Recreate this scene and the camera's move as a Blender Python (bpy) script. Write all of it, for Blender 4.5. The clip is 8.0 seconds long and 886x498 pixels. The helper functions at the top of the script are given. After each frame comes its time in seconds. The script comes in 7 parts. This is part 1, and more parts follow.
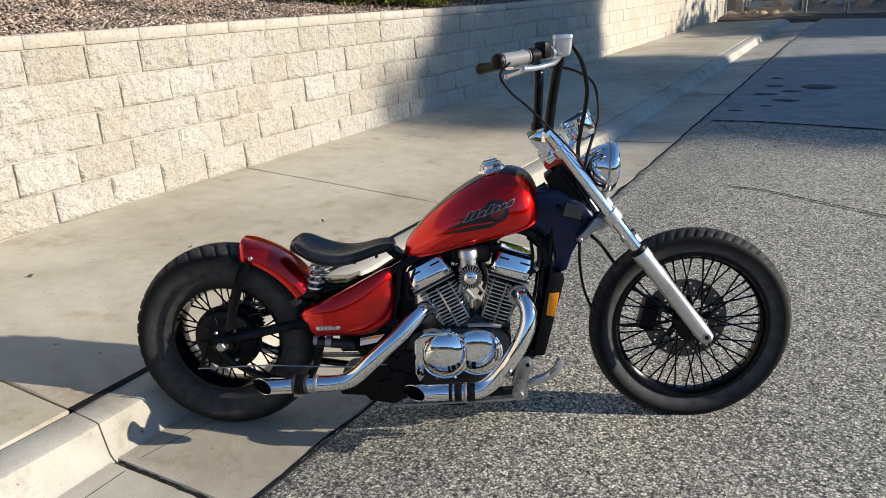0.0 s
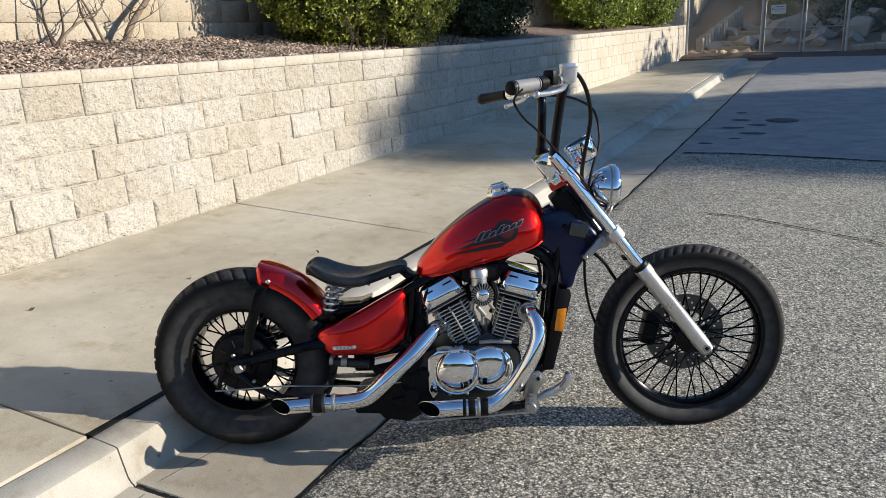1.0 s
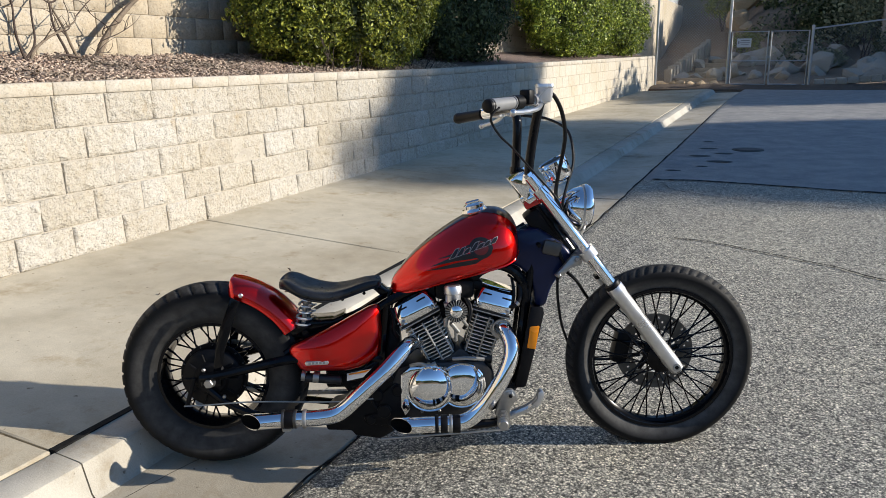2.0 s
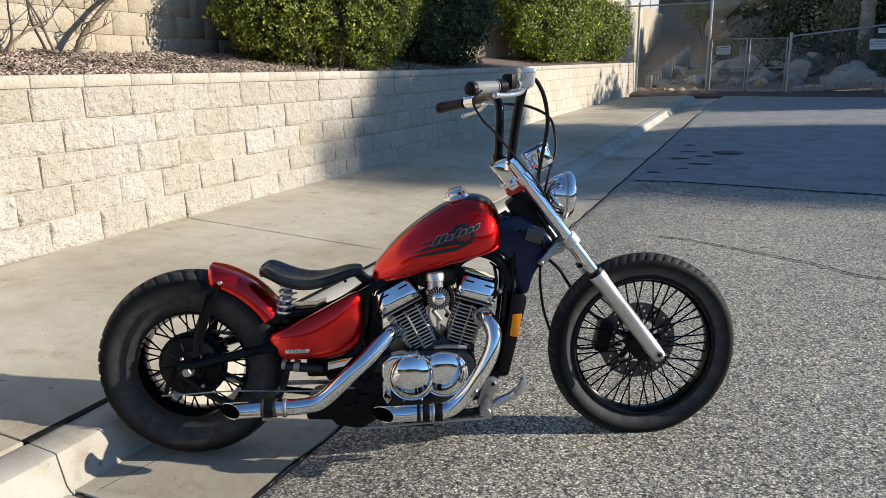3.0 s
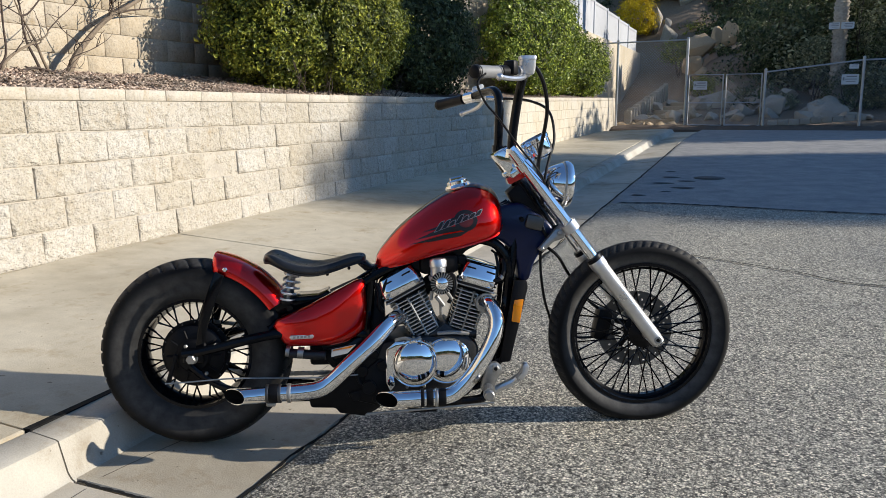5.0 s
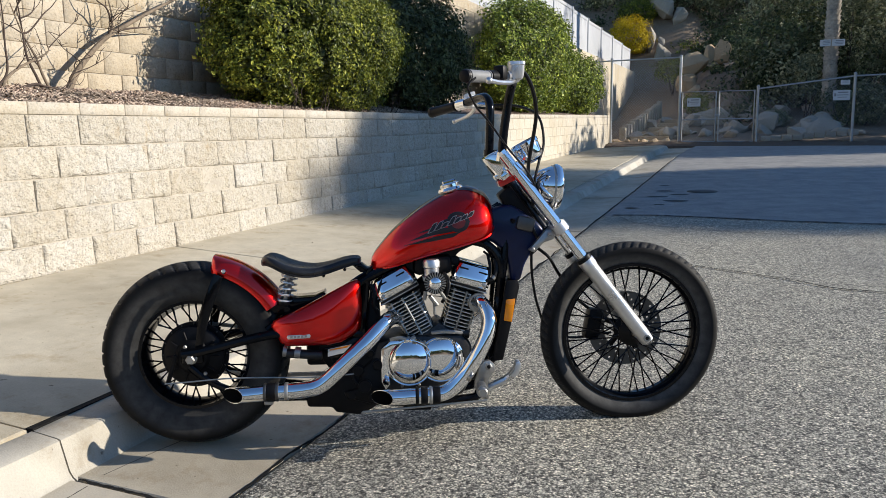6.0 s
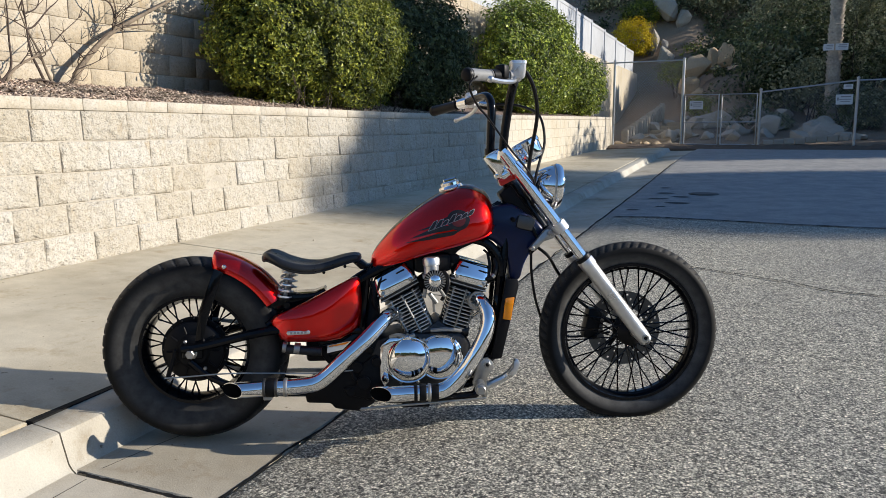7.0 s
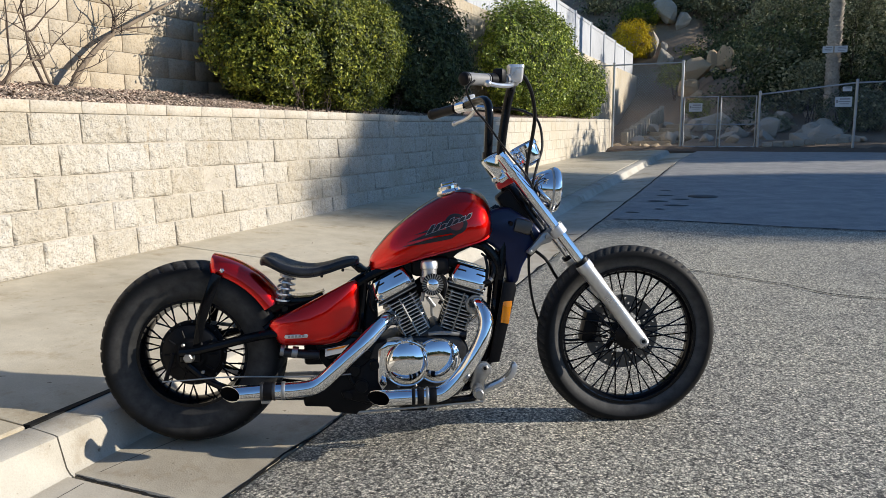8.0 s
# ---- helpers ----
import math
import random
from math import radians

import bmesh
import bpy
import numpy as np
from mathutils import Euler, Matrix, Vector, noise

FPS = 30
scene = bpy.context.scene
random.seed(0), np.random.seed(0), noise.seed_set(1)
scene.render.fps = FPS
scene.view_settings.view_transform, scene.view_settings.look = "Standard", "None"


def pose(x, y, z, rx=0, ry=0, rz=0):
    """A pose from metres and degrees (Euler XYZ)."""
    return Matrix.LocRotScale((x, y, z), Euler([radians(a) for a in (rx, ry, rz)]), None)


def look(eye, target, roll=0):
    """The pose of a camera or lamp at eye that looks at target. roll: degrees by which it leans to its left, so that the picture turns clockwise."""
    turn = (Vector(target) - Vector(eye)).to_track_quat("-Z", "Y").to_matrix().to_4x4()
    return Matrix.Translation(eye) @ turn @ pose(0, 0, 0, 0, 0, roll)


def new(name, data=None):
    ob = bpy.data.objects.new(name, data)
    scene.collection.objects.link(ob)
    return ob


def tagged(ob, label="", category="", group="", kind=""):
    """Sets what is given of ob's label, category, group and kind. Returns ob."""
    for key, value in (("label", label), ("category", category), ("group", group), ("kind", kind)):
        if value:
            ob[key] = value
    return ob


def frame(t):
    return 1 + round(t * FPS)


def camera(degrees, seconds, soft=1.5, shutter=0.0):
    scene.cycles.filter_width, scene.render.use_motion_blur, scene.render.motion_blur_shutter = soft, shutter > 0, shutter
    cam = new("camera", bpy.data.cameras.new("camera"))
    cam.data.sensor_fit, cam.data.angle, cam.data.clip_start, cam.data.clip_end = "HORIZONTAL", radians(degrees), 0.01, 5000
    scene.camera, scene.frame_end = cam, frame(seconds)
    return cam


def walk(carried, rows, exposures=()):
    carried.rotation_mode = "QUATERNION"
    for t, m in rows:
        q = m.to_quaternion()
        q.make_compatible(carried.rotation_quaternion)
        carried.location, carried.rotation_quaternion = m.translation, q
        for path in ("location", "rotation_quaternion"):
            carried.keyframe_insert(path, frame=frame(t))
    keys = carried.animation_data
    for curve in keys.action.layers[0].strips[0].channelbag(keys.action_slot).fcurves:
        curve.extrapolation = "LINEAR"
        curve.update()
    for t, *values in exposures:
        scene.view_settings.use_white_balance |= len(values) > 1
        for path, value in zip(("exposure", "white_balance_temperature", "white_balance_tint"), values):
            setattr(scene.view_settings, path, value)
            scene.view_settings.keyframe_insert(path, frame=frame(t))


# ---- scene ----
cam = camera(59.5, 8.0, 0.8)
PATH = [
    (0, (2.052, -1.448, 1.479), (1.114, 0.203, 0.85), -1.8),
    (0.5, (2.076, -1.552, 1.469), (1.162, 0.132, 0.895), -1.8),
    (1, (1.981, -1.625, 1.454), (1.104, 0.091, 0.92), -2.1),
    (1.5, (1.973, -1.648, 1.446), (1.131, 0.097, 0.951), -1.3),
    (3, (1.972, -1.648, 1.36), (1.2, 0.14, 0.903), -0.3),
    (3.5, (1.959, -1.657, 1.308), (1.199, 0.142, 0.875), -0.2),
    (4, (1.936, -1.685, 1.272), (1.19, 0.126, 0.868), -0.1),
    (4.5, (1.925, -1.714, 1.231), (1.186, 0.104, 0.847), -0.1),
    (6, (1.978, -1.819, 1.141), (1.247, 0.016, 0.833), -0.7),
    (6.5, (1.986, -1.828, 1.13), (1.254, 0.008, 0.828), -0.6),
    (7, (1.986, -1.828, 1.134), (1.252, 0.006, 0.827), -0.1),
    (7.5, (1.986, -1.83, 1.137), (1.256, 0.007, 0.828), 0.1),
    (8, (1.993, -1.827, 1.14), (1.259, 0.009, 0.838), -0.1),
]
walk(cam, [(t, look(eye, target, roll)) for t, eye, target, roll in PATH], [(0, 0.41), (8, 0.41)])

# ---- world, sun, exposure ----
SUN_AZ, SUN_EL = radians(21.5), radians(21.5)      # from +x towards +y; height
world = bpy.data.worlds.new("sky")
scene.world = world
world.use_nodes = True
wn = world.node_tree.nodes
sky = wn.new("ShaderNodeTexSky")
sky.sky_type = "NISHITA"
sky.sun_disc = False
sky.sun_elevation, sky.sun_rotation = SUN_EL, radians(90) - SUN_AZ
sky.air_density, sky.dust_density, sky.ozone_density = 1.0, 0.0, 5.0
world.node_tree.links.new(sky.outputs[0], wn["Background"].inputs[0])
wn["Background"].inputs[1].default_value = 0.13
sun = new("sun", bpy.data.lights.new("sun", "SUN"))
sun.data.energy, sun.data.angle, sun.data.color = 5.0, radians(0.53), (1.0, 0.93, 0.82)
sun.matrix_world = look((30 * math.cos(SUN_AZ), 30 * math.sin(SUN_AZ), 30 * math.tan(SUN_EL)), (0, 0, 0))


# ---- materials ----
def nodes_of(name):
    m = bpy.data.materials.new(name)
    m.use_nodes = True
    nt = m.node_tree
    return m, nt, nt.nodes["Principled BSDF"]


def ramp(nt, fac, stops):
    r = nt.nodes.new("ShaderNodeValToRGB")
    e = r.color_ramp.elements
    while len(e) < len(stops):
        e.new(0.5)
    for el, (p, c) in zip(e, stops):
        el.position = p
        el.color = (*c, 1) if len(c) == 3 else (c[0], c[0], c[0], 1)
    nt.links.new(fac, r.inputs[0])
    return r.outputs[0]


def noise_tex(nt, scale, detail=4, rough=0.55, coords=None, stretch=None):
    n = nt.nodes.new("ShaderNodeTexNoise")
    n.inputs["Scale"].default_value = scale
    n.inputs["Detail"].default_value = detail
    n.inputs["Roughness"].default_value = rough
    if coords is None:
        coords = nt.nodes.new("ShaderNodeTexCoord").outputs["Object"]
    if stretch:
        mp = nt.nodes.new("ShaderNodeMapping")
        mp.inputs["Scale"].default_value = stretch
        nt.links.new(coords, mp.inputs[0])
        coords = mp.outputs[0]
    nt.links.new(coords, n.inputs["Vector"])
    return n.outputs["Fac"]


def mix(nt, a, b, fac, kind="MIX"):
    m = nt.nodes.new("ShaderNodeMix")
    m.data_type, m.blend_type = "RGBA", kind
    for k, v in ((6, a), (7, b)):
        if isinstance(v, tuple):
            m.inputs[k].default_value = (*v, 1)
        else:
            nt.links.new(v, m.inputs[k])
    if isinstance(fac, (int, float)):
        m.inputs[0].default_value = fac
    else:
        nt.links.new(fac, m.inputs[0])
    return m.outputs[2]


def bump(nt, bs, height, strength, dist, prev=None):
    b = nt.nodes.new("ShaderNodeBump")
    b.inputs["Strength"].default_value, b.inputs["Distance"].default_value = strength, dist
    nt.links.new(height, b.inputs["Height"])
    if prev is not None:
        nt.links.new(prev, b.inputs["Normal"])
    nt.links.new(b.outputs[0], bs.inputs["Normal"])
    return b.outputs[0]


def world_pos(nt):
    return nt.nodes.new("ShaderNodeNewGeometry").outputs["Position"]


def plain(name, col, rough, metal=0.0, var=0.15, scale=30.0, bmp=0.0, coat=0.0, spec=0.45, rvar=0.1):
    """A surface with a base colour, fine mottling, changing gloss and a little relief."""
    m, nt, bs = nodes_of(name)
    f = noise_tex(nt, scale, 5)
    g = noise_tex(nt, scale * 0.13, 3)
    dark = tuple(c * (1 - var) for c in col)
    light = tuple(min(1, c * (1 + var)) for c in col)
    c1 = ramp(nt, f, [(0.3, dark), (0.7, light)])
    c2 = ramp(nt, g, [(0.35, dark), (0.65, light)])
    nt.links.new(mix(nt, c1, c2, 0.5), bs.inputs["Base Color"])
    nt.links.new(ramp(nt, g, [(0.3, (max(0.02, rough - rvar),)), (0.7, (min(1, rough + rvar),))]), bs.inputs["Roughness"])
    bs.inputs["Metallic"].default_value = metal
    bs.inputs["Coat Weight"].default_value = coat
    bs.inputs["Coat Roughness"].default_value = 0.04
    bs.inputs["Specular IOR Level"].default_value = spec
    if bmp:
        bump(nt, bs, f, 0.6, bmp)
    return m


def concrete_material(name, col, stain=0.35):
    m, nt, bs = nodes_of(name)
    w = world_pos(nt)
    fine = noise_tex(nt, 160, 3, 0.6, w)
    mid = noise_tex(nt, 9, 5, 0.6, w)
    big = noise_tex(nt, 0.9, 4, 0.6, w)
    base = ramp(nt, mid, [(0.25, tuple(c * 0.86 for c in col)), (0.6, col), (0.85, tuple(c * 1.06 for c in col))])
    base = mix(nt, base, ramp(nt, big, [(0.35, tuple(c * (1 - stain) for c in (0.92, 0.86, 0.76))), (0.6, (1, 1, 1))]), 0.7, "MULTIPLY")
    base = mix(nt, base, ramp(nt, fine, [(0.3, (0.8, 0.8, 0.8)), (0.6, (1, 1, 1))]), 0.5, "MULTIPLY")
    spot = noise_tex(nt, 2.7, 7, 0.76, w)
    base = mix(nt, base, ramp(nt, spot, [(0.30, (0.66, 0.58, 0.47)), (0.46, (1, 1, 1))]), 0.8, "MULTIPLY")
    fleck = noise_tex(nt, 34, 2, 0.5, w)
    base = mix(nt, base, ramp(nt, fleck, [(0.22, (0.35, 0.32, 0.28)), (0.29, (1, 1, 1))]), 0.85, "MULTIPLY")
    oi = nt.nodes.new("ShaderNodeObjectInfo")
    base = mix(nt, base, ramp(nt, oi.outputs["Random"], [(0, (0.93, 0.93, 0.92)), (1, (1, 1, 1))]), 1.0, "MULTIPLY")
    nt.links.new(base, bs.inputs["Base Color"])
    bs.inputs["Roughness"].default_value = 0.88
    bs.inputs["Specular IOR Level"].default_value = 0.25
    n = bump(nt, bs, fine, 0.4, 0.003)
    bump(nt, bs, mid, 0.3, 0.007, n)
    return m


def block_material(name, col, pits=0.5, relief=0.006):
    """Split-face concrete block: warm cream, dark pits, rough broken face."""
    m, nt, bs = nodes_of(name)
    w = world_pos(nt)
    fine = noise_tex(nt, 78, 3, 0.6, w, (1, 0.8, 1.1))
    mid = noise_tex(nt, 24, 5, 0.6, w)
    lumpy = noise_tex(nt, 11, 3, 0.5, w, (1, 1, 1.3))
    big = noise_tex(nt, 1.3, 4, 0.6, w)
    base = ramp(nt, fine, [(0.32, tuple(c * (1 - pits) * k for c, k in zip(col, (0.97, 1.0, 1.04)))), (0.42, tuple(c * 0.92 for c in col)), (0.52, col), (0.8, tuple(min(1, c * 1.1) for c in col))])
    streak = noise_tex(nt, 3.1, 5, 0.68, w, (1, 1.6, 0.8))
    base = mix(nt, base, ramp(nt, streak, [(0.27, (0.80, 0.66, 0.46)), (0.38, (1, 1, 1))]), 0.7, "MULTIPLY")
    base = mix(nt, base, ramp(nt, mid, [(0.3, (0.84, 0.80, 0.73)), (0.55, (1, 1, 1))]), 0.7, "MULTIPLY")
    base = mix(nt, base, ramp(nt, big, [(0.35, (0.92, 0.88, 0.80)), (0.6, (1, 1, 1))]), 0.8, "MULTIPLY")
    oi = nt.nodes.new("ShaderNodeObjectInfo")
    base = mix(nt, base, ramp(nt, oi.outputs["Random"], [(0, (0.92, 0.91, 0.89)), (0.5, (0.98, 0.975, 0.97)), (1, (1, 1, 1))]), 1.0, "MULTIPLY")
    ge = nt.nodes.new("ShaderNodeNewGeometry")
    base = mix(nt, base, ramp(nt, ge.outputs["Random Per Island"], [(0, (0.95, 0.94, 0.92)), (1, (1, 1, 1))]), 1.0, "MULTIPLY")
    nt.links.new(base, bs.inputs["Base Color"])
    bs.inputs["Roughness"].default_value = 0.95
    bs.inputs["Specular IOR Level"].default_value = 0.15
    n = bump(nt, bs, lumpy, 0.7, relief * 4.5)
    n = bump(nt, bs, mid, 0.8, relief * 2, n)
    bump(nt, bs, fine, 0.7, relief, n)
    return m


def asphalt_material():
    """Worn asphalt: stone chips of many greys standing out of dark binder."""
    m, nt, bs = nodes_of("worn_asphalt")
    w = world_pos(nt)
    warp = nt.nodes.new("ShaderNodeTexNoise")
    warp.inputs["Scale"].default_value, warp.inputs["Detail"].default_value = 90, 2
    nt.links.new(w, warp.inputs["Vector"])
    off = nt.nodes.new("ShaderNodeVectorMath")
    off.operation = "MULTIPLY_ADD"
    nt.links.new(warp.outputs["Color"], off.inputs[0])
    off.inputs[1].default_value = (0.009, 0.009, 0.009)
    nt.links.new(w, off.inputs[2])

    def chips(scale):
        vo = nt.nodes.new("ShaderNodeTexVoronoi")
        vo.inputs["Scale"].default_value = scale
        nt.links.new(off.outputs[0], vo.inputs["Vector"])
        sep = nt.nodes.new("ShaderNodeSeparateColor")
        nt.links.new(vo.outputs["Color"], sep.inputs[0])
        return vo.outputs["Distance"], sep.outputs[0], sep.outputs[1]
    d1, r1, g1 = chips(105)
    d2, r2, _ = chips(200)
    big = noise_tex(nt, 0.8, 5, 0.6, w)
    mid = noise_tex(nt, 17, 4, 0.65, w)
    tone = [(0.0, (0.08, 0.078, 0.07)), (0.27, (0.22, 0.21, 0.182)), (0.55, (0.48, 0.455, 0.382)), (0.8, (0.72, 0.675, 0.555)), (1.0, (0.98, 0.92, 0.77))]
    coarse = mix(nt, ramp(nt, r1, tone), ramp(nt, d1, [(0.35, (1, 1, 1)), (0.68, (0.25, 0.25, 0.25))]), 1.0, "MULTIPLY")
    fine = mix(nt, ramp(nt, r2, tone), ramp(nt, d2, [(0.35, (1, 1, 1)), (0.7, (0.35, 0.35, 0.35))]), 1.0, "MULTIPLY")
    base = mix(nt, fine, coarse, ramp(nt, g1, [(0.35, (0.0,)), (0.4, (1.0,))]))
    base = mix(nt, base, ramp(nt, mid, [(0.3, (0.84, 0.84, 0.85)), (0.6, (1.04, 1.04, 1.03))]), 1.0, "MULTIPLY")
    base = mix(nt, base, ramp(nt, big, [(0.3, (0.86, 0.86, 0.87)), (0.65, (1.14, 1.12, 1.07))]), 1.0, "MULTIPLY")
    # past the tar seam lies an older, finer pavement
    xyz = nt.nodes.new("ShaderNodeSeparateXYZ")
    nt.links.new(w, xyz.inputs[0])
    line = nt.nodes.new("ShaderNodeMath")
    line.operation = "MULTIPLY_ADD"
    nt.links.new(xyz.outputs[0], line.inputs[0])
    line.inputs[1].default_value = 0.056
    nt.links.new(xyz.outputs[1], line.inputs[2])
    old = nt.nodes.new("ShaderNodeMath")
    old.operation = "GREATER_THAN"
    nt.links.new(line.outputs[0], old.inputs[0])
    old.inputs[1].default_value = 6.51
    grit = noise_tex(nt, 230, 3, 0.7, w)
    patch = noise_tex(nt, 3.4, 8, 0.74, w)
    smooth = ramp(nt, grit, [(0.3, (0.18, 0.18, 0.178)), (0.5, (0.315, 0.312, 0.302)), (0.7, (0.45, 0.44, 0.42))])
    smooth = mix(nt, smooth, ramp(nt, patch, [(0.3, (0.60, 0.605, 0.62)), (0.62, (1.02, 0.995, 0.96))]), 1.0, "MULTIPLY")
    base = mix(nt, base, smooth, old.outputs[0])
    nt.links.new(base, bs.inputs["Base Color"])
    bs.inputs["Roughness"].default_value = 0.8
    bs.inputs["Specular IOR Level"].default_value = 0.35
    low = [(0.15, (1.0,)), (0.7, (0.0,))]
    n = bump(nt, bs, mix(nt, ramp(nt, d1, low), grit, old.outputs[0]), 0.4, 0.002)
    n = bump(nt, bs, mix(nt, ramp(nt, d2, low), grit, old.outputs[0]), 0.3, 0.0015, n)
    bump(nt, bs, mid, 0.25, 0.006, n)
    return m


def leaf_material(name, dark, light, gloss=0.45, trans=0.14):
    m, nt, bs = nodes_of(name)
    ge = nt.nodes.new("ShaderNodeNewGeometry")
    c = ramp(nt, ge.outputs["Random Per Island"], [(0.0, dark), (0.6, tuple(0.68 * a + 0.32 * b for a, b in zip(dark, light))), (1.0, light)])
    w = world_pos(nt)
    c = mix(nt, c, ramp(nt, noise_tex(nt, 2.6, 4, 0.6, w), [(0.3, (0.55, 0.58, 0.5)), (0.65, (1.15, 1.1, 0.95))]), 1.0, "MULTIPLY")
    nt.links.new(c, bs.inputs["Base Color"])
    bs.inputs["Roughness"].default_value = gloss
    bs.inputs["Specular IOR Level"].default_value = 0.25
    tr = nt.nodes.new("ShaderNodeBsdfTranslucent")
    nt.links.new(c, tr.inputs["Color"])
    ms = nt.nodes.new("ShaderNodeMixShader")
    ms.inputs[0].default_value = trans
    nt.links.new(bs.outputs[0], ms.inputs[1])
    nt.links.new(tr.outputs[0], ms.inputs[2])
    nt.links.new(ms.outputs[0], nt.nodes["Material Output"].inputs[0])
    return m


def soil_material(name, a, b, scale=22):
    m, nt, bs = nodes_of(name)
    w = world_pos(nt)
    f, g = noise_tex(nt, scale, 6, 0.7, w), noise_tex(nt, scale * 0.05, 4, 0.6, w)
    c = mix(nt, ramp(nt, f, [(0.3, a), (0.7, b)]), ramp(nt, g, [(0.3, (0.7, 0.7, 0.7)), (0.7, (1, 1, 1))]), 0.8, "MULTIPLY")
    nt.links.new(c, bs.inputs["Base Color"])
    bs.inputs["Roughness"].default_value = 0.95
    bump(nt, bs, f, 0.8, 0.03)
    return m


CONCRETE = concrete_material("sidewalk_concrete", (0.60, 0.535, 0.412))
KERB = concrete_material("kerb_concrete", (0.55, 0.515, 0.445), 0.28)
GUTTER = concrete_material("gutter_concrete", (0.56, 0.505, 0.41), 0.4)
BLOCK = block_material("cream_split_block", (0.55, 0.515, 0.455), 0.36, 0.012)
BLOCK_FAR = block_material("weathered_smooth_block", (0.57, 0.525, 0.445), 0.14, 0.003)
CAP = block_material("cream_cap_block", (0.55, 0.51, 0.445), 0.25, 0.002)
UPPER = block_material("tan_block", (0.50, 0.435, 0.34), 0.3, 0.003)
MORTAR = plain("grey_mortar", (0.43, 0.385, 0.315), 0.95, var=0.2, scale=60, bmp=0.002)
ASPHALT = asphalt_material()
IRON = plain("road_iron", (0.075, 0.073, 0.07), 0.7, 0.3, 0.3, 30, 0.003)
OIL = plain("oil_patch", (0.06, 0.058, 0.055), 0.8, 0, 0.4, 25)
TAR = plain("tar_seam", (0.016, 0.016, 0.016), 0.95, var=0.5, scale=40, bmp=0.003, spec=0.08)
JOINT = soil_material("joint_dirt", (0.03, 0.025, 0.02), (0.09, 0.075, 0.06), 60)
DIRT = soil_material("dirt", (0.16, 0.11, 0.07), (0.36, 0.265, 0.175))
MULCH = leaf_material("bark_mulch", (0.27, 0.205, 0.18), (0.70, 0.56, 0.50), 0.9, 0.0)
MULCH_BED = soil_material("mulch_bed", (0.12, 0.086, 0.07), (0.33, 0.245, 0.205), 60)
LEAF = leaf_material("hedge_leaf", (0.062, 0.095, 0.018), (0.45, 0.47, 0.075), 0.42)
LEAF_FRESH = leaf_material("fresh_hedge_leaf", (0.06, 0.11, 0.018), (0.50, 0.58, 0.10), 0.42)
# oak leaf, also the darkened leaf of the shaded hedge bush
LEAF_DARK = leaf_material("oak_and_shaded_leaf", (0.032, 0.048, 0.022), (0.21, 0.24, 0.11), 0.5, 0.12)
LEAF_GREY = leaf_material("olive_leaf", (0.12, 0.13, 0.08), (0.48, 0.48, 0.31), 0.5, 0.15)
LEAF_YELLOW = leaf_material("yellow_flower", (0.48, 0.36, 0.015), (0.85, 0.66, 0.03), 0.7, 0.25)
BARK = plain("grey_bark", (0.20, 0.155, 0.11), 0.9, var=0.45, scale=45, bmp=0.006)
PALM_BARK = plain("palm_bark", (0.36, 0.31, 0.25), 0.95, var=0.5, scale=14, bmp=0.01)
TWIG = plain("dark_twig", (0.07, 0.05, 0.04), 0.9, var=0.4, scale=60, bmp=0.003)
ROCK = block_material("granite", (0.47, 0.43, 0.37), 0.4, 0.01)
PLASTER = block_material("pale_plaster", (0.60, 0.54, 0.44), 0.12, 0.002)
ROCK_TAN = block_material("tan_boulder", (0.55, 0.42, 0.28), 0.3, 0.012)
GALV = plain("galvanised_steel", (0.42, 0.43, 0.44), 0.45, 0.8, 0.15, 12)
VINYL = plain("white_vinyl", (0.48, 0.49, 0.51), 0.5, 0, 0.04, 4)
SIGN_WHITE = plain("sign_white", (0.58, 0.58, 0.57), 0.5, 0, 0.06, 8)
SIGN_INK = plain("sign_ink", (0.26, 0.25, 0.25), 0.6, 0, 0.1, 20)


# ---- mesh helpers ----
def finish(bm, name, smooth=0.6):
    me = bpy.data.meshes.new(name)
    bmesh.ops.recalc_face_normals(bm, faces=bm.faces)
    if smooth:
        for f in bm.faces:
            f.smooth = True
        for e in bm.edges:
            if len(e.link_faces) == 2 and e.calc_face_angle(0) > smooth:
                e.smooth = False
    bm.to_mesh(me)
    bm.free()
    return me


def part(name, bm, material, parent=None, label="", smooth=0.6):
    """One bmesh (or mesh) as one object under a thing or a part."""
    me = finish(bm, name, smooth) if isinstance(bm, bmesh.types.BMesh) else bm
    if not me.materials:
        me.materials.append(material)
    ob = new(name, me)
    if parent is not None:
        ob.parent = parent
    if label:
        ob["label"] = label
    return ob


def thing(name, label, category, m=None, group="", kind=""):
    ob = new(name)
    ob.empty_display_size = 0.1
    if m is not None:
        ob.matrix_world = m
    return tagged(ob, label, category, group, kind)


def box(bm, c, size, bevel=0.0, rot=None, segs=1):
    r = bmesh.ops.create_cube(bm, size=1.0)
    m = Matrix.Translation(c) @ (rot.to_4x4() if rot is not None else Matrix()) @ Matrix.Diagonal((*size, 1))
    bmesh.ops.transform(bm, matrix=m, verts=r["verts"])
    if bevel:
        es = list({e for v in r["verts"] for e in v.link_edges})
        bmesh.ops.bevel(bm, geom=es, offset=bevel, segments=segs, affect="EDGES", profile=0.5)
    return bm


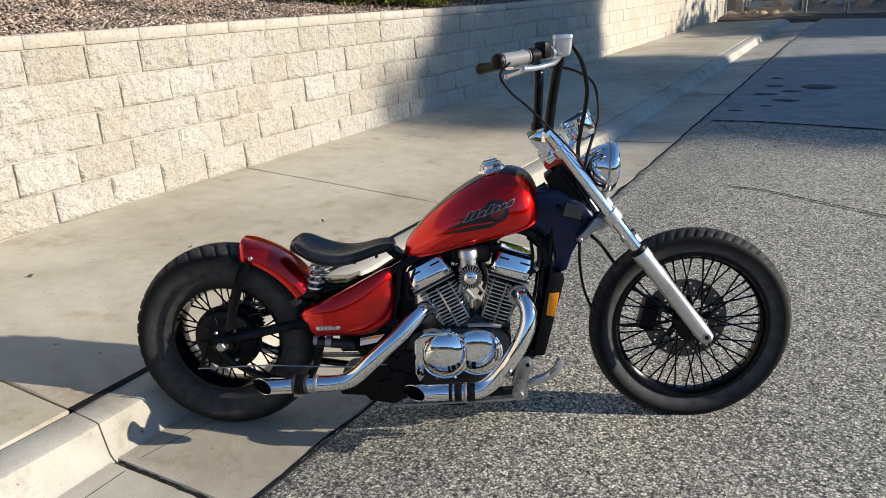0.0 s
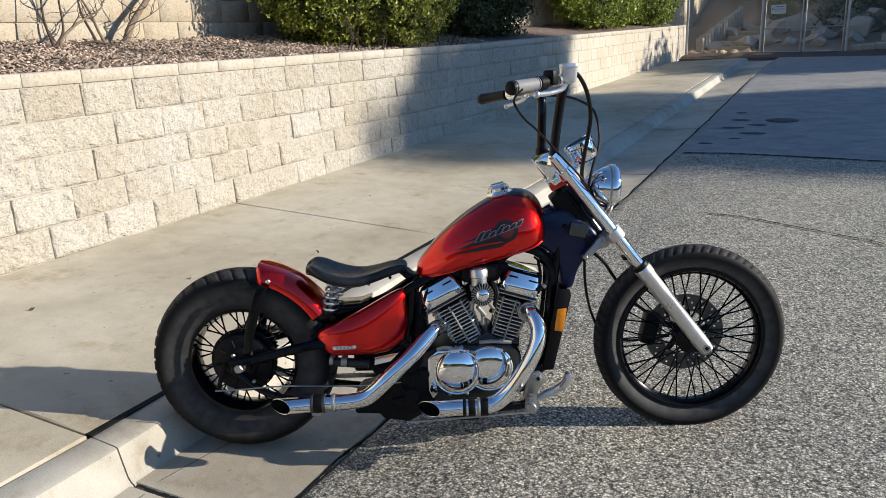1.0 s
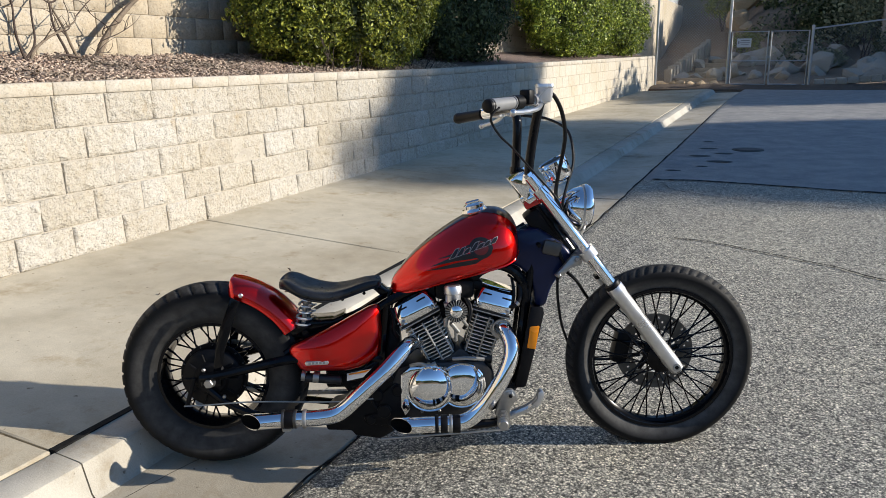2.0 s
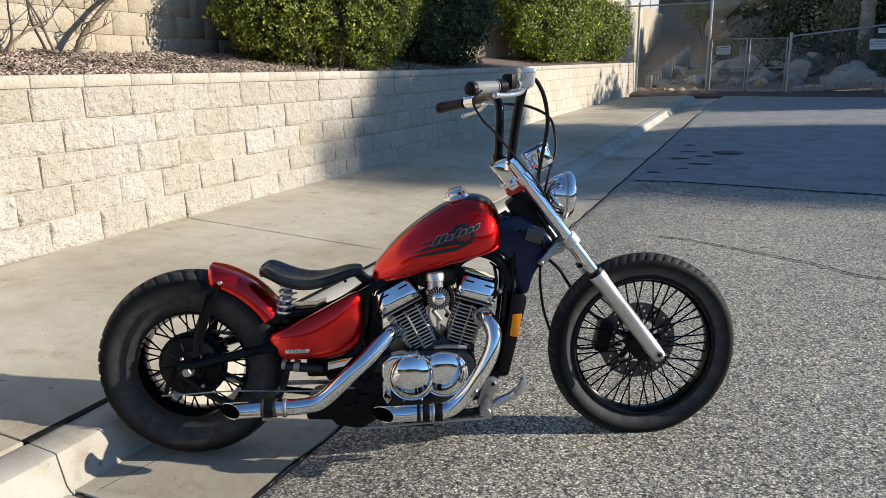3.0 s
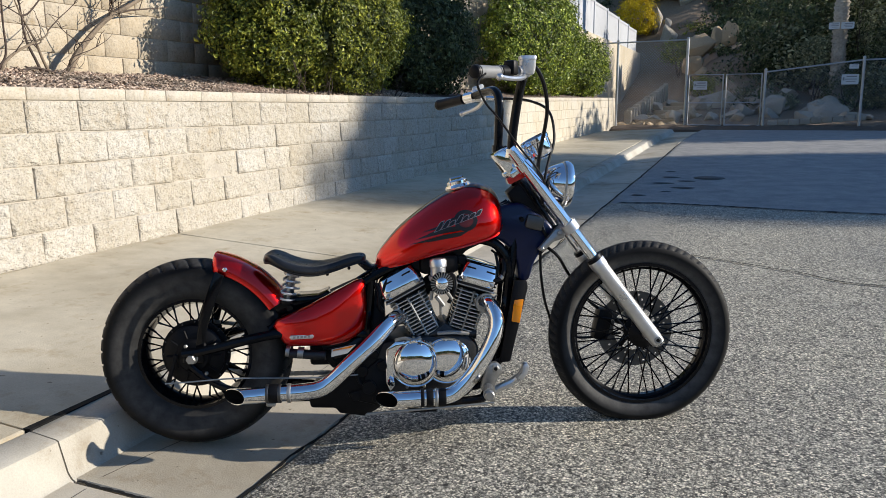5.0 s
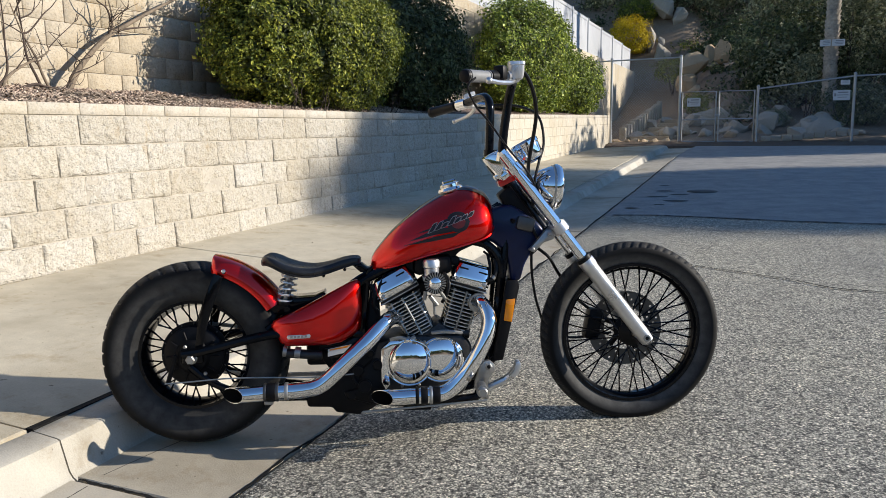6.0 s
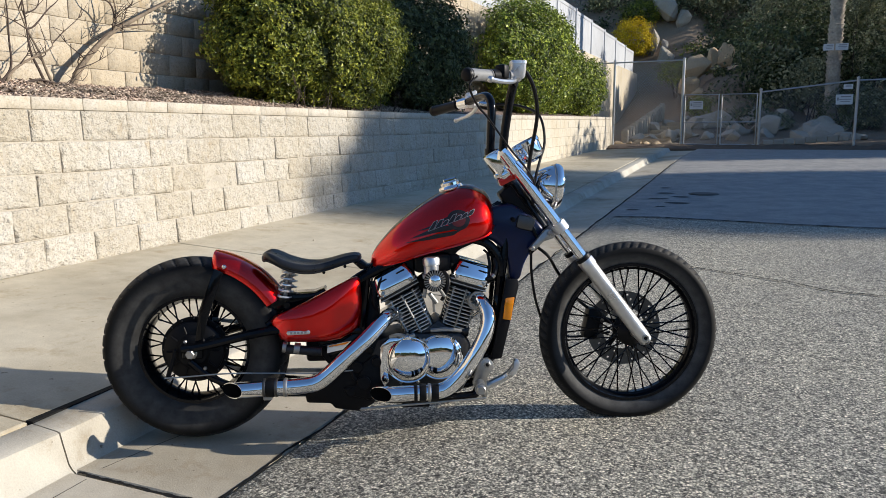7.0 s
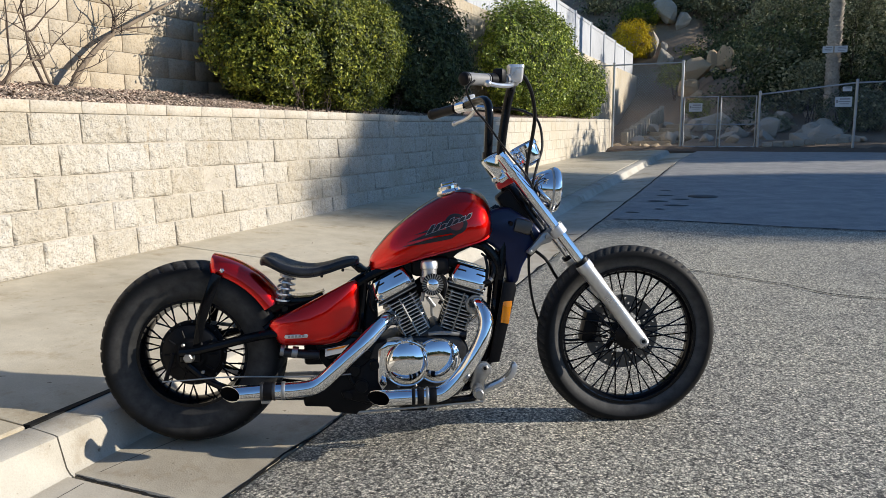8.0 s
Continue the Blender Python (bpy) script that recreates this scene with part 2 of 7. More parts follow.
def rings(bm, loops, close=True, caps=True):
    """Skin between loops of equal length."""
    vs = [[bm.verts.new(p) for p in lp] for lp in loops]
    n = len(vs[0])
    for a, b in zip(vs, vs[1:]):
        for i in range(n if close else n - 1):
            j = (i + 1) % n
            bm.faces.new((a[i], a[j], b[j], b[i]))
    if caps and close:
        bm.faces.new(vs[0])
        bm.faces.new(vs[-1])
    return vs


def smooth_path(pts, per=6):
    """A Catmull-Rom curve through the points."""
    pts = [Vector(p) for p in pts]
    if len(pts) < 3:
        return pts
    ext = [2 * pts[0] - pts[1], *pts, 2 * pts[-1] - pts[-2]]
    out = []
    for i in range(1, len(ext) - 2):
        p0, p1, p2, p3 = ext[i - 1:i + 3]
        for k in range(per):
            t = k / per
            out.append(0.5 * (2 * p1 + (p2 - p0) * t + (2 * p0 - 5 * p1 + 4 * p2 - p3) * t * t + (3 * p1 - p0 - 3 * p2 + p3) * t ** 3))
    return out + [pts[-1]]


def tube(bm, pts, r, seg=10, caps=True):
    """A round tube along points; r is one radius or one a point."""
    pts = [Vector(p) for p in pts]
    rs = r if isinstance(r, (list, tuple)) else [r] * len(pts)
    up = Vector((0.13, 0.31, 0.94))
    loops = []
    for i, p in enumerate(pts):
        d = (pts[min(i + 1, len(pts) - 1)] - pts[max(i - 1, 0)]).normalized()
        a = up - d * up.dot(d)
        if a.length < 1e-3:
            a = Vector((1, 0, 0)) - d * d.x
        a.normalize()
        up = a
        b = d.cross(a)
        loops.append([p + rs[i] * (math.cos(t) * a + math.sin(t) * b) for t in (2 * math.pi * k / seg for k in range(seg))])
    rings(bm, loops, True, caps)
    return bm


def lathe(bm, profile, seg=32, centre=(0, 0, 0), axis="Y", closed=False):
    """Turn (radius, along) pairs about an axis."""
    c = Vector(centre)
    loops = []
    for r, a in profile:
        r = max(r, 1e-4)
        ring = []
        for k in range(seg):
            t = 2 * math.pi * k / seg
            x, y = r * math.cos(t), r * math.sin(t)
            ring.append(c + Vector({"Y": (x, a, y), "X": (a, x, y), "Z": (x, y, a)}[axis]))
        loops.append(ring)
    if closed:
        loops.append(loops[0])
    rings(bm, loops, True, False)
    if closed:
        bmesh.ops.remove_doubles(bm, verts=bm.verts, dist=1e-6)
    return bm


def prism(bm, outline, y0, y1, bevel=0.0, segs=2):
    """An outline in x, z pushed out from y0 to y1."""
    a = [bm.verts.new((x, y0, z)) for x, z in outline]
    b = [bm.verts.new((x, y1, z)) for x, z in outline]
    n = len(a)
    fs = [bm.faces.new(a), bm.faces.new(b)]
    for i in range(n):
        fs.append(bm.faces.new((a[i], a[(i + 1) % n], b[(i + 1) % n], b[i])))
    bmesh.ops.recalc_face_normals(bm, faces=fs)
    if bevel:
        es = list({e for v in a + b for e in v.link_edges})
        bmesh.ops.bevel(bm, geom=es, offset=bevel, segments=segs, affect="EDGES", profile=0.5)
    return bm


def along(knots, v):
    """Straight pieces between (place, value) knots."""
    if v <= knots[0][0]:
        (a, p), (b, q) = knots[0], knots[1]
    elif v >= knots[-1][0]:
        (a, p), (b, q) = knots[-2], knots[-1]
    else:
        for (a, p), (b, q) in zip(knots, knots[1:]):
            if a <= v <= b:
                break
    return p + (q - p) * (v - a) / (b - a)


# ---- street levels along y ----
def road_z(y):
    return along([(-30, -0.5), (-6, -0.10), (0, 0.008), (1.2, 0.02), (3, 0.078), (6, 0.18), (9, 0.275), (12, 0.39), (15, 0.51), (18, 0.56), (20.6, 0.575), (24, 0.62)], y)


def road_top(x, y):
    """The asphalt swells up from the gutter's edge."""
    t = max(0.0, min(1.0, (x - 0.53) / 0.55))
    return road_z(y) + t * t * (3 - 2 * t) * along([(-30, 0.042), (1, 0.042), (2, 0.027), (4, 0.02), (9, 0.01), (14, 0.0), (40, 0.0)], y)


def flow_z(y):
    return along([(-30, -0.53), (-6, -0.12), (0, 0.016), (6, 0.15), (12, 0.33), (16, 0.455), (21, 0.6)], y)


def kerb_z(y):
    return along([(-30, -0.3), (-3, 0.11), (0, 0.15), (6, 0.232), (12, 0.42), (16, 0.565), (19.5, 0.63), (22, 0.67)], y)


def base_z(y):
    return 0.276 + 0.0095 * y + 0.00028 * y * y if y > 0 else 0.276 + 0.0095 * y


def walk_z(x, y):
    t = max(0.0, min(1.0, (-0.235 - x) / 1.72))
    return (kerb_z(y) + 0.012) * (1 - t) + base_z(y) * t


def hill_z(x, y):
    near = [(-700, -0.76), (-30, -0.75), (-6, -0.4), (6, -0.05), (15, 0.3), (20.6, 0.52), (21.2, 0.63)]
    lo = along(near + [(24, 0.85), (27, 1.3), (29.5, 2.1), (31, 3.1), (34, 3.8), (40, 4.8), (44, 7.5), (60, 16.5), (200, 22.0)], y)
    t = max(0.0, min(1.0, (0.4 - x) / 1.8))
    t = t * t * (3 - 2 * t)
    lo += (along(near + [(24, 0.8), (27, 1.1), (33, 1.9), (36, 3.2), (37.5, 4.6), (39.5, 6.4), (42, 7.8), (60, 15.0), (200, 20.0)], y) - lo) * t
    back = max(0.0, min(1.0, (-24 - y) / 34)) * 12.0 if -260 < y < -24 else 0.0
    side = max(0.0, min(1.0, (x - 42) / 40)) * 11.0 if -260 < y < 40 and x < 260 else 0.0
    lo += max(back, side) * (0.8 + 0.35 * noise.noise((x * 0.03, y * 0.03, 8.8)))
    if y > 500:
        lo = 22.0
    if y < -300:
        lo = -0.75
    if y > 22:
        lo += 0.35 * noise.noise((x * 0.35, y * 0.35, 3.1)) * min(1, (y - 22) / 4)
    return lo


# ---- ground, road, gutter, kerb, sidewalk ----
def build_ground():
    bm = bmesh.new()
    xs = [-600, -200, -100, -60, -40, -25, -12, -8, -6] + [-5 + 0.5 * i for i in range(31)] + [12, 16, 25, 33, 42, 52, 62, 72, 85, 110, 200, 600]
    ys = [-600, -200, -100, -70, -60, -50, -42, -34, -27, -24, -15, -6, 0, 6, 12, 16, 19, 20.6] + [21 + 0.6 * i for i in range(40)] + [50, 60, 100, 200, 600]
    grid = [[bm.verts.new((x, y, hill_z(x, y))) for x in xs] for y in ys]
    for a, b in zip(grid, grid[1:]):
        for i in range(len(xs) - 1):
            bm.faces.new((a[i], a[i + 1], b[i + 1], b[i]))
    ob = part("ground", bm, DIRT, None, "", 3.0)
    return tagged(ob, "brown dirt ground rising to a brushy hillside", "ground", kind="structure")


def sheet(bm, x0, x1, y0, y1, zf, nx, ny, drop=0.12, lip=0.006):
    """A slab with a softened edge whose top follows zf."""
    xs = [x0, x0 + lip] + [x0 + lip + (x1 - x0 - 2 * lip) * i / nx for i in range(1, nx)] + [x1 - lip, x1]
    ys = [y0, y0 + lip] + [y0 + lip + (y1 - y0 - 2 * lip) * i / ny for i in range(1, ny)] + [y1 - lip, y1]
    g = []
    for j, y in enumerate(ys):
        row = []
        for i, x in enumerate(xs):
            edge = i in (0, len(xs) - 1) or j in (0, len(ys) - 1)
            row.append(bm.verts.new((x, y, zf(x, y) - (lip * 0.8 if edge else 0))))
        g.append(row)
    for a, b in zip(g, g[1:]):
        for i in range(len(xs) - 1):
            bm.faces.new((a[i], a[i + 1], b[i + 1], b[i]))
    rim = g[0] + [r[-1] for r in g[1:]] + g[-1][-2::-1] + [r[0] for r in g[-2:0:-1]]
    low = [bm.verts.new((v.co.x, v.co.y, v.co.z - drop)) for v in rim]
    n = len(rim)
    for i in range(n):
        bm.faces.new((rim[i], low[i], low[(i + 1) % n], rim[(i + 1) % n]))
    return bm


build_ground()
EDGE = 0.51
bm = bmesh.new()
xs = [EDGE, EDGE + 0.02, 0.6, 0.68, 0.76, 0.84, 0.92, 1.0, 1.1, 1.3] + [1.75 + 0.75 * i for i in range(11)] + [12.0]
ys = [-30, -12, -6] + [-4 + 0.5 * i for i in range(51)]


def asphalt_z(x, y, i):
    return road_top(x, y) + 0.004 * noise.noise((x * 1.3, y * 1.3, 0.5)) + (-0.012 if i == 0 else 0)


grid = []
for y in ys:
    row = []
    for i, x in enumerate(xs):
        wob = 0.012 * noise.noise((0.2, y * 5.1, 0.9)) if i < 2 else 0
        row.append(bm.verts.new((x + wob, y, asphalt_z(x, y, i))))
    grid.append(row)
for a, b in zip(grid, grid[1:]):
    for i in range(len(xs) - 1):
        bm.faces.new((a[i], a[i + 1], b[i + 1], b[i]))
for a, b in zip(grid, grid[1:]):
    p, q = bm.verts.new(a[0].co - Vector((0, 0, 0.1))), bm.verts.new(b[0].co - Vector((0, 0, 0.1)))
    bm.faces.new((a[0], b[0], q, p))
road = tagged(part("road", bm, ASPHALT, None, "", 3.0), "worn grey asphalt street with exposed pale aggregate", "road", kind="structure")


def seam(name, pts, w, lab, level=None, owner=None):
    """A crack or tar line lying on the road, with an uneven width."""
    bm = bmesh.new()
    path = smooth_path([(x, y, 0) for x, y in pts], 34)
    top = []
    for i, p in enumerate(path):
        d = (path[min(i + 1, len(path) - 1)] - path[max(i - 1, 0)]).normalized()
        nrm = Vector((-d.y, d.x, 0))
        p = p + nrm * (0.018 * noise.noise((p.x * 4, p.y * 4, 1)) + min(0.006, 1.2 * w) * noise.noise((p.x * 23, p.y * 23, 2)))
        ww = w * (0.5 + 1.3 * abs(noise.noise((p.x * 19, p.y * 19, 5))))
        z = level(p.x, p.y) + 0.0022 if level else road_top(p.x, p.y) + 0.008
        top.append((bm.verts.new((p.x + nrm.x * ww, p.y + nrm.y * ww, z - 0.0006)), bm.verts.new((p.x, p.y, z + 0.0004)), bm.verts.new((p.x - nrm.x * ww, p.y - nrm.y * ww, z - 0.0006))))
    for a, b in zip(top, top[1:]):
        bm.faces.new((a[0], a[1], b[1], b[0]))
        bm.faces.new((a[1], a[2], b[2], b[1]))
    return part(name, bm, TAR, owner or road, lab)


seam("tar_seam", [(0.62, 6.5), (1.4, 6.45), (2.4, 6.35), (3.6, 6.3), (6, 6.2)], 0.028, "black tar-filled seam across the street")
seam("crack", [(0.75, 6.3), (0.95, 5.9), (1.6, 5.6), (2.4, 5.5)], 0.004, "thin dark crack")
seam("crack", [(1.2, 4.1), (1.55, 4.02), (1.9, 3.85), (2.2, 3.72), (2.5, 3.5), (2.75, 3.46), (3.1, 3.35), (4.2, 3.1)], 0.011, "thin dark crack")

cover = tagged(part("utility_cover", lathe(bmesh.new(), [(0.0, 0.012), (0.16, 0.012), (0.165, 0.006), (0.19, 0.006), (0.197, -0.01)], 40, (1.39, 8.85, road_top(1.39, 8.85)), "Z"), IRON), "round dark iron utility cover set in the street", "manhole cover")
for x, y, r in ((0.9, 8.2, 0.08), (1.14, 8.45, 0.07), (0.92, 8.85, 0.07), (1.16, 7.8, 0.09), (0.74, 7.1, 0.05), (1.0, 7.4, 0.04), (0.85, 9.5, 0.05)):
    bm = bmesh.new()
    lathe(bm, [(0.0, 0.006), (0.7 * r, 0.006), (r, 0.002)], 11, (x, y, road_top(x, y)), "Z")
    for v in bm.verts:
        v.co.x += (v.co.x - x) * (0.6 + 0.5 * noise.noise((v.co.x * 9, v.co.y * 9, 2)))
    part("oil_stain", bm, OIL, road, "dark oily patch")

PANEL, Y_FIRST = 2.74, -0.035
gutter = tagged(new("gutter"), "pale concrete gutter pan beside the kerb", "gutter", kind="structure")
sidewalk = tagged(new("pavement"), "sunlit cream concrete sidewalk slabs", "sidewalk", kind="structure")
kerb = tagged(new("kerb"), "pale concrete kerb with jointed lengths", "kerb", kind="structure")


def kerb_length(y0, y1):
    bm = bmesh.new()
    n = max(2, int((y1 - y0) / 0.45))
    loops = []
    for k in range(n + 1):
        y = y0 + (y1 - y0) * k / n
        e = 0.006 if k in (0, n) else 0.0
        t, f = kerb_z(y), flow_z(y)
        wob = 0.004 * noise.noise((0, y * 2.3, 7))
        loops.append([(-0.228, y, t - 0.3), (-0.228, y, t + 0.008 - e), (-0.218, y, t + 0.013 - e), (-0.135, y, t + 0.004 - e), (-0.108 + wob, y, t + 0.001 - e),
                      (-0.097 + wob, y, t - 0.004 - e), (-0.091 + wob - e, y, t - 0.014), (-0.062 + wob - e, y, f + 0.022), (-0.048 - e, y, f + 0.003), (-0.036 - e, y, f - 0.004), (-0.036 - e, y, f - 0.3)])
    rings(bm, loops)
    return bm


for k in range(-3, 8):
    y0, y1 = Y_FIRST + PANEL * k, Y_FIRST + PANEL * (k + 1)
    y1 = min(y1, 19.6)
    if y0 > 19:
        break
    part("kerb_length", kerb_length(y0 + 0.003, y1 - 0.003), KERB, kerb)
    part("gutter_pan", sheet(bmesh.new(), -0.062, EDGE - 0.004, y0 + 0.008, y1 - 0.007, lambda x, y: flow_z(y) + (road_z(y) - flow_z(y) - 0.004) * (x + 0.035) / 0.54, 4, 6), GUTTER, gutter)
    part("slab", sheet(bmesh.new(), -1.965, -0.237, y0 + 0.005, y1 - 0.005, walk_z, 6, 8), CONCRETE, sidewalk)
# dark earth in the joints
bm = bmesh.new()
prof = [(-2.0, lambda y: walk_z(-1.96, y) - 0.03), (-0.24, lambda y: kerb_z(y) - 0.012), (-0.2, lambda y: kerb_z(y) - 0.012), (-0.16, lambda y: flow_z(y) - 0.03), (EDGE + 0.02, lambda y: road_z(y) - 0.022)]
loops = [[(x, y, f(y)) for x, f in prof] for y in [-9 + 1.2 * i for i in range(25)]]
rings(bm, loops, False, False)
part("joint_fill", bm, JOINT, sidewalk, "dark dirt in the joints")


# ragged joints, cracks and dirt on the concrete
def pan_z(x, y):
    return flow_z(y) + (road_z(y) - flow_z(y) - 0.004) * (x + 0.035) / 0.54 - 0.001


for k in range(-1, 5):
    y0 = Y_FIRST + PANEL * k
    seam("joint", [(-0.03, y0), (0.1, y0 + 0.004), (0.27, y0 - 0.004), (0.4, y0 + 0.003), (0.52, y0)], 0.009, "ragged dirty joint" if k == 0 else "", pan_z, gutter)
seam("crack", [(0.02, 0.02), (0.06, 0.25), (0.14, 0.6), (0.17, 1.0), (0.16, 1.6), (0.19, 2.3)], 0.0011, "hairline crack along the gutter", pan_z, gutter)
seam("crack", [(0.03, -1.6), (0.05, -1.0), (0.04, -0.5), (0.03, -0.06)], 0.0012, "", pan_z, gutter)
seam("edge_gap", [(0.512, -3.0), (0.516, -1.0), (0.511, 0.2), (0.518, 1.2), (0.512, 2.5), (0.516, 4.5), (0.512, 8.0), (0.514, 14.0)], 0.009, "ragged gap where asphalt meets concrete", lambda x, y: road_z(y) - 0.003, gutter)
# black strip over the joint: its filler, with the recess shade coloured in
bm = bmesh.new()
loops = []
for i in range(13):
    y = Y_FIRST + PANEL * i / 12
    z = kerb_z(y) + 0.011
    loops.append([(-0.247, y, z - 0.05), (-0.25, y, z + 0.002), (-0.217, y, z + 0.0035), (-0.217, y, z - 0.05)])
rings(bm, loops)
part("expansion_strip", bm, TAR, sidewalk, "black strip for the filler and shade in the joint behind the kerb")


# ---- block walls ----
XW, B, C = -1.95, 0.386, 0.193


def face_mesh(name, l, h, d, rough, seed, mat_, nx=5, nz=3, edge=0.0045):
    """A block whose front face (+x) is broken and uneven, with worn edges."""
    rg = random.Random(seed)
    bm = bmesh.new()
    ysv = [-l / 2, -l / 2 + edge] + [-l / 2 + l * i / nx for i in range(1, nx)] + [l / 2 - edge, l / 2]
    zsv = [-h / 2, -h / 2 + edge] + [-h / 2 + h * i / nz for i in range(1, nz)] + [h / 2 - edge, h / 2]
    g = []
    for j, z in enumerate(zsv):
        row = []
        for i, y in enumerate(ysv):
            e = i in (0, len(ysv) - 1) or j in (0, len(zsv) - 1)
            row.append(bm.verts.new((-edge * 1.1 if e else rg.uniform(-rough, rough), y + (0 if e else rg.uniform(-0.004, 0.004)), z)))
        g.append(row)
    for a, b in zip(g, g[1:]):
        for i in range(len(ysv) - 1):
            bm.faces.new((a[i], a[i + 1], b[i + 1], b[i]))
    rim = g[0] + [r[-1] for r in g[1:]] + g[-1][-2::-1] + [r[0] for r in g[-2:0:-1]]
    corner = [g[0][0], g[0][-1], g[-1][-1], g[-1][0]]
    low = [bm.verts.new((-d, v.co.y, v.co.z)) for v in corner]
    idx = [rim.index(v) for v in corner]
    for k in range(4):
        a, b = idx[k], idx[(k + 1) % 4]
        seq = rim[a:b + 1] if b > a else rim[a:] + rim[:b + 1]
        bm.faces.new([*seq, low[(k + 1) % 4], low[k]])
    me = finish(bm, name, 1.2)
    me.materials.append(mat_)
    return me


def joined_blocks(name, meshes, places, mat_, parent):
    vs, fs = [], []
    for me, m in places:
        o = len(vs)
        vs += [tuple(m @ v.co) for v in me.vertices]
        fs += [tuple(o + i for i in p.vertices) for p in me.polygons]
    me = bpy.data.meshes.new(name)
    me.from_pydata(vs, [], fs)
    me.materials.append(mat_)
    ob = new(name, me)
    ob.parent = parent
    return tagged(ob, "more blocks of the same wall, farther off", "", kind="stuff")


GAP = 0.007
SPLIT = [face_mesh("block", B - GAP, C - GAP, 0.12, 0.0055, 40 + i, BLOCK, 9, 5, 0.006) for i in range(10)]
SPLIT_LOW = [face_mesh("block", B - 0.004, C - 0.004, 0.12, 0.0013, 60 + i, BLOCK_FAR, 2, 1) for i in range(4)]
CAPS = [face_mesh("cap_block", B - 0.004, 0.074, 0.24, 0.0012, 70 + i, CAP, 3, 1, 0.004) for i in range(3)]
PLAINB = [face_mesh("block", B - GAP, C - GAP, 0.12, 0.002, 80 + i, UPPER, 3, 2, 0.005) for i in range(4)]


def top_rise(y):
    return max(0.0, y - 7.0) * 0.0092


wall_front = tagged(new("wall_front"), "cream split-face block retaining wall with a smooth cap course", "retaining wall", kind="structure")
rb = random.Random(11)
far = []
cap_far = []
BATTER = 0.057
for row in range(-1, 5):
    zc = 0.287 + C * (row + 0.5)
    for k in range(-27, 54):
        y = 1.57 + B * (k + (0.5 if row % 2 == 0 else 0.0))
        if row == -1 and y < 6:
            continue
        if y > 21.6:
            continue
        z = zc + top_rise(y)
        x = XW - BATTER * (z - 0.29) + rb.gauss(0, 0.0032)
        if y > 10.5:
            x = XW - BATTER * (z - 0.29)
            m = Matrix.Translation((x, y, z)) @ Matrix.Rotation(-BATTER, 4, "Y")
            far.append((rb.choice(SPLIT_LOW), m))
            continue
        m = Matrix.Translation((x, y, z)) @ Matrix.Rotation(-BATTER + rb.gauss(0, 0.006), 4, "Y") @ Matrix.Rotation(rb.gauss(0, 0.013), 4, "Z") @ Matrix.Rotation(rb.choice((0, math.pi)) + rb.gauss(0, 0.003), 4, "X")
        if y > -1.2 and row >= 0 and len(wall_front.children) < 225:
            ob = part("block", rb.choice(SPLIT if y < 9.6 else SPLIT_LOW), BLOCK, wall_front)
            ob.matrix_world = m
        else:
            far.append((rb.choice(SPLIT_LOW), m))
for k in range(-27, 52):
    y = 1.57 + B * (k + 0.56)
    z = 0.287 + C * 5 + 0.037 + top_rise(y)
    m = Matrix.Translation((XW - BATTER * (z - 0.29) + 0.004, y, z))
    if -1.2 < y < 15.5:
        ob = part("cap_block", rb.choice(CAPS), CAP, wall_front)
        ob.matrix_world = m
    else:
        cap_far.append((rb.choice(CAPS), m))
joined_blocks("far_blocks", SPLIT_LOW, far, BLOCK_FAR, wall_front)
joined_blocks("far_caps", CAPS, cap_far, CAP, wall_front)
bm = bmesh.new()
loops = []
for y in (-8.9, -2.2, 1, 3, 5, 7, 10, 14, 18, 21.75):
    t = 1.25 + top_rise(y)
    def bx(z):
        return XW - BATTER * (z - 0.29) - 0.0085
    loops.append([(bx(-0.3), y, -0.3), (bx(t), y, t), (bx(t) - 0.16, y, t), (bx(-0.3) - 0.26, y, -0.3)])
rings(bm, loops)
part("mortar_core", bm, MORTAR, wall_front, "recessed grey mortar joints")

wall_upper = tagged(new("wall_upper"), "tall tan block wall behind the planting bed", "block wall", kind="structure")
XU = -3.25
far = []
for row in range(0, 12):
    for k in range(-27, 102):
        y = 1.35 + B * (k + (0.5 if row % 2 else 0.0))
        if y > 19.6:
            continue
        z = 1.25 + C * (row + 0.5)
        m = Matrix.Translation((XU + rb.uniform(-0.002, 0.002), y, z)) @ Matrix.Rotation(rb.choice((0, math.pi)), 4, "X")
        if 1.0 < y < 7.5 and row < 9:
            ob = part("block", rb.choice(PLAINB), UPPER, wall_upper)
            ob.matrix_world = m
        else:
            far.append((PLAINB[0] if rb.random() < 0.5 else PLAINB[1], m))
joined_blocks("far_blocks", PLAINB, far, UPPER, wall_upper)
bm = bmesh.new()
box(bm, (XU - 0.11, 5.35, 2.32), (0.2, 28.7, 2.5))
part("mortar_core", bm, MORTAR, wall_upper, "recessed grey mortar joints")
bm = bmesh.new()
for y0, y1, z1 in ((19.7, 24.9, 3.57), (24.91, 30.0, 3.57), (30.01, 35.3, 3.6)):
    box(bm, (XU - 0.1, (y0 + y1) / 2, 0.7 + (z1 - 0.7) / 2), (0.22, y1 - y0, z1 - 0.7), 0.03, None, 2)
part("plaster_face", bm, PLASTER, wall_upper, "smooth pale plastered length of the wall")

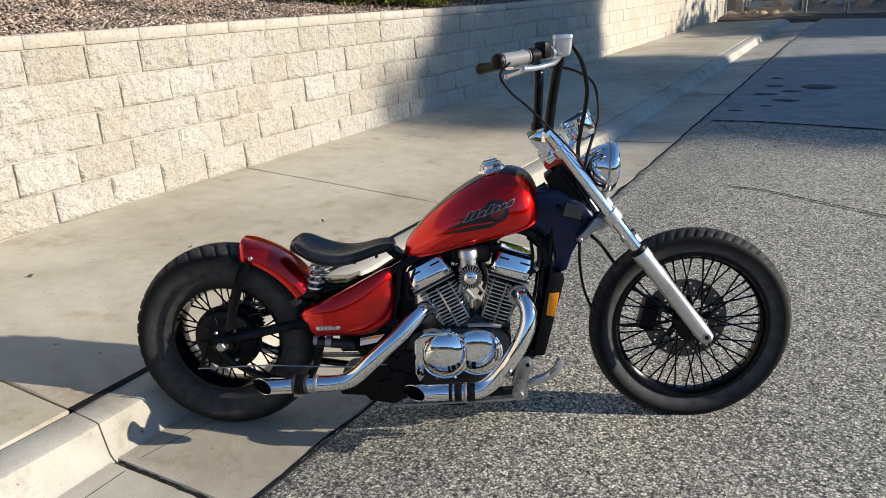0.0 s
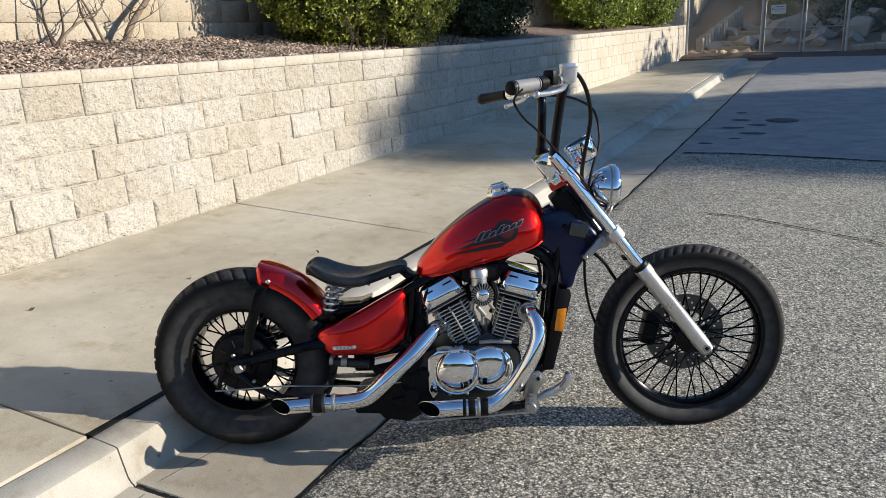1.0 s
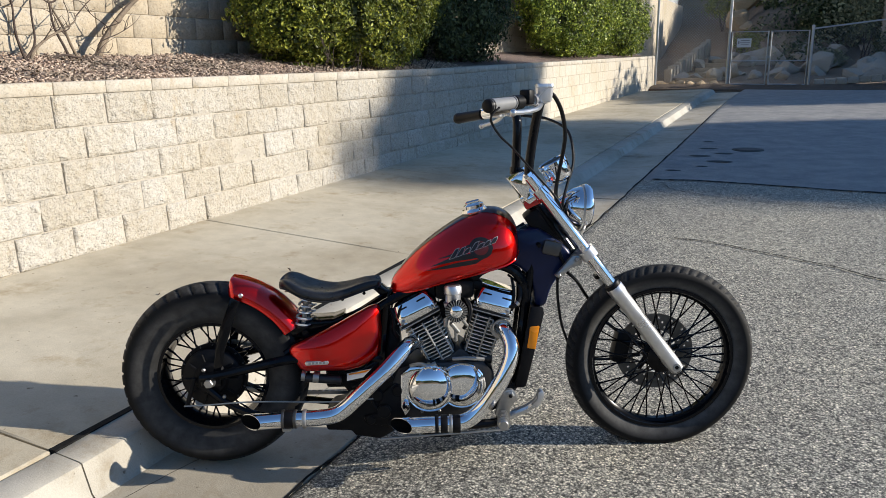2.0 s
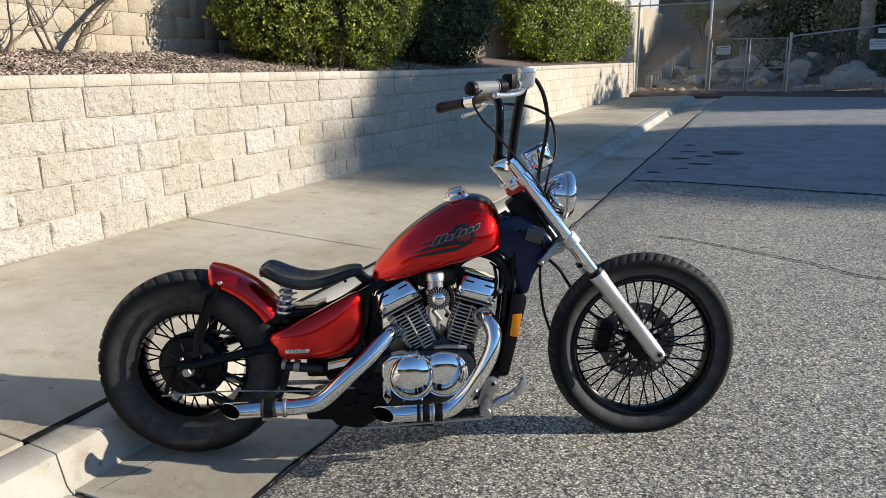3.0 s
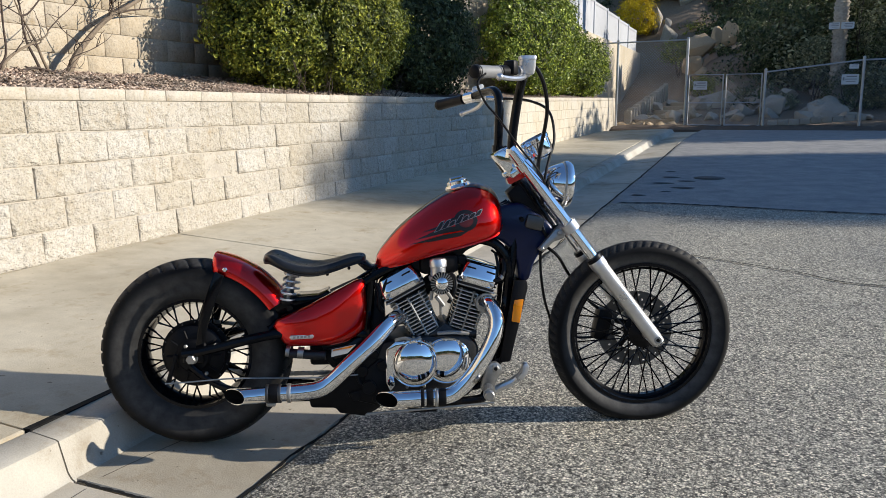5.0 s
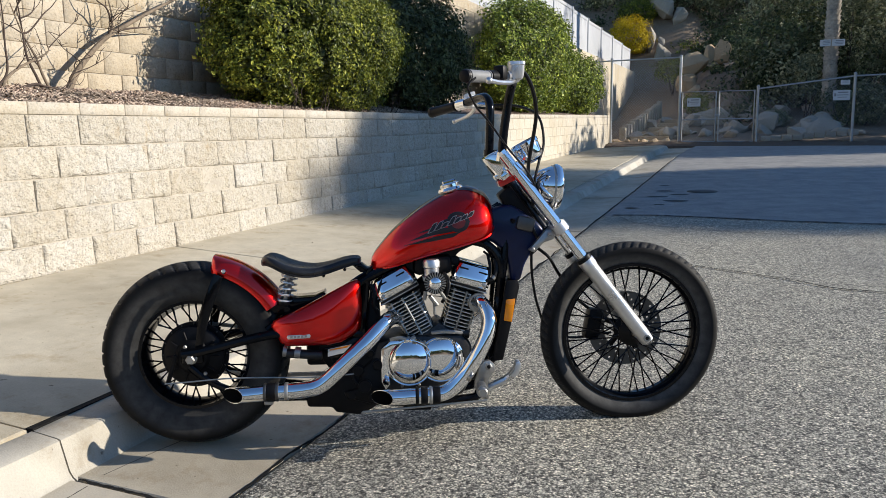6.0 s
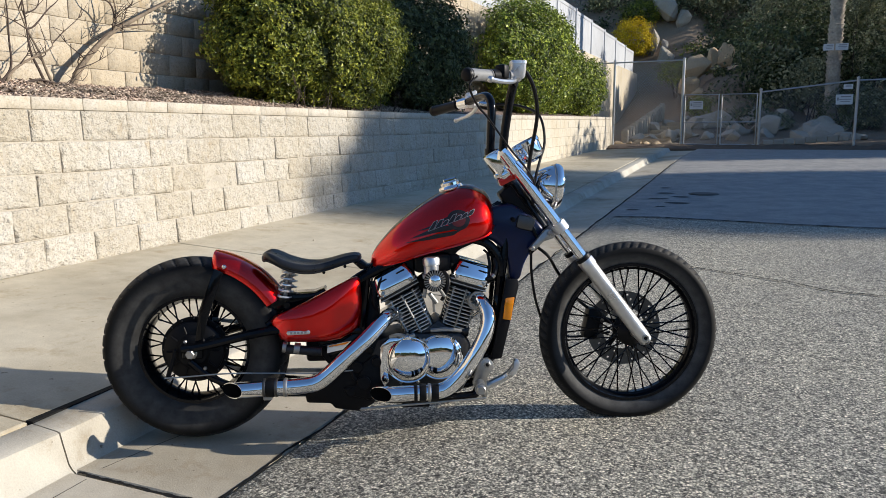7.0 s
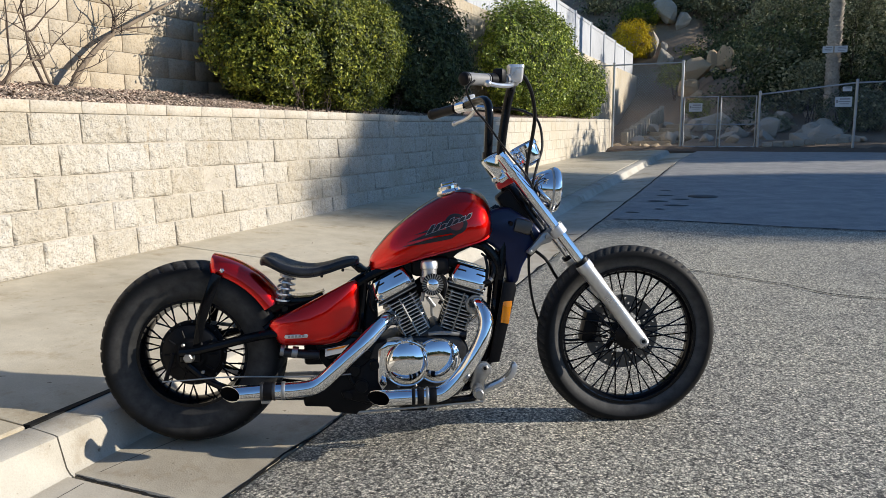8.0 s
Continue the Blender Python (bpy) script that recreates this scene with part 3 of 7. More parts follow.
# ---- dark verge before the fence ----
VERGE = soil_material("bare_soil", (0.07, 0.05, 0.038), (0.19, 0.14, 0.10), 40)
bm = bmesh.new()
sheet(bm, -1.95, 6.6, 20.55, 21.95, lambda x, y: 0.574 + 0.095 * min(1.0, (y - 20.55) / 0.7) + (0.05 * noise.noise((x * 2.7, y * 4.1, 4)) + 0.03 * noise.noise((x * 8, y * 9, 1))) * min(1.0, (y - 20.55) / 0.2), 90, 14)
tagged(part("verge", bm, VERGE, None, "", 3), "dark bare soil verge along the wire fence", "verge", kind="structure")

# ---- planting bed ----
def bed_z(x, y):
    t = (-2.0 - x) / 1.25
    return 1.285 + top_rise(y) + 0.21 * t + 0.02 * noise.noise((x * 3, y * 3, 0))


bm = bmesh.new()
g = [[bm.verts.new((-2.13 - 1.15 * i / 8, -8.9 + 0.4 * j, bed_z(-2.13 - 1.15 * i / 8, -8.9 + 0.4 * j))) for i in range(9)] for j in range(77)]
for a, b in zip(g, g[1:]):
    for i in range(8):
        bm.faces.new((a[i], a[i + 1], b[i + 1], b[i]))
tagged(part("planting_bed", bm, MULCH_BED, None, "", 3), "soil bed covered in reddish bark mulch", "planting bed", kind="structure")
rg = random.Random(21)
vs, fs = [], []
for k in range(17000):
    y = -1.0 + 9.0 * rg.random() ** 1.2
    x = -2.1 - 1.1 * rg.random()
    c = Vector((x, y, bed_z(x, y) + rg.uniform(0.002, 0.028)))
    l, w_, h_ = rg.uniform(0.007, 0.022), rg.uniform(0.005, 0.011), rg.uniform(0.002, 0.005)
    q = Euler((rg.uniform(-0.7, 0.7), rg.uniform(-0.7, 0.7), rg.uniform(0, 6.3))).to_matrix()
    o = len(vs)
    for sx, sy, sz in ((-1, -0.6, -1), (1, -1, -1), (0.8, 1, -1), (-1, 0.8, -1), (-0.7, -0.5, 1), (0.9, -0.6, 1), (0.7, 0.8, 1), (-0.9, 0.6, 1)):
        vs.append(tuple(c + q @ Vector((sx * l, sy * w_, sz * h_))))
    fs += [tuple(o + i for i in f) for f in ((0, 1, 5, 4), (1, 2, 6, 5), (2, 3, 7, 6), (3, 0, 4, 7), (4, 5, 6, 7))]
me = bpy.data.meshes.new("bark_mulch")
me.from_pydata(vs, [], fs)
me.materials.append(MULCH)
tagged(new("bark_mulch", me), "loose reddish-grey bark mulch chips", "mulch", kind="stuff")


# ---- plants ----
def leaves_mesh(name, n, place, size, mat_, seed, flat=0.5):
    """n bent leaves; place(rg) gives a point and the outward way."""
    rg = random.Random(seed)
    vs, fs = [], []
    for _ in range(n):
        p, out = place(rg)
        nn = (out + Vector((0, 0, 0.35)) + Vector((rg.gauss(0, 1), rg.gauss(0, 1), rg.gauss(0, 1))) * flat).normalized()
        s = (out * 0.6 + Vector((rg.gauss(0, 1), rg.gauss(0, 1), rg.gauss(0, 1)))).cross(nn)
        if s.length < 1e-3:
            continue
        s.normalize()
        d = s.cross(nn)
        l = size * rg.uniform(0.6, 1.3)
        w_ = l * rg.uniform(0.2, 0.34)
        o = len(vs)
        for a, b, c in ((0, 0, 0), (0.45, 1, 0.1), (1, 0, -0.12), (0.45, -1, 0.1)):
            vs.append(tuple(p + d * (a * l) + s * (b * w_) + nn * (c * l)))
        fs += [(o, o + 1, o + 2), (o, o + 2, o + 3)]
    me = bpy.data.meshes.new(name)
    me.from_pydata(vs, [], fs)
    me.materials.append(mat_)
    return me


def lump(d, seed, rough=0.22):
    return 1 + rough * noise.noise((d.x * 2.1 + seed, d.y * 2.1, d.z * 2.1)) + 0.7 * rough * noise.noise((d.x * 5.3, d.y * 5.3 + seed, d.z * 5.3)) + 0.5 * rough * noise.noise((d.x * 12, d.y * 12, d.z * 12 + seed))


def crown(rg, c, r, seed, rough=0.25, inner=0.7):
    while True:
        d = Vector((rg.gauss(0, 1), rg.gauss(0, 1), rg.gauss(0, 1)))
        if d.length > 0.1:
            break
    d.normalize()
    k = lump(d, seed, rough) * (inner + (1 - inner) * rg.random() ** 0.5)
    p = Vector((c[0] + d.x * r[0] * k, c[1] + d.y * r[1] * k, c[2] + d.z * r[2] * k))
    return p, Vector((d.x / r[0], d.y / r[1], d.z / r[2])).normalized()


def shrub(name, label, cat, c, r, n, size, mat_, seed, zmin, xmin=-99, rough=0.25, group="", stems=7, core=0):
    """A leafy shrub: many stems and twigs carrying leaves, with gaps."""
    t = thing(name, label, cat, Matrix.Translation((c[0], c[1], zmin)), group)
    inv = Matrix.Translation((-c[0], -c[1], -zmin))

    def place(rg):
        while True:
            p, o = crown(rg, c, r, seed, rough, 0.62)
            hole = noise.noise((p.x * 3.4 + seed, p.y * 3.4, p.z * 3.4))
            if p.z > zmin - 0.02 and p.x > xmin and hole > -0.28:
                return inv @ p, o
    part("foliage", leaves_mesh("foliage", n, place, size, mat_, seed), mat_, t)
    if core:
        # inner leaves block the sun; their dark colour paints the bush's inner shade
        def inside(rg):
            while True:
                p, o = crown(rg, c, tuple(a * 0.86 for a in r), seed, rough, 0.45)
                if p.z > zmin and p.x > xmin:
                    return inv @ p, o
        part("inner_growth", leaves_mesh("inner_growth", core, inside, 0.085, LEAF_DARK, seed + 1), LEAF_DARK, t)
    rg = random.Random(seed + 5)
    for k in range(stems):
        d = Vector((rg.gauss(0, 0.5), rg.gauss(0, 0.7), 1)).normalized()
        e = Vector((d.x * r[0] * 1.1, d.y * r[1] * 1.1, (c[2] - zmin) + r[2] * 0.55 * d.z))
        if e.x + c[0] < xmin:
            e.x = xmin - c[0] + 0.05
        bm = bmesh.new()
        s0 = Vector((rg.uniform(-0.1, 0.1), rg.uniform(-0.2, 0.2), -0.03))
        mid = s0.lerp(e, 0.5) + Vector((rg.uniform(-0.1, 0.1), rg.uniform(-0.1, 0.1), 0))
        tube(bm, smooth_path([s0, mid, e], 4), [0.02 * (1 - 0.75 * i / 8) for i in range(9)], 6)
        part("stem", bm, TWIG, t)
    return t


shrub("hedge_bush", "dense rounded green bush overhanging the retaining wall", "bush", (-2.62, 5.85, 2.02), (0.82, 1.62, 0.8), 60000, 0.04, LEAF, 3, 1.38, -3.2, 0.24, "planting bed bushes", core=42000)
# same kind of bush; the tree shade is put into its leaf colour
shrub("hedge_bush", "green bush in tree shade, its leaf colour darkened for that shade", "bush", (-2.65, 8.9, 2.2), (0.7, 1.6, 1.0), 12000, 0.06, LEAF_DARK, 8, 1.42, -3.2, 0.25, "planting bed bushes", core=8000)
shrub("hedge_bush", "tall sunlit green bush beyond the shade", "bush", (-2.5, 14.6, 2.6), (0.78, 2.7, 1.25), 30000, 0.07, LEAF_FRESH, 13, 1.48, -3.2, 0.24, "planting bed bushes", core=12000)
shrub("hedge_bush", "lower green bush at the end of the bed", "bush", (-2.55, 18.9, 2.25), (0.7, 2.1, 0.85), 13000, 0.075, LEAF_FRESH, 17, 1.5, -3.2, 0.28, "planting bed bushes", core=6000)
rgt = random.Random(92)
for k in range(26):
    y = rgt.uniform(4.7, 7.2)
    x = rgt.uniform(-2.35, -2.12)
    z = bed_z(x, y) - 0.01
    bm = bmesh.new()
    p = Vector((0, 0, 0))
    e = Vector((rgt.uniform(-0.05, 0.12), rgt.gauss(0, 0.12), rgt.uniform(0.15, 0.3)))
    tube(bm, smooth_path([p, e * 0.5 + Vector((0.03, rgt.gauss(0, 0.03), 0)), e], 3), [0.006 - 0.0006 * i for i in range(7)], 5)
    for _ in range(4):
        q = e * rgt.uniform(0.4, 1.0)
        tube(bm, [q, q + Vector((rgt.gauss(0, 0.05), rgt.gauss(0, 0.07), rgt.uniform(0.0, 0.1)))], 0.002, 4)
    ob = tagged(part("dry_stalk", bm, TWIG), "dry brown stalk at the foot of the bush", "twig", "dry stalks")
    ob.location = (x, y, z)


def bare_shrub(label, base, limbs):
    """Leafless branching shrub; each limb is a path of points from the base."""
    t = thing("bare_shrub", label, "shrub", Matrix.Translation(base), "bare shrubs")
    rg = random.Random(int(base[1] * 100))
    for pts, r in limbs:
        path = smooth_path([Vector(p) for p in pts], 6)
        bm = bmesh.new()
        tube(bm, path, [r * (1 - 0.7 * i / (len(path) - 1)) for i in range(len(path))], 8)
        part("limb", bm, BARK if r > 0.0125 else TWIG, t)
        for k in range(3 if r > 0.0125 else 1):
            i = rg.randrange(3, len(path))
            p = path[i]
            d = (path[i] - path[i - 1]).normalized()
            e = d + Vector((rg.gauss(0, 0.6), rg.gauss(0, 0.8), rg.uniform(0.0, 0.9)))
            l = rg.uniform(0.18, 0.48)
            q = p + e.normalized() * l
            if q.x + base[0] < -3.15:
                q.x = -3.15 - base[0]
            tw = [p] + [p.lerp(q, f) + Vector((rg.gauss(0, 0.02), rg.gauss(0, 0.035), rg.gauss(0.02, 0.02))) for f in (0.3, 0.65)] + [q]
            bm = bmesh.new()
            r0 = min(0.006, r * 0.4)
            tube(bm, smooth_path(tw, 3), [r0 * (1 - 0.08 * j) for j in range(10)], 5)
            for m_ in (1, 2):
                for _ in range(2):
                    q2 = tw[m_] + Vector((rg.gauss(0, 0.05), rg.gauss(0, 0.1), rg.uniform(-0.03, 0.14)))
                    tube(bm, smooth_path([tw[m_], tw[m_].lerp(q2, 0.6) + Vector((0, rg.gauss(0, 0.015), rg.gauss(0, 0.015))), q2], 2), [r0 * 0.6, r0 * 0.5, r0 * 0.4, r0 * 0.35, r0 * 0.25], 4)
            part("twig", bm, TWIG, t)
    return t


bare_shrub("leafless shrub with a thick leaning grey trunk", (-3.1, 2.88, 1.44),
           [([(0, 0.03, 0), (0.02, 0.09, 0.13), (0.02, 0.2, 0.26), (0.0, 0.46, 0.47), (0.0, 0.70, 0.60), (0.02, 1.07, 0.79), (0.05, 1.44, 0.97)], 0.032),
            ([(0.02, 0.0, 0), (0.04, 0.06, 0.12), (0.035, 0.17, 0.25), (0.02, 0.40, 0.44), (0.01, 0.55, 0.52)], 0.022),
            ([(0.0, 0.5, 0.5), (0.0, 0.70, 0.575), (0.0, 0.95, 0.62), (0.02, 1.2, 0.66)], 0.011),
            ([(0.0, 0.46, 0.47), (0.02, 0.53, 0.55), (0.02, 0.54, 0.70), (0, 0.49, 0.95)], 0.013),
            ([(0.0, 0.55, 0.62), (0.03, 0.48, 0.72), (0.02, 0.36, 0.80), (0.0, 0.26, 1.05)], 0.009)])
bare_shrub("leafless shrub with thin crossing stems", (-2.95, 2.4, 1.43),
           [([(0, 0.24, 0), (0, 0.17, 0.12), (0.01, 0.10, 0.27), (0, 0.02, 0.42), (0.02, -0.08, 0.62)], 0.013),
            ([(0.03, -0.22, 0), (0.04, -0.18, 0.09), (0.05, -0.09, 0.165), (0.05, 0.04, 0.23), (0.06, 0.17, 0.30), (0.05, 0.18, 0.36)], 0.013),
            ([(0.02, -0.25, 0.02), (0.04, -0.17, 0.14), (0.02, -0.15, 0.33), (0, -0.13, 0.52), (0.02, -0.16, 0.75)], 0.010),
            ([(0.05, 0.12, 0.0), (0.04, 0.07, 0.12), (0.02, 0.02, 0.26), (0, 0.02, 0.42), (0.02, -0.01, 0.56), (0, -0.02, 0.75)], 0.012),
            ([(0, 0.02, 0.42), (0.01, 0.08, 0.45), (0.02, 0.20, 0.58), (0, 0.30, 0.65), (0.02, 0.37, 0.75)], 0.008),
            ([(0, 0.0, 0.52), (0.02, 0.10, 0.58), (0, 0.16, 0.70)], 0.007),
            ([(0.04, -0.25, 0.0), (0.06, -0.32, 0.2), (0.03, -0.30, 0.42), (0.02, -0.36, 0.7)], 0.011),
            ([(0.05, -0.1, 0.02), (0.07, 0.02, 0.06), (0.06, 0.14, 0.05), (0.08, 0.24, 0.03)], 0.012)])


# ---- chain-link fence and gate ----
FY = 21.35


def wire_panel(bm, x0, x1, zb0, zb1, zt0, zt1, y, step=0.075, r=0.0014):
    """Crossing diagonal wires clipped to a panel."""
    h = max(zt0, zt1) - min(zb0, zb1)
    for s in (1, -1):
        k = -int(h / step) - 2
        while k * step < (x1 - x0) + h:
            xa = x0 + k * step
            lo = hi = None
            for i in range(0, 61):
                f = i / 60
                x = xa + h * f if s > 0 else xa + h * (1 - f)
                z = min(zb0, zb1) + h * f
                u = (x - x0) / (x1 - x0)
                if 0 <= u <= 1 and zb0 + (zb1 - zb0) * u <= z <= zt0 + (zt1 - zt0) * u:
                    lo = (x, z) if lo is None else lo
                    hi = (x, z)
            if lo is not None and lo != hi:
                a, b = Vector((lo[0], y + 0.003 * s, lo[1])), Vector((hi[0], y + 0.003 * s, hi[1]))
                tube(bm, [a, b], r, 3, False)
            k += 1
    return bm


fence = thing("chain_link_fence", "galvanised chain-link fence closing the street end", "fence", Matrix.Translation((0, FY, 0.6)))
gate = thing("chain_link_gate", "closed double-leaf chain-link gate with a white sign", "gate", Matrix.Translation((1.0, FY, 0.6)))


bpy.context.view_layer.update()


def fpart(name, bm, mat_, parent, label=""):
    ob = part(name, bm, mat_, parent, label)
    ob.matrix_parent_inverse = Matrix.Translation(-parent.location)
    return ob


def post(bm, x, y, z0, z1, r):
    tube(bm, [(x, y, z0), (x, y, z1)], r, 10)
    lathe(bm, [(r * 1.15, z1 - 0.02), (r * 1.2, z1 + 0.01), (r * 0.7, z1 + 0.035), (0, z1 + 0.045)], 10, (x, y, 0), "Z")
    return bm


for x, z0, z1, r in ((-1.92, 0.3, 3.05, 0.035), (0.0, 0.3, 3.05, 0.038), (2.04, 0.3, 2.16, 0.035), (4.38, 0.4, 2.42, 0.035), (6.6, 0.5, 2.45, 0.035)):
    fpart("post", post(bmesh.new(), x, FY, z0, z1, r), GALV, fence)
bm = tube(bmesh.new(), [(-3.1, FY, 2.98), (-1.92, FY, 3.0), (0.0, FY, 3.02)], 0.022, 8)
fpart("top_rail", bm, GALV, fence)
fpart("top_rail", tube(bmesh.new(), [(2.04, FY, 2.1), (4.38, FY, 2.36)], 0.022, 8), GALV, fence)
fpart("top_rail", tube(bmesh.new(), [(4.38, FY, 2.36), (6.6, FY, 2.4)], 0.022, 8), GALV, fence)
for a in ((-3.1, -1.92, 1.45, 1.45, 2.98, 3.0), (-1.92, 0.0, 0.7, 0.66, 3.0, 3.02), (2.04, 4.38, 0.68, 0.82, 2.1, 2.36), (4.38, 6.6, 0.85, 0.85, 2.36, 2.4)):
    fpart("wire_mesh", wire_panel(bmesh.new(), *a, FY), GALV, fence)
for x0, x1 in ((0.07, 0.97), (1.05, 1.96)):
    leaf = fpart("gate_leaf", tube(bmesh.new(), [(x0, FY, 0.68), (x0, FY, 2.06), (x1, FY, 2.06), (x1, FY, 0.68), (x0, FY, 0.68)], 0.022, 8), GALV, gate)
    bm = wire_panel(bmesh.new(), x0, x1, 0.69, 0.69, 2.05, 2.05, FY)
    tube(bm, [(x0, FY, 1.3), (x1, FY, 1.3)], 0.015, 6)
    part("wire_mesh", bm, GALV, leaf)
bm = box(bmesh.new(), (1.01, FY - 0.03, 1.4), (0.14, 0.05, 0.06), 0.008)
fpart("latch", bm, GALV, gate)


def sign(label, c, w_, h_, bars, y=FY - 0.05):
    t = thing("sign", label, "sign", Matrix.Translation((c[0], y, c[1])), "warning signs")
    part("plate", box(bmesh.new(), (0, 0, 0), (w_, 0.006, h_), 0.002), SIGN_WHITE, t)
    for bx_, bz, bw, bh in bars:
        part("bar", box(bmesh.new(), (bx_ * w_, -0.0055, bz * h_), (bw * w_, 0.004, bh * h_)), SIGN_INK, t)
    return t


BARS = [(0.08, 0.28, 0.6, 0.12), (0.05, 0.02, 0.7, 0.08), (0.05, -0.2, 0.55, 0.07), (-0.38, 0.05, 0.1, 0.3)]
sign("white notice plate with dark bars wired to the gate", (0.38, 1.77), 0.36, 0.23, BARS)
sign("white notice plate on the fence mesh", (4.08, 1.87), 0.40, 0.26, BARS)
sign("small white plate near the top rail", (4.15, 2.2), 0.22, 0.12, BARS[:2])

# white panel fence on top of the upper wall
vf = thing("vinyl_fence", "white vinyl panel fence on top of the tan wall", "fence", Matrix.Translation((XU, 24, 3.56)))
for k in range(9):
    y0 = 12.6 + 2.4 * k
    z = 4.62 - 0.018 * (y0 - 20)
    z += 0.09
    plan = []
    for j in range(12):
        plan += [(XU - 0.043, y0 + 0.2 * j), (XU - 0.035, y0 + 0.2 * j + 0.008), (XU - 0.035, y0 + 0.2 * j + 0.192)]
    plan += [(XU - 0.043, y0 + 2.4), (XU - 0.07, y0 + 2.4), (XU - 0.07, y0)]
    bm = bmesh.new()
    rings(bm, [[(a, b, 3.57) for a, b in plan], [(a, b, z - 0.02) for a, b in plan]])
    fpart("panel", bm, VINYL, vf)
    fpart("post", box(bmesh.new(), (XU - 0.05, y0, (3.56 + z) / 2 + 0.03), (0.11, 0.11, z - 3.5), 0.01), VINYL, vf)
    fpart("rail", box(bmesh.new(), (XU - 0.05, y0 + 1.2, z - 0.05), (0.06, 2.3, 0.1), 0.008), VINYL, vf)


# ---- rocks and hillside ----
def boulder(label, c, r, mat_, seed, sub=3, group="boulders"):
    """A broken granite block: flat faces, worn corners, a rough skin."""
    q = random.Random(seed * 7 + 1)
    bm = bmesh.new()
    for _ in range(11):
        d = Vector((q.gauss(0, 1), q.gauss(0, 1), q.gauss(0, 1))).normalized()
        bm.verts.new(d * q.uniform(0.95, 1.2))
    bmesh.ops.convex_hull(bm, input=bm.verts)
    loose = [v for v in bm.verts if not v.link_faces]
    bmesh.ops.delete(bm, geom=loose, context="VERTS")
    for _ in range(sub):
        bmesh.ops.subdivide_edges(bm, edges=bm.edges, cuts=1, use_grid_fill=True)
        bmesh.ops.smooth_vert(bm, verts=bm.verts, factor=0.2, use_axis_x=True, use_axis_y=True, use_axis_z=True)
    for v in bm.verts:
        d = v.co.copy()
        k = 1.06 + 0.10 * noise.noise((d.x * 2.2 + seed, d.y * 2.2, d.z * 2.2)) + 0.05 * noise.noise((d.x * 6, d.y * 6 + seed, d.z * 6))
        v.co = (d.x * k * r[0], d.y * k * r[1], d.z * k * r[2])
    ob = part("boulder", bm, mat_, None, "", 0.7)
    ob.matrix_world = Matrix.Translation(c) @ Matrix.Rotation(seed * 1.3, 4, "Z")
    return tagged(ob, label, "boulder", group)


rg = random.Random(33)
for k in range(46):
    y = 22.6 + 5.5 * rg.random()
    x = -1.6 + 6.6 * rg.random()
    s = rg.uniform(0.13, 0.38) * (1 if rg.random() < 0.8 else 1.4)
    if x > 2.1 and y < 23.2:
        y += 0.9
    boulder("pale granite boulder lying on the dirt slope", (x, y, hill_z(x, y) + s * 0.25), (s * rg.uniform(0.9, 1.5), s, s * rg.uniform(0.6, 0.85)), ROCK, k, 2)
rg = random.Random(8)
for k in range(7):
    tagged(part("dry_leaf", leaves_mesh("dry_leaf", 1, lambda q: (Vector((0, 0, 0)), Vector((1, 0, 0))), 0.03, TWIG, k), TWIG), "dry brown leaf on the concrete", "leaf", "dry leaves").location = (-1.4 + 0.35 * k % 1.2, 0.6 + 0.7 * k % 3.1, walk_z(-1.4 + 0.35 * k % 1.2, 0.6 + 0.7 * k % 3.1) + 0.004)
for k in range(9):
    x = 2.3 + 0.27 * k
    ob = part("edging_block", face_mesh("edging_block", 0.25, 0.17, 0.16, 0.01, 160 + k, ROCK), ROCK)
    ob.matrix_world = Matrix.Translation((x, 21.75, 0.72 + 0.022 * k)) @ Matrix.Rotation(radians(-90), 4, "Z")
    tagged(ob, "grey concrete edging block laid in a row", "edging block", "edging blocks")
for k in range(6):
    x = -1.8 + 0.28 * k
    boulder("low brown edging stone", (x, 21.75, 0.68), (0.18, 0.14, 0.1), ROCK_TAN, 80 + k, 2, "edging stones")
for k in range(14):
    f = k / 13
    x, y = -1.72 + 0.44 * f, 22.4 + 4.6 * f
    z = 0.62 + 0.78 * f
    ob = part("edging_post", box(bmesh.new(), (0, 0, 0.22), (0.2, 0.3, 0.5 + 0.05 * math.sin(k * 2.1)), 0.03, Matrix.Rotation(0.05 * math.sin(k * 3.3), 3, "X"), 2), ROCK)
    ob.matrix_world = Matrix.Translation((x, y, z))
    tagged(ob, "upright grey edging post along the dirt bank", "edging post", "bank edging posts")
ob = part("edging_post", box(bmesh.new(), (0, 0, 0.2), (0.17, 0.17, 0.62), 0.02, None, 2), ROCK)
ob.matrix_world = Matrix.Translation((-1.2, 27.3, 1.5))
tagged(ob, "taller pale post at the head of the bank", "edging post", "bank edging posts")
for k in range(5):
    ob = part("path_step", box(bmesh.new(), (0, 0, 0), (1.15 - 0.1 * k, 0.34, 0.2), 0.035, Matrix.Rotation(0.03 * k, 3, "Z"), 2), ROCK_TAN)
    ob.matrix_world = Matrix.Translation((-0.95 + 0.1 * k, 22.6 + 0.95 * k, 0.72 + 0.13 * k))
    tagged(ob, "rough stone step set in the dirt path", "step", "path steps")
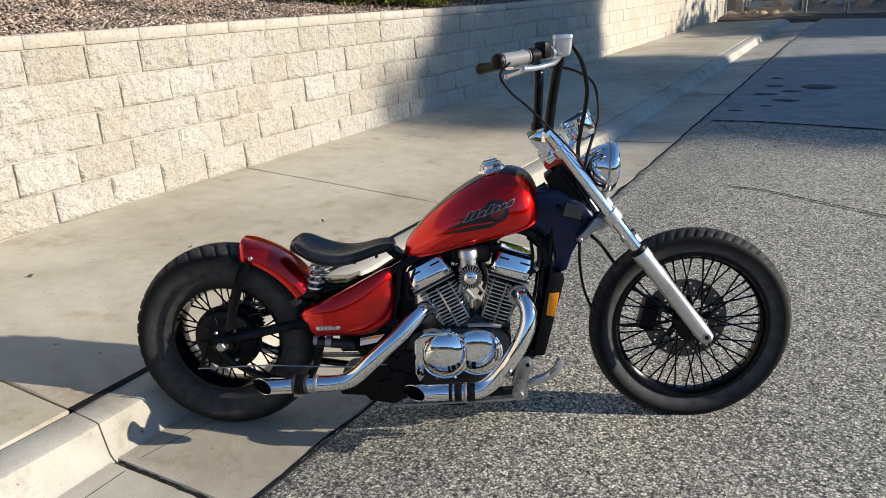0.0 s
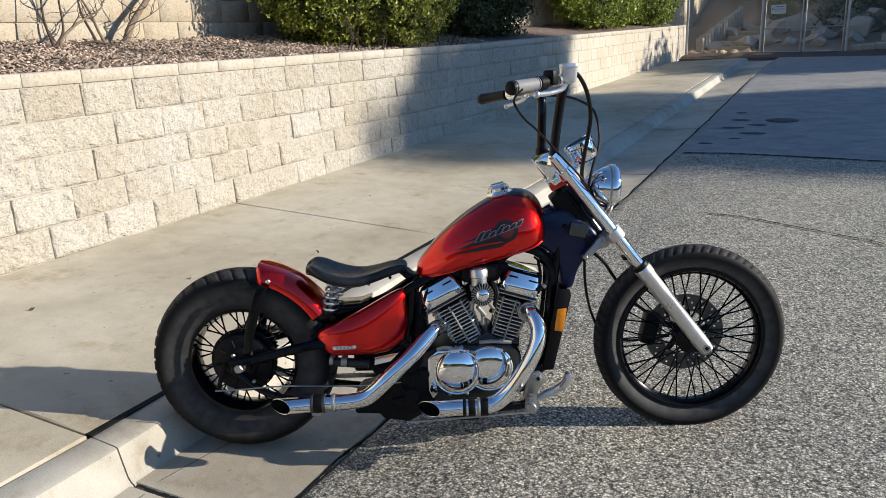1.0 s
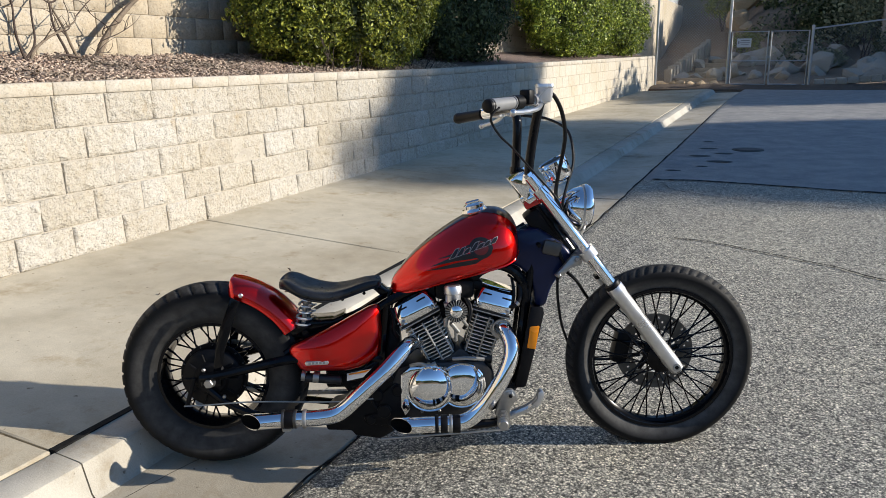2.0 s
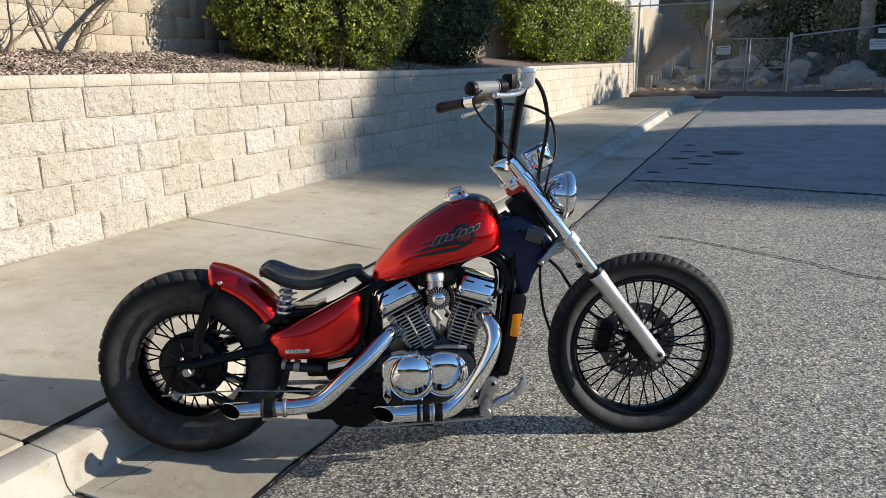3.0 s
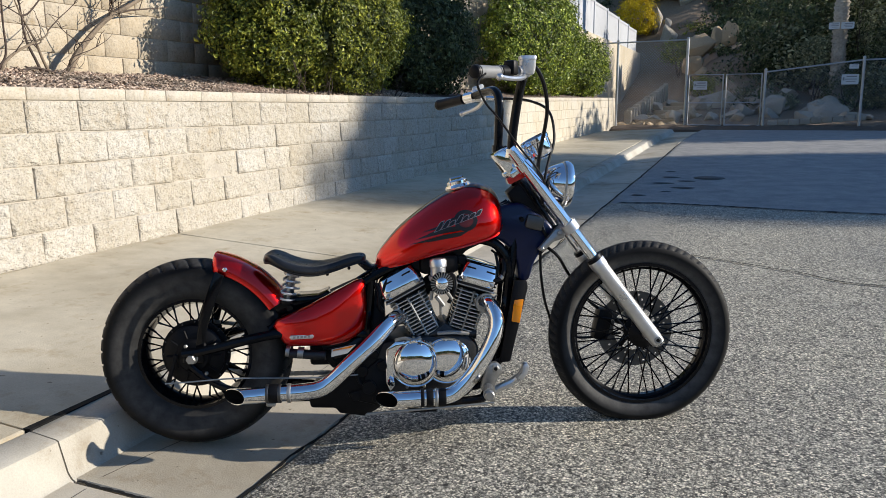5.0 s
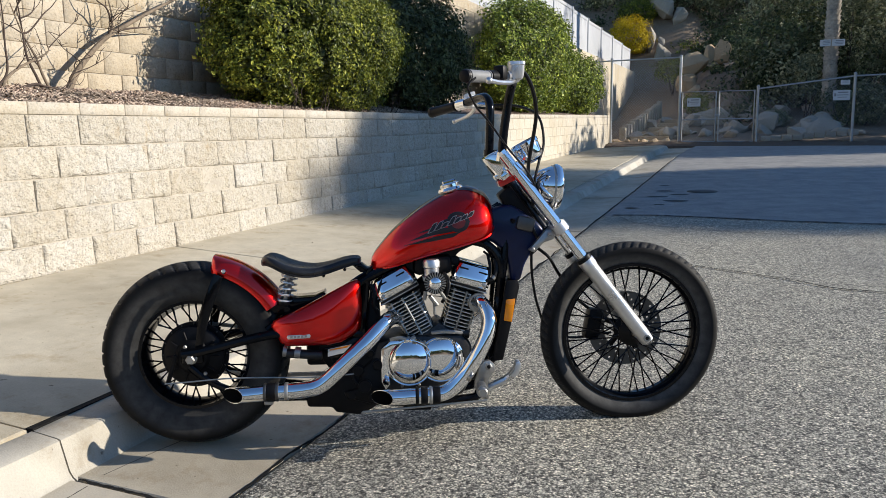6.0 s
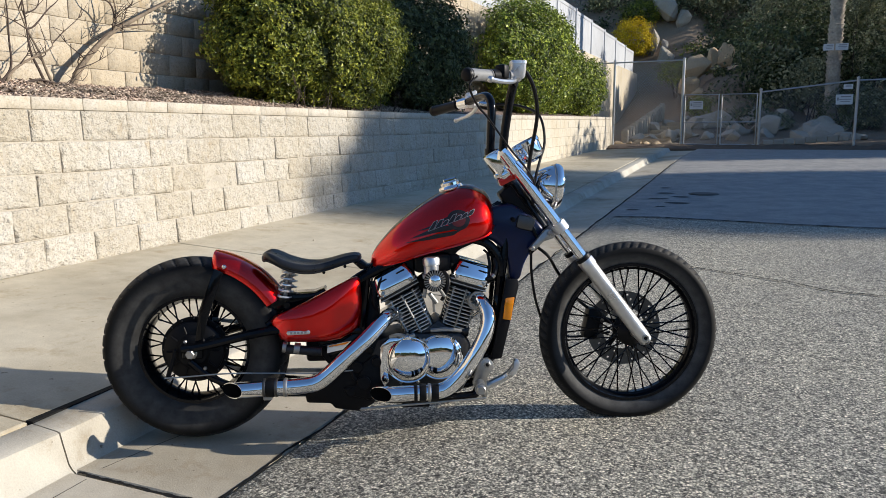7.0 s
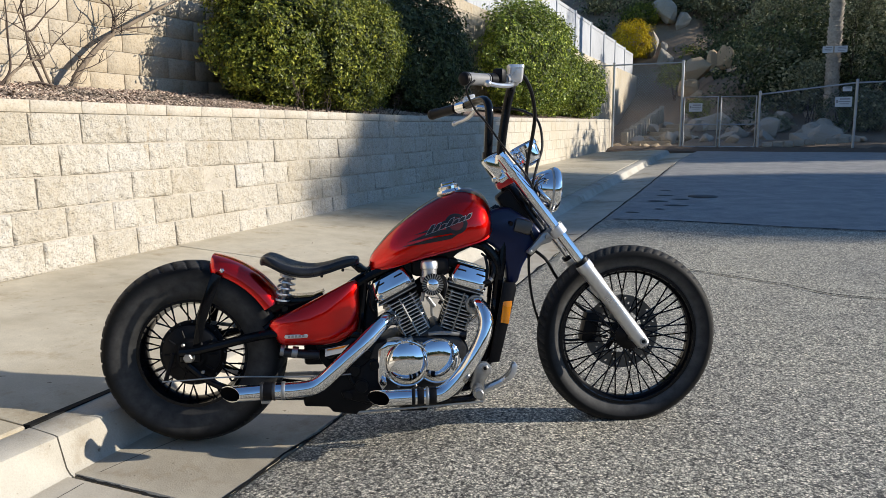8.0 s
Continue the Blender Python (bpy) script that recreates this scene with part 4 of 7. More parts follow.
for x, y, z, r, sd in ((-0.25, 31.0, 3.5, (0.62, 0.55, 0.62), 41), (0.62, 31.2, 3.95, (0.27, 0.4, 0.5), 42), (0.27, 31.1, 3.8, (0.22, 0.35, 0.45), 47), (-0.62, 30.9, 2.75, (0.5, 0.5, 0.5), 43), (-0.2, 30.4, 2.35, (0.4, 0.4, 0.35), 48)):
    boulder("large tan boulder standing out of the hillside", (x, y, z), r, ROCK_TAN, sd)
for x, y, z, r, sd in ((-2.55, 39.2, 7.0, (0.75, 0.6, 0.75), 44), (-1.75, 39.3, 6.45, (0.42, 0.45, 0.5), 45), (-2.8, 37.5, 5.2, (0.34, 0.45, 0.8), 46), (-2.35, 38.3, 5.0, (0.36, 0.4, 0.5), 50), (-2.3, 37.2, 4.5, (0.6, 0.5, 0.6), 53)):
    boulder("pale boulder high on the slope", (x, y, z), r, ROCK, sd)
for x, y, z, r, sd in ((0.68, 26.6, 1.4, (0.75, 0.5, 0.4), 201), (0.05, 23.0, 1.0, (0.26, 0.24, 0.3), 202), (2.3, 24.6, 1.15, (0.55, 0.45, 0.4), 203), (3.45, 24.6, 1.1, (0.42, 0.4, 0.32), 204), (1.5, 24.2, 1.05, (0.4, 0.35, 0.3), 205)):
    boulder("broken pale granite boulder behind the gate", (x, y, z), r, ROCK, sd)


def slope_scrub():
    """Low tangled growth over the whole slope, in clumps."""
    q = random.Random(404)
    spots = []
    while len(spots) < 420:
        x, y = q.uniform(-7.5, 13), 25.5 + 34 * q.random()
        if (-2.7 < x < 0.5 and y < 32.5) or (-4.2 < x < -0.3 and y < 40):
            continue
        spots.append((x, y, q.uniform(0.35, 0.9) * (1 if y < 34 else 1.5)))

    def place(g):
        x, y, r = g.choice(spots)
        d = Vector((g.gauss(0, 1), g.gauss(0, 1), abs(g.gauss(0, 1)))).normalized()
        k = r * g.random() ** 0.4
        return Vector((x + d.x * k, y + d.y * k, hill_z(x, y) - 0.1 + d.z * k * 1.1)), d
    for seed, n, size, mat_, lab in ((405, 60000, 0.15, LEAF_DARK, "dark tangled scrub covering the hillside"), (406, 30000, 0.13, LEAF_GREY, "grey-green twiggy scrub among the dark growth")):
        ob = part("slope_scrub", leaves_mesh("slope_scrub", n, place, size, mat_, seed, 0.9), mat_)
        tagged(ob, lab, "scrub", kind="stuff")


slope_scrub()
shrub("hillside_shrub", "small green shrub behind the gate", "bush", (0.05, 27.0, 1.9), (0.5, 0.4, 0.35), 1500, 0.07, LEAF, 154, 1.3, rough=0.4, group="hillside brush", stems=3)
shrub("hillside_shrub", "sunlit yellow-green shrub among the boulders", "bush", (-2.2, 37.2, 3.6), (0.8, 0.8, 0.6), 3000, 0.1, LEAF, 150, 3.0, rough=0.4, group="hillside brush", stems=3)
shrub("hillside_shrub", "sunlit yellow-green shrub among the boulders", "bush", (-1.2, 38.2, 4.4), (0.9, 0.8, 0.8), 3000, 0.1, LEAF, 151, 3.8, rough=0.4, group="hillside brush", stems=3)
shrub("hillside_shrub", "sunlit yellow-green shrub among the boulders", "bush", (-3.6, 39.6, 6.9), (1.2, 0.8, 0.6), 3500, 0.11, LEAF, 152, 6.0, rough=0.4, group="hillside brush", stems=3)
shrub("hillside_shrub", "low green shrub beside the tan boulders", "bush", (-1.45, 34.4, 3.5), (0.75, 0.7, 0.55), 2500, 0.09, LEAF, 153, 2.4, rough=0.4, group="hillside brush", stems=3)
for x, y, z, rx, rz, sd in ((3.55, 26.4, 2.75, 0.55, 0.75, 160), (5.3, 26.6, 3.6, 0.7, 1.2, 161), (5.2, 25.4, 1.7, 0.6, 0.7, 162), (6.4, 26.0, 4.3, 0.7, 0.9, 163), (5.9, 27.4, 5.4, 1.0, 0.9, 164), (7.4, 27.0, 3.6, 1.0, 1.0, 165), (4.7, 27.6, 5.2, 0.8, 0.8, 166), (2.6, 29.0, 5.6, 1.0, 0.7, 167)):
    shrub("hillside_shrub", "dry sunlit olive-green brush beside the palm", "bush", (x, y, z), (rx, 0.5, rz), 1500, 0.1, LEAF_GREY, sd, hill_z(x, y), rough=0.5, group="hillside brush", stems=4)
shrub("yellow_shrub", "bright yellow flowering shrub on the hillside", "bush", (-3.75, 37.0, 5.3), (1.05, 0.8, 1.0), 6000, 0.09, LEAF_YELLOW, 51, 4.6, rough=0.3, stems=4)
rg = random.Random(77)
k = 0
for x, y, rx, rz in ((2.6, 29.0, 1.0, 0.9), (3.6, 28.6, 1.7, 1.6), (5.6, 28.0, 1.8, 2.0), (7.6, 27, 1.8, 2.2), (2.9, 32.6, 1.5, 0.5), (5.2, 32, 2.0, 0.8), (7.4, 31, 2.4, 1.9), (-2.0, 48, 3.2, 3.0), (3.0, 49, 3.6, 2.6), (8.0, 47, 3.6, 2.0), (7.5, 41, 3.0, 1.3),
                     (-1.2, 40.5, 1.6, 1.2), (1.6, 37.5, 2.2, 1.0), (3.8, 37, 2.6, 1.2), (7, 38.5, 3, 0.9), (-5.2, 41, 2.0, 2.4), (-3.4, 44, 2.4, 2.2), (0, 42, 3, 1.7), (4, 43, 3.4, 1.7), (2.6, 25.8, 0.5, 0.35), (4.6, 25.5, 0.9, 0.8), (3.0, 29.4, 1.9, 2.3), (2.2, 32.4, 0.8, 0.6), (5.0, 29.2, 2.0, 2.6), (7.2, 26.4, 1.3, 1.9)):
    z = hill_z(x, y)
    shrub("hillside_shrub", "dark grey-green brush covering the hillside", "bush", (x, y, z + rz * 0.6), (rx, rx * 0.8, rz), int(2600 * min(2.2, rx)), 0.15 if y > 27 else 0.08, LEAF_GREY if k % 3 == 1 or x < 1 else LEAF_DARK, 100 + k, z, rough=0.45, group="hillside brush", stems=3)
    k += 1

# palm trunk by the fence
palm = thing("palm_tree", "tall rough palm trunk with two small signs behind the fence", "palm tree", Matrix.Translation((4.13, 26.0, 1.0)))
bm = bmesh.new()
rg = random.Random(5)
for k in range(60):
    z = 0.14 * k
    r0 = 0.19 - 0.0004 * k
    n = 13
    a = 0.24 * (k % 2)
    ring0 = [(r0 * math.cos(2 * math.pi * i / n + a), r0 * math.sin(2 * math.pi * i / n + a), z - 0.02) for i in range(n)]
    ring1 = [((r0 + rg.uniform(0.02, 0.07)) * math.cos(2 * math.pi * i / n + a), (r0 + rg.uniform(0.02, 0.07)) * math.sin(2 * math.pi * i / n + a), z + rg.uniform(0.1, 0.16)) for i in range(n)]
    rings(bm, [ring0, ring1])
part("trunk", bm, PALM_BARK, palm)
for k in range(22):
    bm = bmesh.new()
    az = 2 * math.pi * k / 22 + 0.1
    spine = smooth_path([(0, 0, 8.3), (0.7 * math.cos(az), 0.7 * math.sin(az), 8.9 - 0.03 * k), (1.6 * math.cos(az), 1.6 * math.sin(az), 8.7 - 0.09 * k), (2.2 * math.cos(az), 2.2 * math.sin(az), 7.9 - 0.12 * k)], 5)
    tube(bm, spine, 0.02, 5)
    sd = Vector((-math.sin(az), math.cos(az), 0))
    for i in range(3, len(spine)):
        for s in (1, -1):
            p = spine[i]
            q = p + sd * s * 0.5 + (spine[i] - spine[i - 1]) * 1.5 - Vector((0, 0, 0.18))
            w_ = (spine[i] - spine[i - 1]).normalized() * 0.03
            bm.faces.new([bm.verts.new(p - w_), bm.verts.new(p + w_), bm.verts.new(q)])
    part("frond", bm, LEAF_DARK, palm)
for dx, w_ in ((-0.2, 0.3), (0.17, 0.36)):
    s = sign("small plate nailed to the palm trunk", (4.13 + dx, 3.62), w_, 0.2, BARS[:3], 25.7)


# ---- trees across the street, which shade it ----
def tree(c, h, r, zc, rz, seed, n=30000):
    t = thing("tree", "broad-leaved street tree across the road", "tree", Matrix.Translation(c), "street trees")
    rg = random.Random(seed)
    bm = bmesh.new()
    tube(bm, smooth_path([(0, 0, -0.2), (0.05, 0.1, h * 0.25), (0, 0, h * 0.5), (0.1, -0.1, h * 0.8)], 4), [0.2 * (1 - 0.06 * i) for i in range(13)], 9)
    part("trunk", bm, BARK, t)
    for k in range(7):
        a = 2 * math.pi * k / 7 + rg.random()
        z0 = h * rg.uniform(0.25, 0.5)
        e = Vector((r * 0.8 * math.cos(a), r * 0.8 * math.sin(a), z0 + h * rg.uniform(0.15, 0.35)))
        bm = bmesh.new()
        tube(bm, smooth_path([(0, 0, z0), e * 0.5 + Vector((0, 0, z0 * 0.6)), e], 4), [0.08 - 0.007 * i for i in range(9)], 6)
        part("limb", bm, BARK, t)

    def place(q):
        while True:
            p, o = crown(q, (0, 0, zc), (r, r, rz), seed, 0.35, 0.3)
            p = Vector((0, 0, zc)) + (p - Vector((0, 0, zc))) * (0.88 + 0.36 * q.random() ** 2.5)
            if noise.noise((p.x * 0.9 + seed, p.y * 0.9, p.z * 0.9)) > -0.3:
                return p, o
    part("crown", leaves_mesh("crown", n, place, 0.3, LEAF_DARK, seed), LEAF_DARK, t)
    return t


for x, y, h, r, zc, rz, n in ((30, 20.0, 14.4, 2.1, 11.9, 2.45, 24000), (31, 21.95, 16.5, 1.7, 13.73, 2.9, 24000), (30, 18.25, 12.2, 1.62, 10.98, 1.4, 8500), (26, 19.15, 12.6, 1.9, 9.9, 2.75, 26000),
                              (10, 22.6, 4.6, 2.0, 2.85, 1.9, 30000), (34, 22.85, 19.2, 1.6, 14.63, 4.6, 24000), (14, 22.25, 6.6, 2.15, 4.85, 1.4, 18000), (36, 20.75, 17.2, 1.3, 15.6, 1.2, 800), (11.5, 27.75, 4.6, 1.9, 2.9, 1.3, 14000)):
    tree((x, y, hill_z(x, y)), h, r, zc, rz, int(x * 7 + y), n)


def far_woods():
    """Dark wooded rise behind and beside the street, far off."""
    q = random.Random(515)
    spots = []
    while len(spots) < 520:
        if q.random() < 0.6:
            x, y = q.uniform(-60, 95), q.uniform(-62, -27)
        else:
            x, y = q.uniform(46, 95), q.uniform(-60, 32)
        spots.append((x, y, hill_z(x, y), q.uniform(1.6, 3.4)))

    def place(g):
        x, y, z, r = g.choice(spots)
        d = Vector((g.gauss(0, 1), g.gauss(0, 1), abs(g.gauss(0, 1)))).normalized()
        k = r * (0.6 + 0.4 * g.random())
        return Vector((x + d.x * k, y + d.y * k, z + 0.4 * r + d.z * k)), d
    ob = part("far_woods", leaves_mesh("far_woods", 36000, place, 1.3, LEAF_DARK, 516, 0.8), LEAF_DARK)
    return tagged(ob, "dark far woods on the rise behind the street", "woods", kind="stuff")


far_woods()


# ---- motorcycle ----
def candy_paint():
    """Deep red over bright flake under a hard clear coat."""
    m, nt, bs = nodes_of("candy_red_paint")
    f = noise_tex(nt, 900, 2)
    g = noise_tex(nt, 6, 3)
    nt.links.new(mix(nt, ramp(nt, f, [(0.35, (0.68, 0.018, 0.011)), (0.65, (0.88, 0.034, 0.018))]), ramp(nt, g, [(0.3, (0.92, 0.9, 0.9)), (0.7, (1, 1, 1))]), 1.0, "MULTIPLY"), bs.inputs["Base Color"])
    bs.inputs["Metallic"].default_value = 0.93
    bs.inputs["Coat Tint"].default_value = (0.92, 0.17, 0.12, 1)
    nt.links.new(ramp(nt, g, [(0.3, (0.30,)), (0.7, (0.35,))]), bs.inputs["Roughness"])
    bs.inputs["Specular IOR Level"].default_value = 0.1
    bs.inputs["Coat Weight"].default_value = 1.0
    bs.inputs["Coat Roughness"].default_value = 0.015
    return m


def chrome_material():
    m, nt, bs = nodes_of("chrome")
    g = noise_tex(nt, 14, 4)
    nt.links.new(ramp(nt, g, [(0.3, (0.86, 0.865, 0.87)), (0.7, (0.94, 0.94, 0.94))]), bs.inputs["Base Color"])
    nt.links.new(ramp(nt, g, [(0.35, (0.02,)), (0.75, (0.07,))]), bs.inputs["Roughness"])
    bs.inputs["Metallic"].default_value = 1.0
    return m


RED = candy_paint()
CHROME = chrome_material()
ALLOY = plain("brushed_aluminium", (0.66, 0.66, 0.665), 0.34, 0.9, 0.1, 50, rvar=0.08)
BRIGHT = plain("polished_silver_alloy", (0.74, 0.74, 0.74), 0.3, 0.55, 0.08, 40, rvar=0.08)
CAST = plain("cast_alloy", (0.36, 0.355, 0.34), 0.5, 0.75, 0.2, 90, 0.0006)
CASE = plain("dark_cast_alloy", (0.05, 0.05, 0.052), 0.45, 0.8, 0.25, 70, 0.0006)
FIN = plain("cylinder_fin_alloy", (0.62, 0.62, 0.61), 0.36, 0.85, 0.2, 60)
BLACK = plain("black_enamel", (0.004, 0.0045, 0.006), 0.12, 0, 0.3, 20, spec=0.2)
# black enamel tinted blue: the sky's reflection is put into the base colour
SKY_BLACK = plain("sky_tinted_black_enamel", (0.004, 0.010, 0.045), 0.3, 0, 0.2, 20, coat=0.12, spec=0.3, rvar=0.05)
SATIN = plain("satin_black_plastic", (0.006, 0.006, 0.007), 0.45, 0, 0.3, 60, 0.0005, spec=0.15)
RUBBER = plain("tyre_rubber", (0.012, 0.0115, 0.011), 0.36, 0, 0.5, 18, 0.0006, spec=0.2, rvar=0.06)


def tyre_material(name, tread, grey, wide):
    """Worn rubber: darker sidewall, dusty grey tread from a radius outwards, and a paler sidewall ring for dust and
    sunlight.
    """
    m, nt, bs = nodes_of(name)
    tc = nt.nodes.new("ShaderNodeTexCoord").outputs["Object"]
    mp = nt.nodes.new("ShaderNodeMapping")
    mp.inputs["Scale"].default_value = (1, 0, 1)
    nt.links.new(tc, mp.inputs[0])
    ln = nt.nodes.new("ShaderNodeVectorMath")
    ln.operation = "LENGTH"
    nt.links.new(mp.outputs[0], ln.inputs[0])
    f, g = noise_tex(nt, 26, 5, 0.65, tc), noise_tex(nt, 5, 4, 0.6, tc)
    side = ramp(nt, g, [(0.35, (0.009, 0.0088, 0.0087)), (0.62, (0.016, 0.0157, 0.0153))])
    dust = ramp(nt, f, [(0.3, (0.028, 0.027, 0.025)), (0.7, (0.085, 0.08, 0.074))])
    # paler ring: part dust, part painted brightness of the sunlit sidewall
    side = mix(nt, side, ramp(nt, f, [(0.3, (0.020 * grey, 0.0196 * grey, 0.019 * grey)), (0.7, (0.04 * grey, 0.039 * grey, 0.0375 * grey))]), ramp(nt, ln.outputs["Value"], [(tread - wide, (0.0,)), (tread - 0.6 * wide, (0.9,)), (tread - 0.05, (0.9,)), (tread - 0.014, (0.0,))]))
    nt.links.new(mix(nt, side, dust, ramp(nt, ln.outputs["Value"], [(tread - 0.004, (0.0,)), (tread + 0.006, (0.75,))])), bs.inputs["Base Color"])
    nt.links.new(ramp(nt, g, [(0.3, (0.5,)), (0.7, (0.62,))]), bs.inputs["Roughness"])
    bs.inputs["Specular IOR Level"].default_value = 0.08
    bump(nt, bs, f, 0.5, 0.0008)
    return m


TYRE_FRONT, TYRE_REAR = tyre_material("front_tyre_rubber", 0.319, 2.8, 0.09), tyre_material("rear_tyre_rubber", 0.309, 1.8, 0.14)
HOSE = plain("rubber_hose", (0.006, 0.006, 0.007), 0.4, 0, 0.2, 30, spec=0.2)
LEATHER = plain("black_leather", (0.011, 0.011, 0.012), 0.36, 0, 0.3, 220, 0.0012)
# grip rubber lifted to grey, painting the sun's sheen on it
SHEEN_GRIP = plain("sheen_rubber_grip", (0.19, 0.19, 0.19), 0.5, 0, 0.15, 40)
STEEL = plain("dull_steel", (0.40, 0.39, 0.37), 0.4, 0.85, 0.2, 40)
DISC = plain("worn_disc_steel", (0.11, 0.108, 0.105), 0.4, 0.85, 0.2, 60)
AMBER = plain("amber_reflector", (0.78, 0.25, 0.003), 0.25, 0, 0.08, 60, coat=0.6)
LAMP_RED = plain("red_lens", (0.5, 0.012, 0.01), 0.2, 0, 0.1, 30, coat=0.5)
DECAL = plain("dark_decal", (0.010, 0.007, 0.008), 0.5, 0.0, 0.2, 30, coat=0.15)
RIDGE_DARKENING = plain("ridge_darkening", (0.03, 0.008, 0.006), 0.3, 0.0, 0.2, 30, coat=0.6)
DECAL_RED = plain("decal_red", (0.14, 0.012, 0.012), 0.5, 0.0, 0.2, 30, coat=0.15)
DECAL_SILVER = plain("silver_decal", (0.42, 0.40, 0.40), 0.45, 0.0, 0.1, 30, coat=0.2)
WHITE = plain("white_sticker", (0.72, 0.72, 0.70), 0.45, 0, 0.05, 20)
SOOT = plain("exhaust_soot", (0.003, 0.003, 0.003), 0.95, 0, 0.3, 40, spec=0.1)
GLASS, _, gbs = nodes_of("lamp_glass")
gbs.inputs["Base Color"].default_value = (0.9, 0.93, 0.95, 1)
gbs.inputs["Roughness"].default_value = 0.03
gbs.inputs["Transmission Weight"].default_value = 1.0

LEAN, HEADING, MIDDLE = math.atan(0.05), math.atan2(0.4916, 0.8708) - 0.060, 0.70
bike = thing("motorcycle", "red and black bobber motorcycle parked with its rear against the kerb", "motorcycle",
             Matrix.Translation((0.7777 - MIDDLE * math.cos(HEADING), 0.6600 - MIDDLE * math.sin(HEADING), 0)) @ Matrix.Rotation(HEADING, 4, "Z") @ Matrix.Rotation(-LEAN, 4, "X"))


def P(s, z, w=0.0):
    """Forward, up, and out to the right side of the machine."""
    return Vector((s, -w, z))


def bp(name, bm, mat_, label="", parent=None, smooth=0.6):
    return part(name, bm, mat_, parent or bike, label, smooth)


def pipe(pts, r, seg=12, per=6, caps=True):
    path = smooth_path([P(*p) for p in pts], per) if len(pts) > 2 else [P(*p) for p in pts]
    return tube(bmesh.new(), path, r, seg, caps)


def disc(c, r, w0, w1, seg=28, edge=0.003):
    """A turned disc lying across the machine, between two offsets to the right."""
    return lathe(bmesh.new(), [(0, -w0), (r - edge, -w0), (r, -w0 - math.copysign(edge, w1 - w0)), (r, -w1 + math.copysign(edge, w1 - w0)), (r - edge, -w1), (0, -w1)], seg, (c[0], 0, c[1]), "Y")


def bolt(c, r=0.007, h=0.008, mat_=None, parent=None):
    bm = lathe(bmesh.new(), [(0, -c[2]), (r, -c[2]), (r, -c[2] - h * 0.7), (r * 0.7, -c[2] - h), (0, -c[2] - h)], 6, (c[0], 0, c[1]), "Y")
    return bp("bolt", bm, mat_ or STEEL, "", parent, 0.3)


# wheels
def tyre_mesh(R, prof, seg, groove):
    """Tyre turned about y with real grooves pressed into the tread."""
    bm = bmesh.new()
    pts = smooth_path([(r, a, 0) for r, a in prof], 4)
    loops = []
    hw = max(p[1] for p in prof)
    for k in range(seg):
        t = 2 * math.pi * k / seg
        ring = []
        for p in pts:
            r = p.x - groove(t, p.y / hw, p.x / R)
            ring.append((r * math.cos(t), p.y, r * math.sin(t)))
        loops.append(ring)
    vs = [[bm.verts.new(q) for q in lp] for lp in loops]
    for i in range(seg):
        a, b = vs[i], vs[(i + 1) % seg]
        for j in range(len(pts) - 1):
            bm.faces.new((a[j], b[j], b[j + 1], a[j + 1]))
    return bm


def rear_groove(t, v, q):
    if q < 0.925:
        return 0.0
    n = 42
    a = (t / (2 * math.pi) * n + 0.75 * abs(v) + (0.5 if v > 0 else 0)) % 1.0
    if 0.16 < abs(v) < 0.9 and a < 0.22:
        return 0.008
    if abs(v) < 0.05:
        return 0.005
    return 0.0


def front_groove(t, v, q):
    if q < 0.945:
        return 0.0
    n = 66
    a = (t / (2 * math.pi) * n - 0.9 * abs(v) + (0.5 if v > 0 else 0)) % 1.0
    if 0.25 < abs(v) < 0.92 and a < 0.34:
        return 0.006
    if abs(abs(v) - 0.14) < 0.05:
        return 0.004
    return 0.0


def spoke_mesh(rh, yh, rr, yr, turn):
    a = Vector((rh, yh, 0))
    b = Vector((rr * math.cos(turn), yr, rr * math.sin(turn)))
    bm = tube(bmesh.new(), [a, b], 0.0028, 6)
    d = (b - a).normalized()
    tube(bm, [b - d * 0.015, b], 0.0038, 6)
    me = finish(bm, "spoke")
    me.materials.append(BLACK)
    return me


def wheel(c, R, rim, tyre, groove, hub, n, label):
    w_, rr = rim
    bm = lathe(bmesh.new(), [(rr + 0.006, -w_), (rr + 0.006, -w_ + 0.005), (rr + 0.001, -w_ + 0.009), (rr - 0.003, -w_ * 0.5), (rr - 0.010, -0.009), (rr - 0.010, 0.009), (rr - 0.003, w_ * 0.5),
                             (rr + 0.001, w_ - 0.009), (rr + 0.006, w_ - 0.005), (rr + 0.006, w_), (rr - 0.005, w_), (rr - 0.006, w_ - 0.006), (rr - 0.011, w_ * 0.55), (rr - 0.019, 0.01), (rr - 0.019, -0.01), (rr - 0.011, -w_ * 0.55), (rr - 0.006, -w_ + 0.006), (rr - 0.005, -w_)], 72, (0, 0, 0), "Y", True)
    rim_ob = bp("wheel", bm, BLACK, label)
    rim_ob.location = P(*c)
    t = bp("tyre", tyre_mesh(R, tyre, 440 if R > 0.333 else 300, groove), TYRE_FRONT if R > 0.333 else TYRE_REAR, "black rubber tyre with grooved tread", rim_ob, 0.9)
    bp("hub", lathe(bmesh.new(), hub, 32, (0, 0, 0), "Y"), SATIN, "", rim_ob)
    hw = hub[2][1]
    rh = 0.047
    kinds = [spoke_mesh(rh, s * abs(hw) * 0.95, rr - 0.017, s * 0.006, d * 2 * math.pi * (5 if n > 45 else 4) / n) for s in (1, -1) for d in (1, -1)]
    for k in range(n):
        ob = part("spoke", kinds[k % 4], BLACK, rim_ob)
        ob.rotation_euler = (0, 2 * math.pi * k / n, 0)
    return rim_ob


